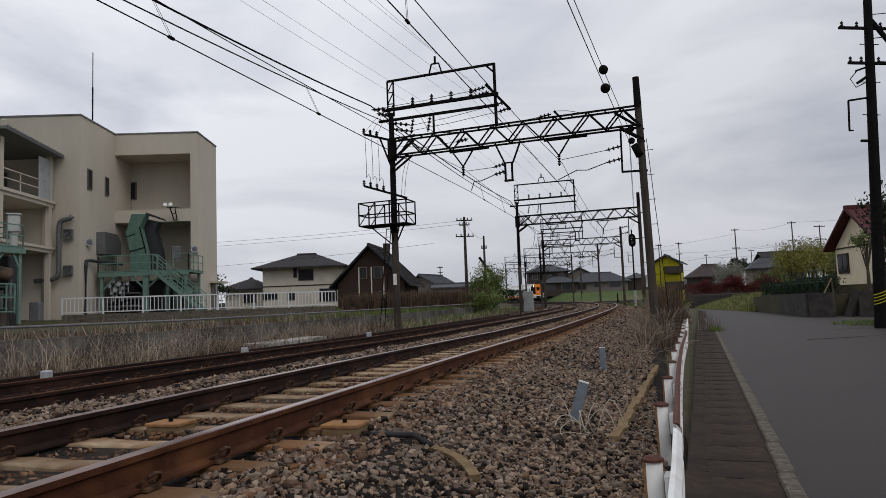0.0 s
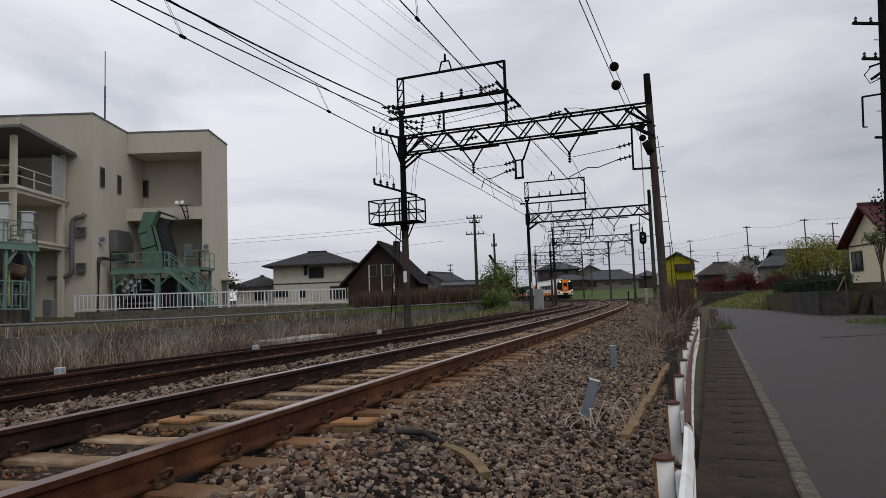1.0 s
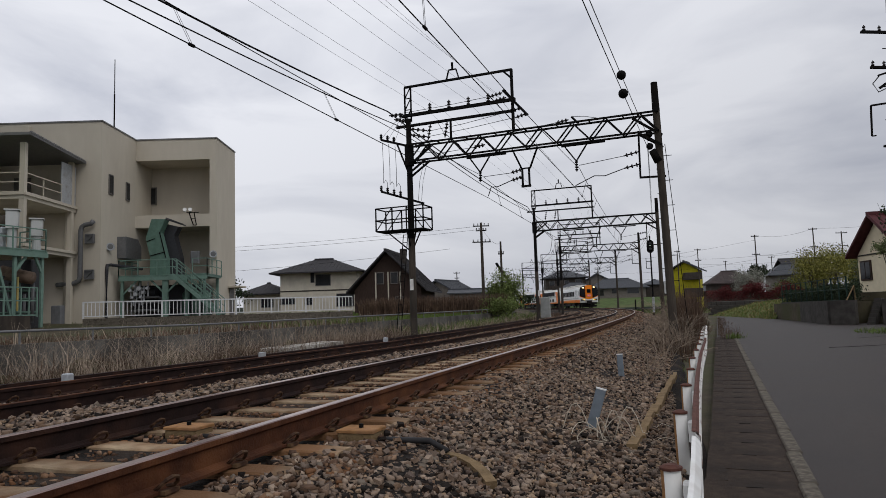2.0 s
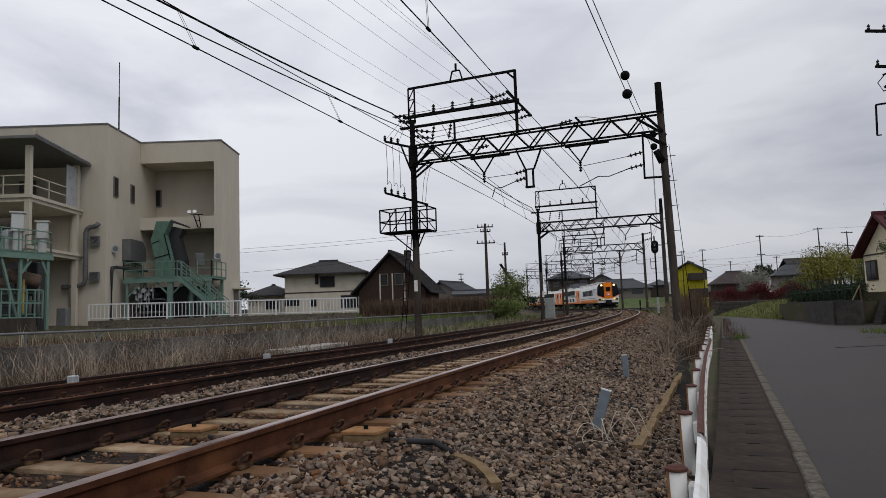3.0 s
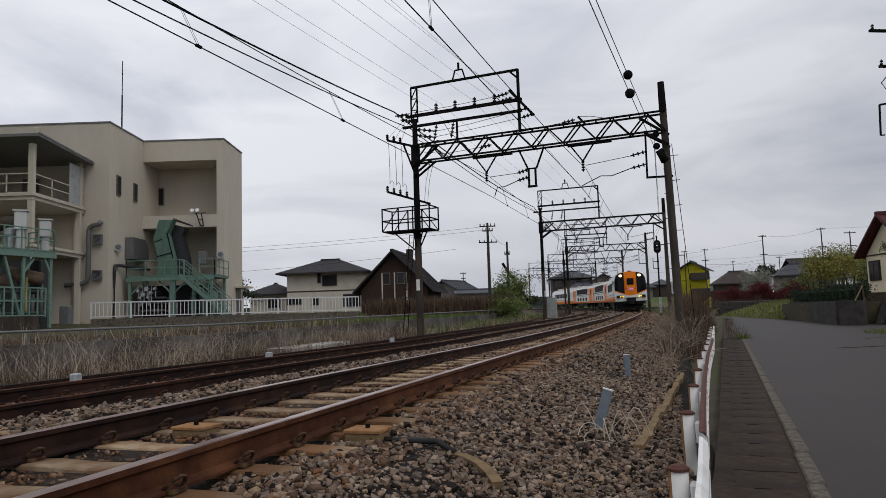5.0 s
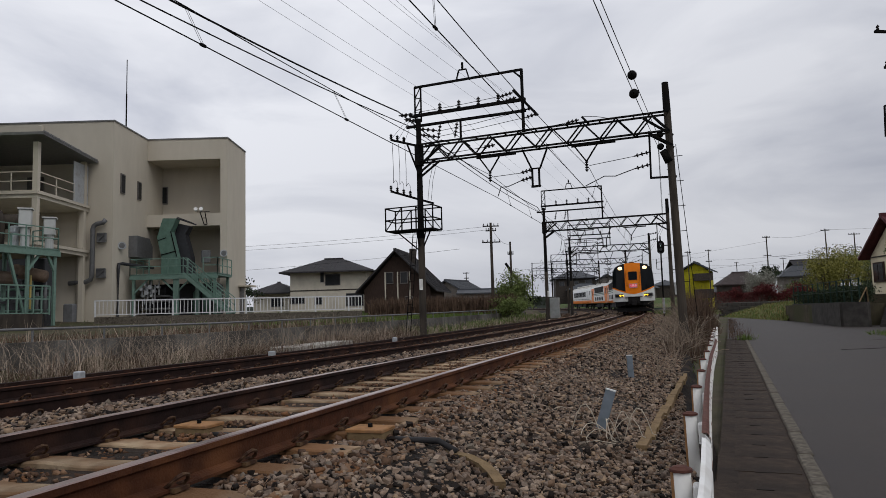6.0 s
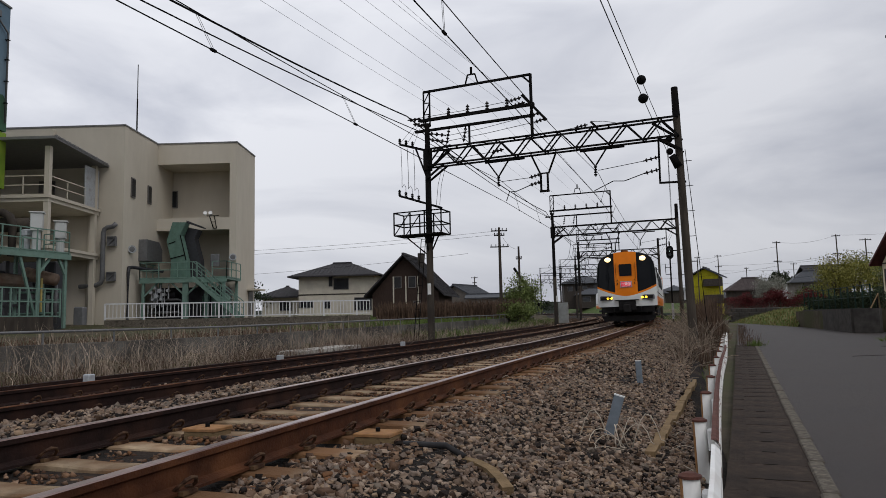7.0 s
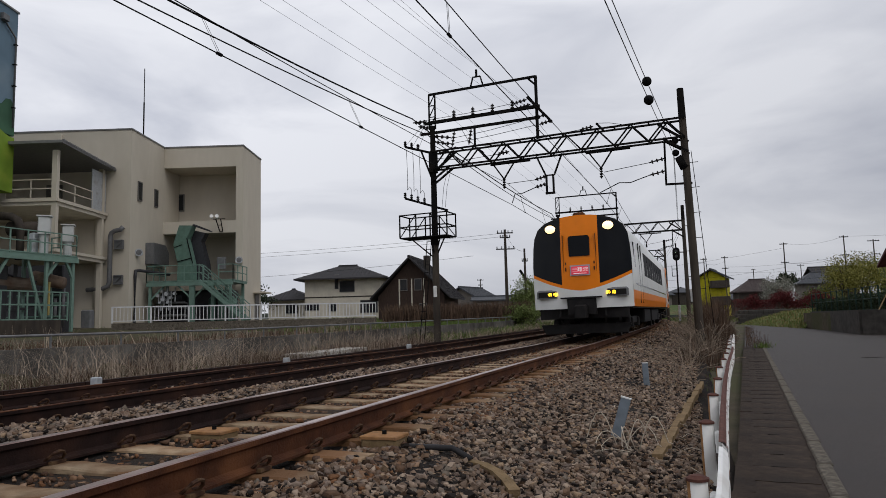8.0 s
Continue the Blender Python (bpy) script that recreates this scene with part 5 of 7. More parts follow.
blades("dry_brush", "dark reed thicket beside the far gantry poles", track_places(3500, 26, 75, -9.0, -6.3, 9), M_REDBROWN, 0.2, 0.7, 0.03, 0.25, 9, "brush")
WEED_RNG = random.Random(78)
blades("roadside_weeds", "dark dry weed tuft where the gutter ends", [tuple(on_road(24.3 + WEED_RNG.gauss(0, 0.35), 0.62 + WEED_RNG.gauss(0, 0.22), 0.0)) for k in range(90)], M_REDBROWN, 0.12, 0.6, 0.009, 0.4, 79, "weeds")
blades("roadside_weeds", "green weed tuft where the gutter ends", [tuple(on_road(23.9 + WEED_RNG.gauss(0, 0.3), 0.7 + WEED_RNG.gauss(0, 0.15), 0.0)) for k in range(160)], M_GRASS, 0.08, 0.3, 0.014, 0.5, 80, "weeds")
blades("roadside_weeds", "low dry weeds along the inner gutter edge", [tuple(on_road(WEED_RNG.uniform(24, 60), 0.1 + abs(WEED_RNG.gauss(0, 0.3)), 0.0)) for k in range(900)], M_REDBROWN, 0.05, 0.25, 0.014, 0.5, 81, "weeds")
HEDGE_RNG = random.Random(77)
blades("brown_hedge", "thick brown reed hedge before the houses", [(HEDGE_RNG.uniform(-6.5, 5.5), HEDGE_RNG.uniform(56, 62), 1.4) for k in range(7000)], M_REDBROWN, 0.7, 1.75, 0.06, 0.18, 10, "hedge")


def twig_shrub(x, y, n, spread, h, seed):
    rng = random.Random(seed)
    me = Mesh()
    z = ground_z(x, y)
    for i in range(n):
        a, k = rng.uniform(0, 6.28), rng.uniform(0.2, 1.0)
        d = Vector((math.cos(a), math.sin(a), 0)) * spread * k
        hh = h * rng.uniform(0.5, 1.0)
        d = d + Vector((-0.30, -0.10, 0)) * spread * rng.random()
        p0 = Vector((x, y, z - 0.05)) + d * 0.15
        p1 = p0 + d * 0.35 + Vector((0, 0, hh * 0.6))
        p2 = p0 + d * rng.uniform(0.8, 1.3) + Vector((0, 0, hh * rng.uniform(0.65, 1.0)))
        p3 = p2 + d * rng.uniform(0.1, 0.35) + Vector((0, 0, hh * rng.uniform(-0.15, 0.15)))
        me.tube([p0, p1, p2, p3], 0.0058, 4)
        for j in range(2):
            q = p1.lerp(p2, rng.uniform(0.1, 0.8))
            me.tube([q, q + Vector((rng.uniform(-1, 1), rng.uniform(-1, 1), rng.uniform(0.1, 0.9))) * 0.25 * h], 0.003, 3)
    t = thing("bare_shrub", "bare pale twiggy shrub between track and guard rail", "shrub", group="bare shrubs")
    tagged(part("twig_tangle", me, M_TWIG, t), kind="stuff")


for i, (s, q, n, sp, h) in enumerate(((2.8, 2.85, 7, 0.8, 0.65), (4.6, 2.85, 11, 0.95, 0.8), (6.6, 2.95, 15, 1.05, 0.95), (9.0, 3.0, 19, 1.1, 1.15), (11.8, 3.1, 26, 1.1, 1.35), (15, 3.5, 32, 0.9, 1.5), (18, 3.2, 44, 0.9, 1.7), (21.5, 3.3, 60, 1.0, 1.9), (25.5, 3.4, 70, 1.1, 2.0), (30, 3.5, 70, 1.2, 2.0))):
    p = along(s, q)
    twig_shrub(p.x, p.y, n, sp, h, 40 + i)


def fallen_stalks():
    rng = random.Random(3)
    t = thing("dry_stalks", "tangle of long pale curved dry stalks beside the marker plate", "dry weed")
    for i in range(8):
        a = Vector((1.42 + rng.uniform(-0.06, 0.10), 6.40 + rng.uniform(-0.15, 0.15), 0.17))
        turn, reach, rise = rng.uniform(2.4, 4.2) if i % 3 else rng.uniform(-0.6, 0.8), rng.uniform(0.25, 0.55), rng.uniform(0.02, 0.32)
        bend = rng.uniform(-0.9, 0.9)
        pts = []
        for k in range(8):
            u = k / 7
            b = turn + bend * u
            pts.append(a + Vector((math.cos(b) * reach * u, math.sin(b) * reach * u * 0.6, rise * math.sin(min(1.0, u * 1.15) * math.pi * 0.92) + 0.01)))
        part("stalk", Mesh().tube(pts, 0.0042, 5), M_STALK, t, smooth=True)
    for k in range(16):
        x, y = rng.uniform(0.5, 2.6), rng.uniform(5.6, 10.5)
        a, ln = rng.uniform(0, 6.28), rng.uniform(0.08, 0.25)
        s0, q0 = to_track(x, y)
        z = bed_z(q0) + 0.05
        part("stalk", Mesh().tube([(x, y, z), (x + math.cos(a) * ln * 0.5, y + math.sin(a) * ln * 0.5, z + 0.03), (x + math.cos(a + 0.5) * ln, y + math.sin(a + 0.5) * ln, z)], 0.0028, 4), M_STALK, t)


fallen_stalks()


# ---- canal wall with its pipe rail, white fence ----
def canal_wall():
    me = Mesh()
    for i in range(30):
        me.bar(along(-14 + i * 2.4, -10.45, 0.62), along(-14 + (i + 1) * 2.4 - 0.015, -10.45, 0.62), 0.22, 0.75)
    tagged(part("canal_wall", me, mat("canal_concrete", (0.125, 0.118, 0.108), 0.9, vary=0.25, scale=3, stain=(0.06, 0.055, 0.05), stain_scale=0.7, stain_lo=0.42, stain_hi=0.6, bump=0.3), None), "stained grey concrete channel wall behind the reeds", "wall", kind="structure")
    r = thing("pipe_rail", "galvanised pipe rail on top of the channel wall", "pipe rail")
    part("rail_pipe", Mesh().tube([along(s, -10.45, 1.28) for s in np.arange(-12, 48, 2.0)], 0.03, 8), M_PIPE, r)
    post = Mesh().cyl((0, 0, 0.9), (0, 0, 1.28), 0.025, n=8).data("rail_post")
    for i in range(30):
        part("rail_post", post, M_PIPE, r).matrix_basis = Matrix.Translation(along(-12 + i * 2.0, -10.45))


canal_wall()


def white_fence(a, b, z, h):
    f = thing("white_fence", "white painted steel picket fence on a low concrete base", "fence")
    a, b = Vector(a), Vector(b)
    L = (b - a).length
    rz = math.atan2((b - a).y, (b - a).x)
    m = Matrix.Translation((a.x, a.y, z)) @ Matrix.Rotation(rz, 4, "Z")
    for zz, w in ((0.12, 0.05), (h, 0.07)):
        part("fence_rail", Mesh().bar((0, 0, zz), (L, 0, zz), w), M_FENCEW, f).matrix_basis = m
    part("fence_base", Mesh().box((L / 2, 0, -0.55), (L, 0.35, 1.10)), M_KERB, f, "grey concrete base").matrix_basis = m
    picket = Mesh().box((0, 0, h / 2 + 0.06), (0.035, 0.03, h - 0.12)).data("picket")
    post = Mesh().box((0, 0, h / 2), (0.09, 0.07, h + 0.05)).data("fence_post")
    n = int(L / 0.20)
    for i in range(n + 1):
        x = i * L / n
        if i % 10 == 0:
            part("fence_post", post, M_FENCEW, f).matrix_basis = m @ Matrix.Translation((x, 0, 0))
        else:
            part("picket", picket, M_FENCEW, f).matrix_basis = m @ Matrix.Translation((x, 0, 0))


white_fence((-19.6, 38.43, 0), (-5.4, 42.9, 0), 1.74, 0.90)

# ---- plant building: balconies, ducts, green steelwork ----
def railing(me, pts, h, step, w=0.04):
    """Handrail with mid rail and posts through the points."""
    for a, b in zip(pts[:-1], pts[1:]):
        a, b = Vector(a), Vector(b)
        for z in (h, h * 0.55, 0.08):
            me.bar(a + Vector((0, 0, z)), b + Vector((0, 0, z)), w)
        n = max(1, int((b - a).length / step))
        for i in range(n + 1):
            p = a.lerp(b, i / n)
            me.bar(p, p + Vector((0, 0, h)), w)
    return me


def balcony_block():
    b = thing("balcony_block", "open cream steel balcony block on the plant building", "balcony")
    x1, x0, yf, yb = -21.55, -34.0, 36.0, 41.25
    for z in (8.25, 5.55):
        part("balcony_floor", Mesh().box(((x0 + x1) / 2, (yf + yb) / 2, z), (x1 - x0, yb - yf, 0.32)), M_PALEWALL, b)
        part("edge_beam", Mesh().box(((x0 + x1) / 2, yf - 0.04, z + 0.12), (x1 - x0 + 0.1, 0.10, 0.16)).box((x1 + 0.05, (yf + yb) / 2, z + 0.12), (0.10, yb - yf, 0.16)), M_WALL, b)
    for x, y in ((x1 - 0.15, yf + 0.15), (x1 - 0.15, yb - 0.35), (x1 - 5.2, yf + 0.15), (x1 - 10, yf + 0.15)):
        part("column", Mesh().box((x, y, 6.2), (0.27, 0.27, 9.8)), M_WALL, b)
    part("balustrade", railing(Mesh(), [(x0, yf + 0.05, 8.4), (x1 - 0.05, yf + 0.05, 8.4), (x1 - 0.05, yb - 1.6, 8.4)], 1.1, 1.3, 0.05), M_WALL, b)
    part("screen", Mesh().box((x1 - 0.05, yb - 0.85, 9.6), (0.04, 1.6, 2.5)), M_GALV, b, "pale mesh screen")
    rf = Mesh()
    rf.prism([(yf - 0.5, 11.35), (yb, 11.05), (yb, 11.2), (yf - 0.5, 11.5)], "x", x0, x1 + 0.55)
    part("roof", rf, M_COPING, b, "dark ribbed metal roof")
    edge = Mesh().box((0, 0, 0), (0.10, 0.16, 0.09)).data("roof_edge_rib")
    for i in range(22):
        part("roof_edge_rib", edge, M_COPING, b).matrix_basis = Matrix.Translation((x1 + 0.55, yf - 0.4 + i * 0.255, 11.5 - i * 0.0145))
    part("back_opening", Mesh().box((-24.8, 41.24, 9.35), (1.0, 0.06, 1.9)), M_ALU, b, "grey door at the back")
    return b


balcony_block()


def wall_pipe():
    p = thing("exhaust_pipe", "grey bent exhaust pipe bracketed to the cream wall", "pipe")
    part("pipe", Mesh().tube([(-20.38, 41.0, 7.55), (-20.55, 41.0, 7.38), (-20.9, 41.0, 7.32), (-21.08, 41.0, 7.2), (-21.14, 41.0, 7.0), (-21.14, 41.0, 4.25), (-21.22, 41.0, 4.0), (-21.5, 41.0, 3.86), (-22.5, 41.0, 3.80)], 0.14, 10), M_PIPE, p, smooth=True)
    for z in (6.50, 4.37):
        me = Mesh()
        me.box((-20.68, 41.16, z), (0.56, 0.10, 0.56)).bar((-20.9, 41.05, z + 0.25), (-20.4, 41.05, z + 0.25), 0.07).bar((-20.9, 41.05, z - 0.25), (-20.4, 41.05, z - 0.25), 0.07).bar((-20.42, 41.05, z - 0.25), (-20.42, 41.05, z + 0.25), 0.07).bar((-20.9, 41.05, z - 0.25), (-20.42, 41.05, z + 0.25), 0.05)
        part("wall_bracket", me, M_PIPE, p)
    d = thing("downpipe", "cream round rainwater downpipe on the wall", "pipe")
    part("pipe", Mesh().cyl((-21.95, 41.1, 1.7), (-21.95, 41.1, 11.0), 0.20, n=12), M_WALL, d, smooth=True)
    k = thing("dark_drain_pipe", "black drain pipe from the platform to the ground", "pipe")
    part("pipe", Mesh().tube([(-18.9, 44.3, 4.85), (-19.95, 42.3, 5.0), (-20.0, 41.95, 4.95), (-20.0, 41.9, 4.7), (-20.0, 41.9, 1.6)], 0.10, 8), M_BLACKDUCT, k)
    for x, y, z in ((-20.0, 42.35, 6.10), (-14.9, 45.85, 5.8)):
        l = thing("wall_lamp", "round bulkhead lamp on the cream wall", "lamp", Matrix.Translation((x, y, z)), group="wall lamps")
        part("lamp_body", Mesh().cyl((0, 0.1, 0), (0.1, -0.25, 0), 0.20, 0.24, 14), M_GALV, l)
        part("lens", Mesh().cyl((0.1, -0.25, 0), (0.105, -0.27, 0), 0.17, 0.15, 14), M_PIPE, l)
    v = thing("louvre_box", "grey metal louvre box on the wall", "vent")
    part("housing", Mesh().prism([(43.4, 5.50), (45.7, 5.50), (45.7, 6.35), (45.2, 6.85), (43.4, 6.85)], "x", -20.1, -19.55), M_PIPE, v)
    f = thing("flood_light", "twin white floodlights on a wall bracket", "lamp", Matrix.Translation((-16.15, 45.75, 8.55)))
    part("bracket", Mesh().bar((-0.08, 0.2, -0.75), (-0.18, -0.3, 0.0), 0.05).bar((-0.35, -0.3, 0.02), (0.45, -0.3, 0.02), 0.05).bar((0.12, 0.2, -0.75), (0.15, -0.3, 0.0), 0.05).bar((-0.08, 0.2, -0.75), (0.12, 0.2, -0.75), 0.05).bar((-0.14, 0.0, -0.35), (0.14, 0.0, -0.35), 0.04), M_STEEL, f)
    for x in (-0.45, -0.1):
        part("lamp_head", Mesh().cyl((x, -0.3, 0.12), (x + 0.05, -0.5, 0.2), 0.09, 0.13, 12), M_WHITE, f)


wall_pipe()


def green_platform():
    g = thing("green_platform", "green painted steel platform with stairs before the recess", "platform")
    x0, x1, yf, yb, z, gz = -19.75, -14.3, 42.9, 45.7, 4.25, 1.75
    part("deck", Mesh().box(((x0 + x1) / 2, (yf + yb) / 2, z), (x1 - x0, yb - yf, 0.14)), M_GREEN, g)
    part("deck_beam", Mesh().box(((x0 + x1) / 2, yf, z - 0.14), (x1 - x0, 0.12, 0.20)), M_GREEN, g)
    for x in (x0 + 0.2, -16.9, -15.6, x1 - 0.2):
        for y in (yf + 0.1, yb - 0.2):
            part("leg", Mesh().box((x, y, (z + gz) / 2), (0.16 if x != -16.9 else 0.34, 0.16, z - gz)), M_GREEN, g)
    for x, d in ((x0 + 0.2, 1), (-16.9, -1), (-16.9, 1), (x1 - 0.2, -1)):
        part("brace", Mesh().bar((x, yf + 0.1, z - 1.1), (x + d * 0.95, yf + 0.1, z - 0.15), 0.09), M_GREEN, g)
    part("handrail", railing(Mesh(), [(x0, yb, z), (x0, yf, z), (-16.2, yf, z)], 1.05, 0.9, 0.05), M_GREEN, g)
    part("handrail", railing(Mesh(), [(-15.2, yf, z), (x1, yf, z), (x1, yb, z)], 1.05, 0.9, 0.05), M_GREEN, g)
    # stair running down along the front
    a, b = Vector((-16.1, yf - 0.5, z)), Vector((-13.2, yf - 0.5, gz))
    for y in (-0.4, 0.4):
        o = Vector((0, y, 0))
        part("stringer", Mesh().bar(a + o, b + o, 0.06, 0.22), M_GREEN, g)
        part("stair_rail", Mesh().bar(a + o + Vector((0, 0, 1.0)), b + o + Vector((0, 0, 1.0)), 0.05).bar(a + o + Vector((0, 0, 0.55)), b + o + Vector((0, 0, 0.55)), 0.04), M_GREEN, g)
        for i in range(6):
            p = a.lerp(b, i / 5) + o
            part("baluster", Mesh().bar(p, p + Vector((0, 0, 1.0)), 0.04), M_GREEN, g)
    for i in range(13):
        part("tread", Mesh().box(a.lerp(b, (i + 0.5) / 13), (0.24, 0.8, 0.03)), M_GREEN, g)
    h = thing("feed_hopper", "folded green and black sheet metal duct on the platform", "duct")
    part("green_duct", Mesh().prism([(-18.16, 7.98), (-17.30, 7.95), (-17.66, 7.12), (-17.26, 5.5), (-17.20, 4.33), (-18.25, 4.33), (-18.22, 5.5), (-18.52, 6.75)], "y", 43.9, 44.6), M_GREEN_DK, h, "green sheet metal hood")
    part("black_duct", Mesh().prism([(-17.5, 7.75), (-16.76, 7.55), (-17.02, 7.0), (-16.63, 5.55), (-16.55, 4.3), (-17.35, 4.3), (-17.38, 5.5), (-17.72, 6.9)], "y", 44.7, 45.4), M_BLACKDUCT, h, "black sheet metal hood")
    part("seam", Mesh().bar((-18.45, 43.88, 6.55), (-17.95, 43.88, 6.72), 0.04), M_STEEL, h)
    part("seam", Mesh().bar((-18.25, 43.88, 5.62), (-17.3, 43.88, 5.85), 0.05).bar((-17.64, 43.88, 7.12), (-17.24, 43.88, 5.5), 0.05), M_STEEL, h)
    part("stay", Mesh().bar((-17.4, 44.2, 8.0), (-16.4, 45.0, 7.65), 0.07).bar((-17.3, 44.0, 8.05), (-16.5, 44.8, 7.72), 0.05), M_BLACKDUCT, h)
    m = thing("pump_unit", "dark machinery with grey valves and added black shade under the platform", "machine")
    # Machine casing, its black box enlarged to stand in for shadow below the deck.
    part("casing", Mesh().cbox((-17.2, 45.25, 2.7), (4.6, 1.2, 2.2), 0.1).cyl((-19.3, 44.2, 3.3), (-17.9, 44.2, 3.3), 0.36, n=14).cyl((-19.3, 44.2, 2.35), (-18.2, 44.2, 2.35), 0.30, n=14), M_BLACKDUCT, m)
    for x, z, r in ((-19.1, 3.45, 0.09), (-18.85, 3.72, 0.07), (-18.55, 3.55, 0.11), (-18.3, 3.30, 0.08), (-18.75, 3.20, 0.10), (-18.05, 3.55, 0.07), (-18.45, 3.02, 0.07), (-18.95, 3.0, 0.06)):
        part("valve", Mesh().cyl((x, 43.35, z), (x, 43.05, z), r, r * 0.85, 12).cyl((x, 43.05, z), (x, 42.98, z), r * 1.25, n=12).bar((x, 43.2, z - 0.5), (x, 43.2, z + 0.4), 0.06), M_GALV, m)
    for z in (2.2, 2.7, 3.0):
        part("pipe_run", Mesh().tube([(-19.4, 43.6, z), (-17.6, 43.6, z), (-17.4, 43.8, z - 0.1), (-17.4, 44.4, z - 0.1)], 0.07, 8), M_PIPE, m, smooth=True)
    for x in (-16.2, -15.6, -14.9):
        part("side_tank", Mesh().cyl((x, 44.6, 1.75), (x, 44.6, 3.2), 0.24, 0.24, 12).cyl((x, 44.6, 3.2), (x, 44.6, 3.36), 0.24, 0.10, 12), M_GREEN_DK, m, smooth=True)
    k = thing("switch_box", "small grey electrical box on the recess wall", "box")
    part("case", Mesh().cbox((-15.9, 45.4, 5.6), (0.55, 0.3, 0.8), 0.04), M_PIPE, k)


green_platform()


M_VENT = mat("pale_grey_cowl", (0.50, 0.51, 0.50), 0.6, vary=0.05, scale=3, stain=(0.42, 0.42, 0.40), stain_scale=1.5)


def left_trestle():
    g = thing("green_trestle", "green painted steel trestle with a railed deck", "platform")
    x1, x0, yf, yb, z, gz = -18.0, -27.0, 30.0, 31.7, 4.58, 1.0
    part("deck", Mesh().box(((x0 + x1) / 2 + 0.3, (yf + yb) / 2, z), (x1 - x0 + 0.6, yb - yf, 0.14)), M_GREEN, g)
    part("deck_beam", Mesh().box(((x0 + x1) / 2 + 0.3, yf, z - 0.15), (x1 - x0 + 0.6, 0.12, 0.22)), M_GREEN, g)
    for x in (x1 + 0.40, x1 - 1.04, x1 - 4.4, x1 - 7.5):
        for y in (yf + 0.1, yb - 0.1):
            part("leg", Mesh().box((x, y, (z + gz) / 2), (0.13, 0.13, z - gz)), M_GREEN, g)
    for a, b in (((x1 - 1.04, z - 1.0), (x1 - 0.35, z - 0.1)), ((x1 + 0.40, z - 1.0), (x1 - 0.05, z - 0.1)), ((x1 - 2.05, z - 0.1), (x1 - 1.04, gz + 0.1)), ((x1 - 4.4, gz + 0.8), (x1 - 2.9, z - 0.1)), ((x1 - 5.9, z - 0.1), (x1 - 4.4, z - 1.2))):
        part("brace", Mesh().bar((a[0], yf + 0.1, a[1]), (b[0], yf + 0.1, b[1]), 0.11), M_GREEN, g)
    part("handrail", railing(Mesh(), [(x0, yf, z), (x1 + 0.5, yf, z), (x1 + 0.5, yb, z)], 1.1, 0.85, 0.05), M_GREEN, g)
    part("lower_rail", railing(Mesh(), [(x0, yf - 0.4, 1.5), (x1 - 0.25, yf - 0.4, 1.5)], 1.35, 0.40, 0.06), M_GREEN, g)
    part("sill", Mesh().box(((x0 + x1) / 2 - 0.4, yf - 0.4, 1.10), (x1 - x0 - 0.8, 0.5, 0.9)), M_POLE, g, "dark concrete sill")
    for x, y, zz, sx, h in ((-19.42, 33.55, 5.80, 0.50, 0.80), (-19.85, 32.3, 6.05, 0.52, 0.84)):
        t = thing("vent_cowl", "white square ventilation cowl on a round stem", "vent", Matrix.Translation((x, y, 0.35)) @ Matrix.Rotation(radians(25), 4, "Z"), group="vent cowls")
        part("hood", Mesh().cbox((0, 0, zz), (sx, sx, h), 0.04).box((0, 0, zz + h / 2 + 0.03), (sx + 0.12, sx + 0.12, 0.06)), M_VENT, t)
        part("stem", Mesh().cyl((0, 0, z + 0.07), (0, 0, zz - h / 2), 0.19, n=12), M_VENT, t)
    e = thing("deck_equipment", "grey green motor housing on the trestle deck", "machine")
    part("motor", Mesh().cyl((-19.0, 31.0, z + 0.07), (-19.0, 31.0, z + 0.9), 0.16, n=10).cbox((-19.0, 31.0, z + 1.0), (0.36, 0.36, 0.3), 0.05), M_GALV, e)
    part("pipework", Mesh().tube([(-19.5, 30.6, z + 0.1), (-19.5, 30.6, z + 0.7), (-18.7, 30.6, z + 0.7), (-18.7, 30.6, z + 0.1)], 0.06, 6), M_GREEN, e)
    m = thing("conveyor_machine", "dark conveyor machinery with rusty tank and a shade block under the deck", "machine")
    # The large black box is added as shade under the deck; the bars are machinery.
    part("frame", Mesh().cbox((-23.6, 31.45, 2.55), (6.8, 0.9, 3.2), 0.1).bar((-19.6, 31.5, 1.0), (-19.6, 31.5, 4.2), 0.2).bar((-21.2, 31.6, 3.9), (-18.4, 31.6, 3.4), 0.16).bar((-21.0, 31.4, 2.0), (-18.2, 31.4, 2.2), 0.12), M_BLACKDUCT, m)
    part("tank", Mesh().cyl((-21.9, 31.3, 3.35), (-18.9, 31.3, 3.25), 0.33, n=14), mat("rusty_tank", (0.17, 0.13, 0.10), 0.8, vary=0.3, scale=4, stain=(0.10, 0.06, 0.04), stain_scale=2), m)
    part("yellow_pipe", Mesh().cyl((-18.45, 30.6, 1.8), (-18.45, 30.6, 3.4), 0.05, n=8), mat("yellow_pipe", (0.42, 0.33, 0.12), 0.6), m)
    c = thing("control_cabinet", "small grey control cabinet beside the trestle", "cabinet")
    part("case", Mesh().cbox((-18.9, 34.6, 1.95), (0.5, 0.4, 0.9), 0.04), M_PIPE, c)
    turn = Matrix.Translation((-19.1, 33.0, 0.35)) @ Matrix.Rotation(radians(70), 4, "Z") @ Matrix.Translation((18.0, -30.0, 0))
    for ob in (g, e, m):
        ob.matrix_basis = turn
    bay = thing("machine_bay", "open machine bay with pipes, a rusty tank and a black block as its shade", "machine")
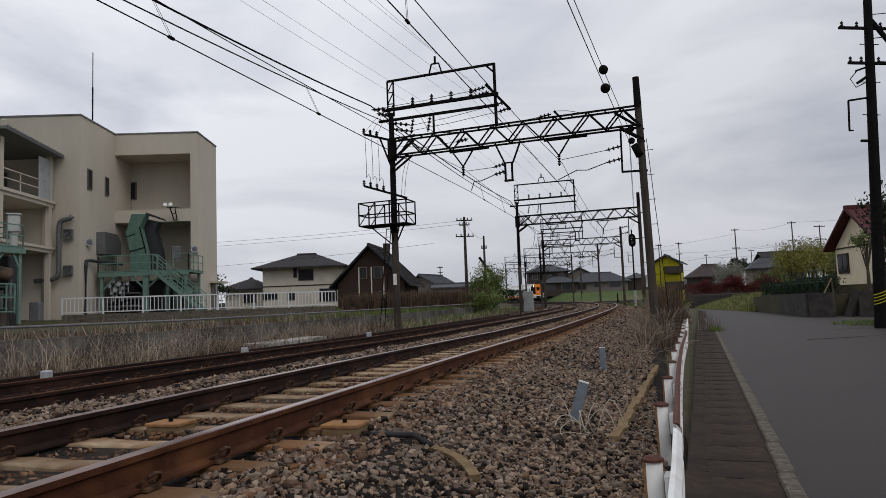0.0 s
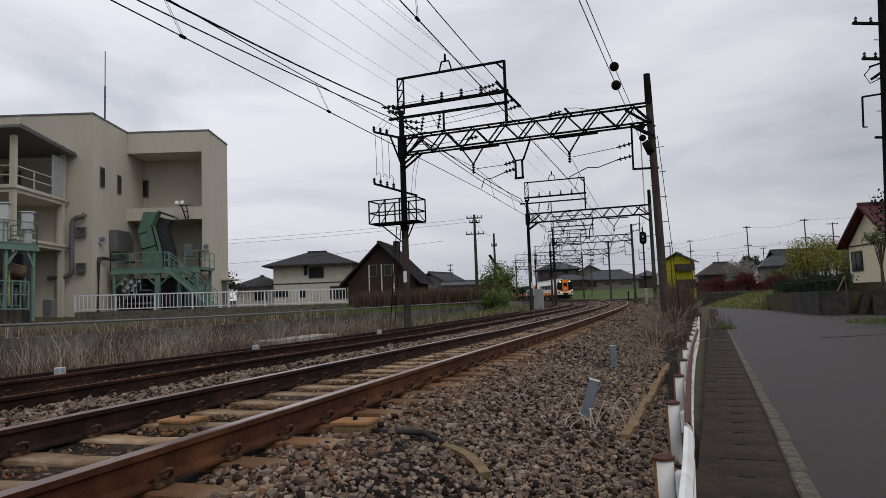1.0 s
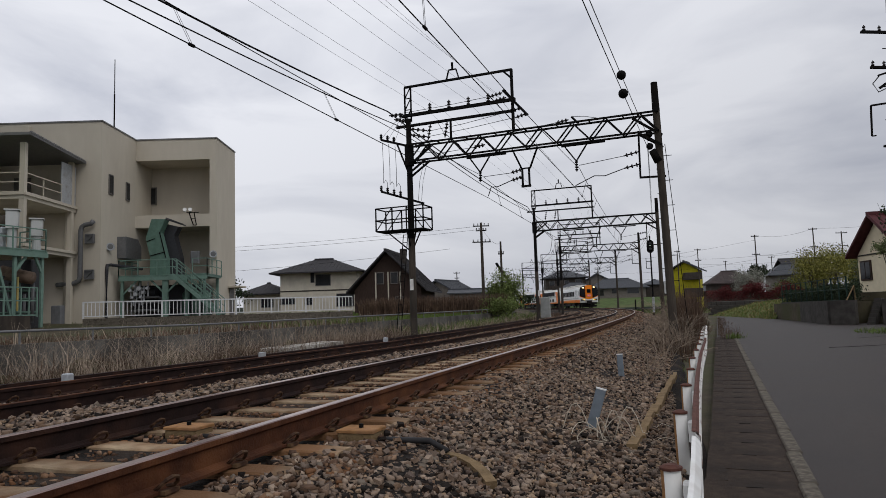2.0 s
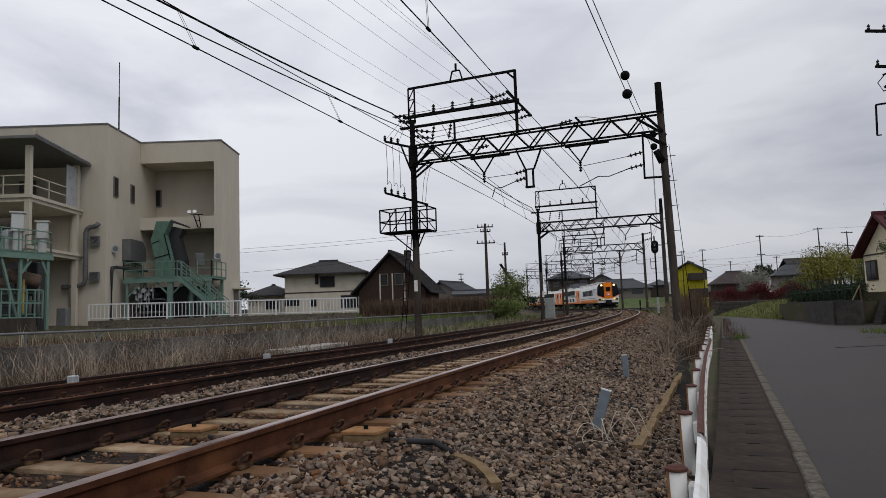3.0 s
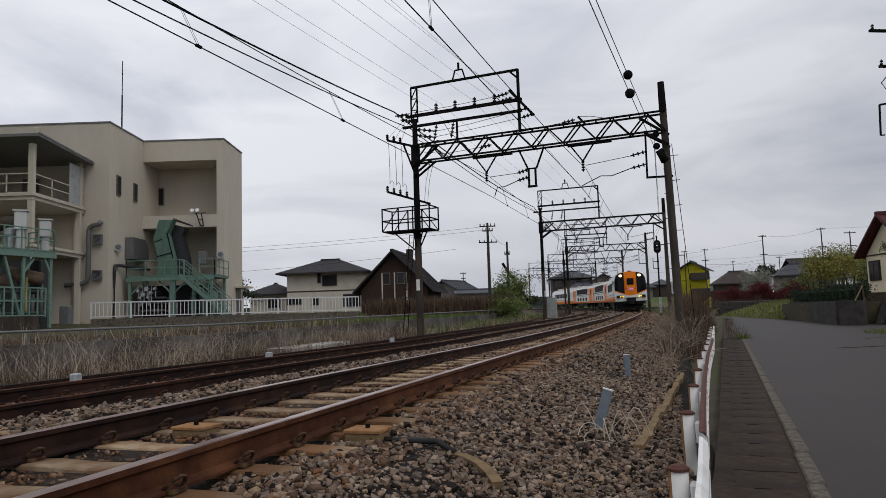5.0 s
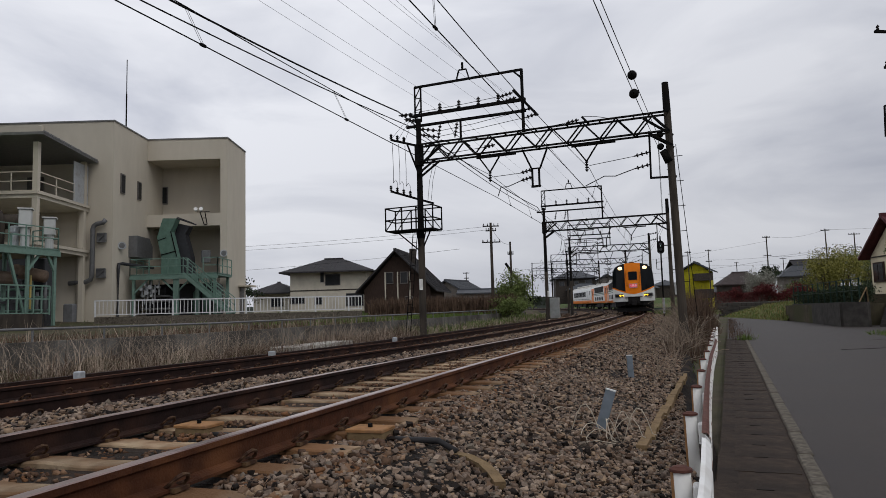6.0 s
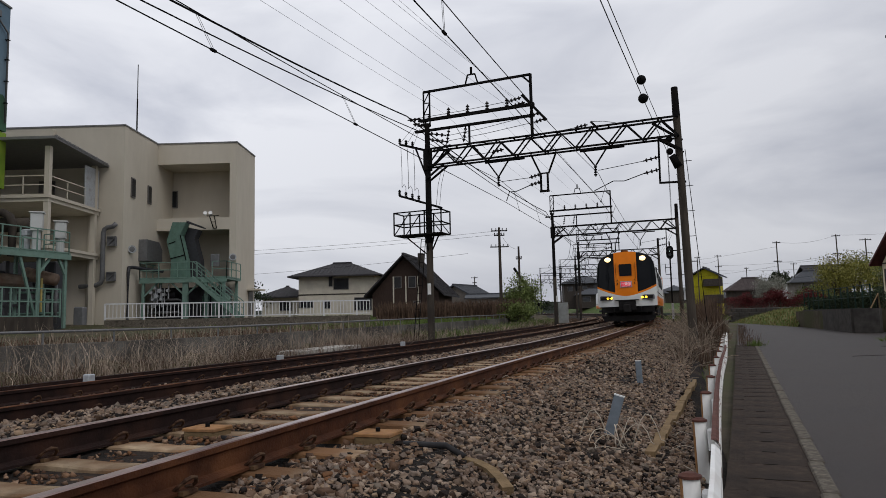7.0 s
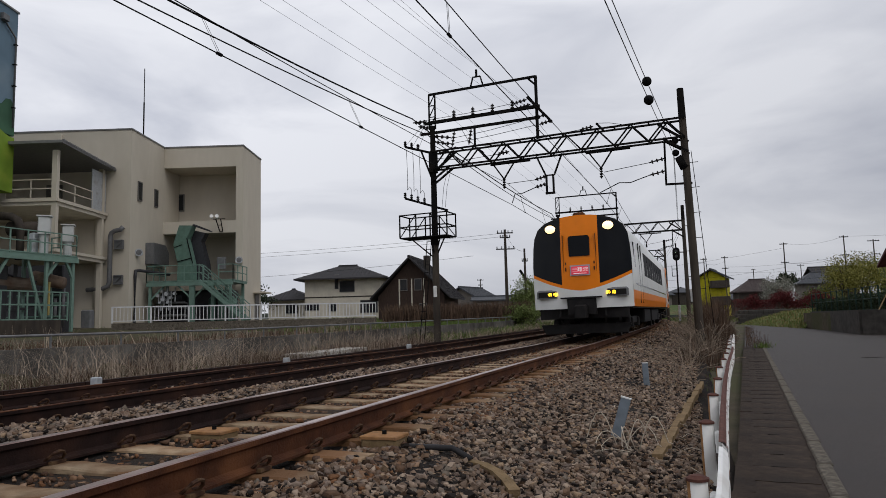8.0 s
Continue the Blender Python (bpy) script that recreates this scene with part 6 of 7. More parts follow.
    # Solid black box added in place of the bay's shaded inside.
    part("bay_back", Mesh().cbox((-23.1, 34.6, 2.9), (6.2, 0.8, 3.6), 0.05), M_BLACKDUCT, bay)
    part("tank", Mesh().cyl((-21.1, 33.6, 4.05), (-19.6, 33.6, 3.72), 0.34, 0.30, 16), mat("rusty_lagging", (0.21, 0.15, 0.11), 0.75, vary=0.35, scale=5, stain=(0.09, 0.05, 0.035), stain_scale=2.5), bay, "brown rusty tank", smooth=True)
    for x, z0, z1 in ((-20.9, 1.5, 3.6), (-20.5, 1.5, 3.3), (-20.15, 1.6, 3.0), (-19.75, 1.6, 3.5)):
        part("pipe", Mesh().cyl((x, 33.9, z0), (x, 33.9, z1), 0.07, n=8), M_PIPE, bay, smooth=True)
    for z in (2.1, 2.75, 3.15):
        part("cross_pipe", Mesh().tube([(-22.6, 33.8, z), (-20.2, 33.8, z), (-19.6, 34.1, z)], 0.055, 8), M_GREEN_DK, bay, smooth=True)
    part("bent_duct", Mesh().tube([(-21.6, 33.2, 4.9), (-21.6, 33.2, 6.4), (-21.75, 33.2, 6.85), (-22.1, 33.2, 7.05), (-22.7, 33.2, 7.1)], 0.20, 12), M_POLE, bay, "brown bent duct above the deck", smooth=True)
    part("belt_cover", Mesh().cyl((-22.4, 33.6, 6.5), (-20.6, 33.6, 6.45), 0.36, n=14), M_POLE, bay, smooth=True)
    s = thing("painted_silo", "tall silo wall painted blue over green hills", "silo")
    y0, y1, xa, xb = 27.0, 36.0, -30.0, -24.0
    part("blue_wall", Mesh().box(((xa + xb) / 2, (y0 + y1) / 2, 16.1), (xb - xa, y1 - y0, 5.4)), mat("mural_blue", (0.13, 0.20, 0.26), 0.7, vary=0.15, scale=0.6, stain=(0.22, 0.28, 0.32), stain_scale=0.3), s)
    hills = [(y0, 11.9)] + [(y0 + (y1 - y0) * k / 24, 13.45 + 0.35 * math.sin(k * 0.9) + 0.12 * math.sin(k * 2.3)) for k in range(25)] + [(y1, 11.9)]
    part("hill_band", Mesh().prism(hills, "x", xa, xb + 0.02), mat("mural_dark_green", (0.05, 0.12, 0.07), 0.7, vary=0.2, scale=0.8), s)
    fields = [(y0, 8.8)] + [(y0 + (y1 - y0) * k / 24, 12.0 + 0.22 * math.sin(k * 0.7 + 1)) for k in range(25)] + [(y1, 8.8)]
    part("field_band", Mesh().prism(fields, "x", xa, xb + 0.04), mat("mural_green", (0.17, 0.27, 0.03), 0.7, vary=0.2, scale=0.8, stain=(0.30, 0.32, 0.05), stain_scale=0.5), s)
    part("parapet_cap", Mesh().box(((xa + xb) / 2, (y0 + y1) / 2, 18.84), (xb - xa + 0.12, y1 - y0 + 0.12, 0.10)), M_COPING, s)
    part("drain_pipe", Mesh().tube([(xb + 0.10, 34.8, 17.9), (xb + 0.12, 35.0, 17.7), (xb + 0.12, 35.65, 17.3), (xb + 0.12, 35.72, 17.1), (xb + 0.12, 35.72, 12.3)], 0.05, 8), M_PIPE, s, smooth=True)
    part("wall_box", Mesh().cbox((xb + 0.12, 34.75, 18.05), (0.22, 0.5, 0.35), 0.03), M_PIPE, s)
    for z in (13.4, 14.6, 15.8, 16.9):
        part("pipe_clip", Mesh().box((xb + 0.1, 35.72, z), (0.2, 0.14, 0.05)), M_STEEL, s)
    part("chute", Mesh().prism([(29.0, 8.85), (35.2, 8.85), (34.2, 6.6), (30.5, 6.6)], "x", -28.5, -24.4), M_BLACKDUCT, s, "dark metal chute")
    for y in (28.0, 35.4):
        part("silo_leg", Mesh().box((-24.6, y, 5.1), (0.35, 0.35, 7.6)), M_STEEL, s)


left_trestle()


# ---- houses ----
M_ROOFDARK = mat("dark_roof_tiles", (0.035, 0.033, 0.035), 0.7, vary=0.2, scale=3, stretch=(1, 1, 1))
M_ROOFGREY = mat("grey_roof_tiles", (0.062, 0.066, 0.074), 0.6, vary=0.2, scale=3)
M_ROOFRED = mat("red_brown_roof_tiles", (0.070, 0.018, 0.021), 0.6, vary=0.25, scale=3)
M_DARKWOOD = mat("dark_brown_boards", (0.045, 0.03, 0.024), 0.85, vary=0.3, scale=5, stretch=(4, 4, 0.5))
M_GREYWALL = mat("grey_house_wall", (0.17, 0.152, 0.135), 0.9, vary=0.15, scale=2)
M_YELLOW = mat("yellow_siding", (0.38, 0.34, 0.012), 0.7, vary=0.1, scale=2)
M_TIMBERDK = mat("dark_timber", (0.05, 0.042, 0.036), 0.8, vary=0.25, scale=4)


def house(label, x, y, rz, w, d, wall_h, roof_h, z, wall, roof, kind="gable", over=0.6, windows=(), storey=None, tiles=True, over_w=None):
    """w along the ridge, d across it, seen with its long side towards -y before turning."""
    h = thing("house", label, "house", Matrix.Translation((x, y, z)) @ Matrix.Rotation(radians(rz), 4, "Z"))
    part("wall", Mesh().box((0, 0, wall_h / 2 - 0.5), (w, d, wall_h + 1.0)), wall, h)
    W, D = w / 2 + (over if over_w is None else over_w), d / 2 + over
    drop = roof_h * over / (d / 2)
    e0, th = wall_h - drop * 0.5, 0.16
    rg = W if kind == "gable" else max(0.2, W - D)
    me = Mesh()
    for dz in (0, th):
        me.v += [(-W, -D, e0 + dz), (W, -D, e0 + dz), (W, D, e0 + dz), (-W, D, e0 + dz), (-rg, 0, wall_h + roof_h + dz), (rg, 0, wall_h + roof_h + dz)]
    top = [(6, 7, 11, 10), (8, 9, 10, 11)] + [(7, 8, 11), (9, 6, 10)] * (kind != "gable")
    bot = [(1, 0, 4, 5), (3, 2, 5, 4)] + [(2, 1, 5), (0, 3, 4)] * (kind != "gable")
    rim = [(0, 1, 7, 6), (2, 3, 9, 8)]
    rim += [(1, 5, 11, 7), (5, 2, 8, 11), (3, 4, 10, 9), (4, 0, 6, 10)] if kind == "gable" else [(1, 2, 8, 7), (3, 0, 6, 9)]
    me.f = top + bot + rim
    rf = part("roof", me, roof, h)
    part("ridge", Mesh().box((0, 0, wall_h + roof_h + th + 0.04), (2 * rg, 0.26, 0.22)), roof, rf)
    if kind == "gable":
        for sx in (-1, 1):
            part("gable_wall", Mesh().prism([(-d / 2, wall_h - 0.01), (d / 2, wall_h - 0.01), (0, wall_h + roof_h - 0.03)], "x", sx * (w / 2 - 0.15), sx * w / 2), wall, h)
    if tiles:
        rib = Mesh()
        n = int(2 * W / 0.5)
        for i in range(n + 1):
            xx = -W + 0.05 + i * (2 * W - 0.1) / n
            k = 0.0 if abs(xx) <= rg else (abs(xx) - rg) / max(0.01, W - rg)
            for sy in (-1, 1):
                rib.bar((xx, sy * D, e0 + th + 0.01), (xx, sy * D * k, wall_h + roof_h * (1 - k) - drop * 0.5 * k + th + 0.01), 0.06)
        tagged(part("tile_rows", rib, roof, rf), kind="stuff")
    if storey:
        part("storey_band", Mesh().box((0, 0, storey), (w + 0.08, d + 0.08, 0.14)), M_TIMBERDK, h)
    for face, u, zc, ww, hh in windows:
        if face == "front":
            c, s, g = (u, -d / 2 - 0.02, zc), (ww, 0.08, hh), (ww - 0.14, 0.10, hh - 0.14)
        elif face == "left":
            c, s, g = (-w / 2 - 0.02, u, zc), (0.08, ww, hh), (0.10, ww - 0.14, hh - 0.14)
        else:
            c, s, g = (w / 2 + 0.02, u, zc), (0.08, ww, hh), (0.10, ww - 0.14, hh - 0.14)
        win = part("window", Mesh().box(c, s), M_ALU, h)
        part("pane", Mesh().box(c, g), M_DARKGLASS, win)
    return h


HOUSE_A = house("two-storey cream house with a dark hipped roof", -14.6, 88.5, -3, 9.4, 7.0, 5.1, 1.55, 2.0, M_PALEWALL, M_ROOFDARK, "hip", 1.1,
                (("front", 0.6, 4.0, 1.9, 1.4), ("front", -0.7, 4.6, 0.5, 1.8), ("front", -1.2, 1.5, 1.0, 1.0), ("front", 3.3, 1.5, 2.2, 1.6), ("front", -3.8, 1.6, 1.8, 0.9)), storey=2.75)
house("low annexe with dark roof beside the cream house", -22.0, 90.0, -3, 5.0, 5.0, 2.7, 1.2, 2.0, M_PALEWALL, M_ROOFDARK, "hip", 0.8, (("front", 0.5, 1.5, 1.6, 1.2),))
HOUSE_B = house("dark timber house with a steep gable roof", -4.6, 74.0, 80, 7.5, 6.9, 2.1, 3.75, 2.0, M_DARKWOOD, M_ROOFDARK, "gable", 0.7,
                (("left", 0.75, 3.2, 0.8, 1.2), ("left", -0.75, 3.2, 0.8, 1.2), ("left", -1.2, 0.9, 0.8, 0.8)))
for dx in (-1.35, -0.1, 1.2):
    part("trim_board", Mesh().box((-3.80, dx, 2.1), (0.06, 0.12, 3.4)), M_PALEWALL, HOUSE_B, "pale upright trim board")
part("chimney", Mesh().cbox((-1.5, -1.2, 5.5), (0.6, 0.6, 1.6), 0.05), M_TIMBERDK, HOUSE_B)
house("low grey-roofed house behind the field", 1.2, 104, 60, 6.0, 5.4, 2.4, 1.6, 2.2, M_GREYWALL, M_ROOFGREY, "gable", 0.6, (("front", 0, 1.4, 1.6, 1.1),))
house("long grey shed with a low roof", 6.0, 98, -5, 9.0, 5.0, 1.9, 0.5, 2.2, M_GREYWALL, M_ROOFGREY, "gable", 0.3)
house("two-storey dark house with grey tiled roof", 33.6, 187, -4, 10.4, 7.5, 5.7, 1.7, 4.4, M_TIMBERDK, M_ROOFGREY, "hip", 1.0, (("front", -3.6, 4.2, 1.4, 1.2), ("front", 0.2, 4.4, 1.2, 1.0), ("front", 3.4, 4.5, 1.8, 1.2)), storey=3.0)
house("lower front wing with grey tiled roof", 35.4, 181, -4, 8.0, 5.0, 2.6, 1.3, 4.4, M_TIMBERDK, M_ROOFGREY, "hip", 0.9, (("front", -2.2, 1.3, 2.0, 1.4), ("front", 1.6, 1.3, 2.4, 1.6)))
house("long single-storey grey house with tiled roof", 46.6, 183, -6, 13.6, 7.0, 2.5, 2.2, 4.4, M_GREYWALL, M_ROOFGREY, "hip", 0.9, (("front", -5.0, 1.2, 2.4, 1.6), ("front", -1.0, 1.5, 1.6, 1.2), ("front", 3.6, 1.5, 3.0, 1.4)))
house("gabled grey-roofed house behind the long house", 43.6, 194, 84, 8.0, 7.0, 4.6, 2.0, 4.4, M_GREYWALL, M_ROOFGREY, "gable", 0.7)
house("low dark sheds at the bend of the line", 57.0, 184, -6, 6.5, 6.0, 3.0, 1.2, 4.4, M_TIMBERDK, M_ROOFGREY, "hip", 0.6)
house("bright yellow two-storey house with dark bay and grey roof", 43.2, 121, 62, 5.2, 4.4, 5.5, 1.35, 2.1, M_YELLOW, M_ROOFGREY, "gable", 0.7)
for zc, hh in ((4.4, 1.2), (1.6, 1.5)):
    t = thing("bay_window", "dark brown shuttered bay on the yellow house", "window", Matrix.Translation((43.0, 117.7, 2.1 + zc)) @ Matrix.Rotation(radians(-8), 4, "Z"), group="shuttered bays")
    part("bay_box", Mesh().cbox((0, 0.3, 0), (2.9, 1.6, hh), 0.05), M_TIMBERDK, t)
house("brown shed with a low dark roof", 45.9, 110, -10, 6.4, 4.0, 2.9, 1.65, 2.0, M_TIMBERDK, mat("brown_roof", (0.06, 0.047, 0.045), 0.7, vary=0.2, scale=2), "hip", 0.5)
house("grey tiled farmhouse with a raised ridge behind the trees", 71.8, 137, -10, 7.0, 6, 5.9, 1.5, 2.6, M_TIMBERDK, M_ROOFDARK, "gable", 0.9, (("front", -1.9, 4.6, 1.6, 1.0), ("front", 1.5, 4.6, 2, 1.0)))
house("grey tiled front wing of the farmhouse", 65.6, 131, -10, 6.4, 4.4, 4.5, 1.7, 2.4, M_GREYWALL, M_ROOFGREY, "hip", 0.9, (("front", -1.4, 3.0, 1.2, 1.4), ("front", 1.2, 3.0, 2, 1.4)))
house("low pale outbuilding behind the spring trees", 64.0, 100, -24, 7.0, 5.0, 2.6, 1.2, 2.2, M_GREYWALL, M_ROOFGREY, "gable", 0.6)
house("distant grey house behind the sheds", 55.0, 146, 10, 6, 6, 2.2, 1.2, 2.2, M_TIMBERDK, M_ROOFGREY, "gable", 0.7)

HOUSE_R = house("cream house with a red-brown tiled gable roof", 32.5, 44.6, -6, 7.5, 6.1, 2.63, 2.37, 1.85, mat("cream_siding", (0.66, 0.58, 0.42), 0.85, vary=0.05, scale=3), M_ROOFRED, "gable", 0.42,
                (("front", -2.0, 1.2, 1.4, 1.9),), over_w=0.65)

WIN_R = part("window", Mesh().box((-3.78, 1.95, 1.55), (0.12, 1.42, 1.35)), M_DARKWOOD, HOUSE_R, "dark brown framed window")
for u in (1.62, 2.28):
    part("pane", Mesh().box((-3.80, u, 1.55), (0.12, 0.56, 1.14)), M_CARGLASS, WIN_R)
part("corner_post", Mesh().box((-3.78, -3.0, 1.2), (0.12, 0.12, 2.6)), M_TIMBERDK, HOUSE_R)
part("gable_trim", Mesh().box((-3.78, 0.0, 2.60), (0.06, 6.0, 0.08)), M_TIMBERDK, HOUSE_R)

# ---- retaining wall, steps and garden fence by the cream house ----
M_RETAIN = mat("dark_retaining_concrete", (0.058, 0.053, 0.048), 0.95, vary=0.3, scale=3, stain=(0.04, 0.038, 0.034), stain_scale=0.9, bump=0.4, bump_scale=25)


def retaining_wall():
    w = thing("retaining_wall", "dark weathered concrete retaining wall along the lane", "wall", kind="structure")
    pts = [(25.45, 51.6), (22.0, 41.0), (20.9, 37.2), (22.5, 35.4), (27.5, 31.0)]
    for i, (a, b) in enumerate(zip(pts[:-1], pts[1:])):
        a, b = Vector((*a, 0.55)), Vector((*b, 0.55))
        if i == 2:
            b = a.lerp(b, 0.5)
        n = max(2, int((b - a).length / 2.5))
        for k in range(n):
            part("wall_panel", Mesh().bar(a.lerp(b, k / n), a.lerp(b, (k + 0.995) / n), 0.4, 1.75), M_RETAIN, w)
    me = Mesh()
    for k in range(7):
        part("step", Mesh().box((22.25 + k * 0.20, 35.95 + k * 0.20, 0.09 + k * 0.2), (0.95, 0.34, 0.4), 49), M_RETAIN, w)
    part("garden_bed", Mesh().prism([(27.6, 52.0), (24.6, 41.2), (27.2, 37.4), (58, 38), (58, 54)], "z", 1.2, 1.86), M_EARTH, w, "raised planted earth round the house")
    part("terrace", Mesh().prism([(25.4, 53), (21.9, 41), (21.3, 37.6), (24.0, 38.6), (23.2, 35.6), (27.8, 31.4), (60, 36), (60, 56)], "z", -0.5, 1.34), M_EARTH, w, "earth terrace behind the wall")
    f = thing("garden_fence", "dark green mesh fence on the retaining wall", "fence")
    M_FENCEGREEN = mat("fence_green", (0.012, 0.03, 0.022), 0.6)
    a, b = Vector((26.0, 52.8, 1.35)), Vector((22.2, 37.9, 1.35))
    for k in range(12):
        p = a.lerp(b, k / 11)
        part("fence_post", Mesh().bar(p, p + Vector((0, 0, 1.4)), 0.06), M_FENCEGREEN, f)
    for z in (0.08, 0.72, 1.36):
        part("fence_rail", Mesh().bar(a + Vector((0, 0, z)), b + Vector((0, 0, z)), 0.035), M_FENCEGREEN, f)
    h = thing("step_handrail", "pale metal handrail beside the garden steps", "handrail")
    part("rail", Mesh().tube([(21.3, 37.0, 0.85), (22.6, 37.9, 2.2), (22.7, 38.0, 1.4)], 0.035, 6), M_EDGING, h)
    part("upright", Mesh().bar((22.5, 37.85, 1.3), (22.5, 37.85, 2.1), 0.05), M_STEEL, h)


retaining_wall()


# ---- trees and hedges ----
def leaf_cloud(me, c, r, n, size, rng):
    """Small folded leaves on an uneven ball of clumps."""
    clumps = []
    for i in range(max(4, n // 60)):
        d = Vector((rng.gauss(0, 1), rng.gauss(0, 1), rng.gauss(0, 0.8))).normalized() * rng.uniform(0.35, 1.0)
        clumps.append(Vector((c[0] + d.x * r[0], c[1] + d.y * r[1], c[2] + d.z * r[2])))
    for i in range(n):
        k = rng.choice(clumps)
        p = k + Vector((rng.gauss(0, 0.16) * r[0], rng.gauss(0, 0.16) * r[1], rng.gauss(0, 0.16) * r[2]))
        q = Euler((rng.uniform(0, 6.3), rng.uniform(0, 6.3), rng.uniform(0, 6.3))).to_matrix()
        s = size * rng.uniform(0.6, 1.3)
        a, b = q @ Vector((s, 0, 0)), q @ Vector((0, s * 0.6, s * 0.12))
        me.add([p - a, p + b, p + a, p - b], [(0, 1, 2), (0, 2, 3)])
    return clumps


def tree(label, x, y, h, r, leaf, n, size, seed, name="tree", z=None):
    rng = random.Random(seed)
    z = ground_z(x, y) if z is None else z
    t = thing(name, label, name.replace("_", " "))
    top = Vector((x, y, z + h * 0.45))
    cr = Mesh()
    clumps = leaf_cloud(cr, (x, y, z + h - r[2]), r, n, size, rng)
    tr = Mesh().cyl((x, y, z - 0.2), top, 0.05 * h * 0.5 + 0.04, 0.03 * h * 0.5, 8)
    for k in clumps[:14]:
        tr.tube([top.lerp(Vector((x, y, z)), rng.uniform(0, 0.5)), top.lerp(k, 0.5) + Vector((0, 0, 0.1 * h)), k], 0.012 * h * 0.5, 5)
    part("trunk", tr, M_BARK, t)
    part("crown", cr, leaf, t)
    return t


def hedge(label, a, b, h, w, leaf, n, size, seed, z=None):
    rng = random.Random(seed)
    me = Mesh()
    a, b = Vector(a), Vector(b)
    for i in range(n):
        p = a.lerp(b, rng.random())
        hh = h * (0.75 + 0.35 * noise.noise((p.x * 0.6, p.y * 0.6, seed)))
        p = p + Vector((rng.gauss(0, w / 3), rng.gauss(0, w / 3), rng.random() ** 0.6 * hh))
        q = Euler((rng.uniform(0, 6.3), rng.uniform(0, 6.3), rng.uniform(0, 6.3))).to_matrix()
        s = size * rng.uniform(0.6, 1.3)
        u, v = q @ Vector((s, 0, 0)), q @ Vector((0, s * 0.6, s * 0.12))
        me.add([p - u, p + v, p + u, p - v], [(0, 1, 2), (0, 2, 3)])
    return tagged(part("hedge", me, leaf, None), label, "hedge")


tree("leafy green bush with bare tips beside the line", 5.6, 61.5, 4.6, (1.8, 1.7, 1.8), M_LEAFB, 6500, 0.075, 1, "bush")
tree("low dark green bush by the far track", 5.0, 56.0, 2.2, (1.6, 1.5, 0.9), M_LEAFB, 3000, 0.08, 2, "bush")
tree("yellow-green spring tree behind the garden fence", 32.4, 60.0, 6.1, (1.9, 1.7, 1.9), M_LEAFY, 5200, 0.07, 3)
tree("yellow-green spring tree behind the garden fence", 35.2, 62.0, 6.2, (2.0, 1.8, 1.9), M_LEAFY, 5600, 0.07, 4)
tree("dark evergreen shrub beside the cream house", 33.5, 55.0, 3.0, (1.9, 1.6, 1.1), M_LEAFD, 2600, 0.10, 5, "shrub")
tree("grey blossoming tree before the farmhouse", 38.0, 85.0, 5.6, (2.0, 1.8, 1.8), M_LEAFG, 6000, 0.075, 6)
tree("dark pruned pine behind the blossom", 40.5, 88.0, 6.0, (1.4, 1.4, 1.0), M_LEAFD, 1800, 0.12, 7)
tree("olive green tree behind the hedge", 41.5, 82.0, 4.2, (2.2, 2.0, 1.5), M_LEAF, 2600, 0.12, 8)
tree("dark tree on the slope behind the house", 39.4, 66.0, 6.4, (2.3, 2.2, 1.9), M_LEAF, 5200, 0.08, 9)
tree("dark green trees behind the plant building", -26.0, 82.0, 4.2, (3.4, 2.5, 1.7), M_LEAFD, 3200, 0.15, 10)
tree("small bare tree beside the plant building", -22.6, 74.0, 5.2, (1.0, 1.0, 1.5), M_LEAFD, 240, 0.10, 11)
tree("glossy green garden shrub before the cream house", 23.4, 35.9, 3.5, (0.75, 0.7, 0.7), M_LEAF, 900, 0.055, 12, "shrub", 1.3)
tree("dark leafy tree behind the roadside pole", 20.0, 28.5, 6.2, (1.3, 1.3, 1.6), M_LEAFD, 1900, 0.08, 13)
hedge("dense dark shrubs beside the roadside pole", (19.5, 28.6, 0.1), (24.0, 27.0, 0.6), 5.6, 0.7, M_LEAFD, 15000, 0.07, 6)
hedge("light green verge bush at the foot of the pole", (17.2, 25.0, 0.0), (20.5, 23.4, 0.1), 1.1, 0.7, M_LEAF, 3600, 0.05, 7)
hedge("red-leaved clipped hedge behind the lane's end", (31.0, 80.5, 1.75), (41.5, 79.5, 1.9), 1.6, 1.0, M_LEAFR, 12000, 0.055, 1)
for k, (x, y, r) in enumerate(((35.6, 79.8, 1.15), (36.6, 79.8, 0.95), (33.0, 80.2, 0.8), (39.6, 79.4, 1.1), (40.6, 79.2, 0.9))):
    tree("round red-leaved azalea bush in the hedge row", x, y, 2.35 + 0.35 * (r > 0.9), (r, r * 0.8, 0.85), M_LEAFR, 2200, 0.055, 60 + k, "bush", 1.35)
hedge("dark green shrubs behind the mesh fence", (26.8, 53.5, 1.3), (23.2, 38.8, 1.3), 1.35, 0.8, M_LEAFD, 11000, 0.06, 2)
hedge("dark shrubs along the foot of the far houses", (48, 122, 1.9), (70, 112, 1.9), 2.0, 2.0, M_LEAFD, 5000, 0.16, 3)
hedge("low dark shrubs behind the field", (-9, 84, 1.9), (12, 90, 2.2), 1.4, 1.5, M_LEAFD, 4500, 0.13, 4)



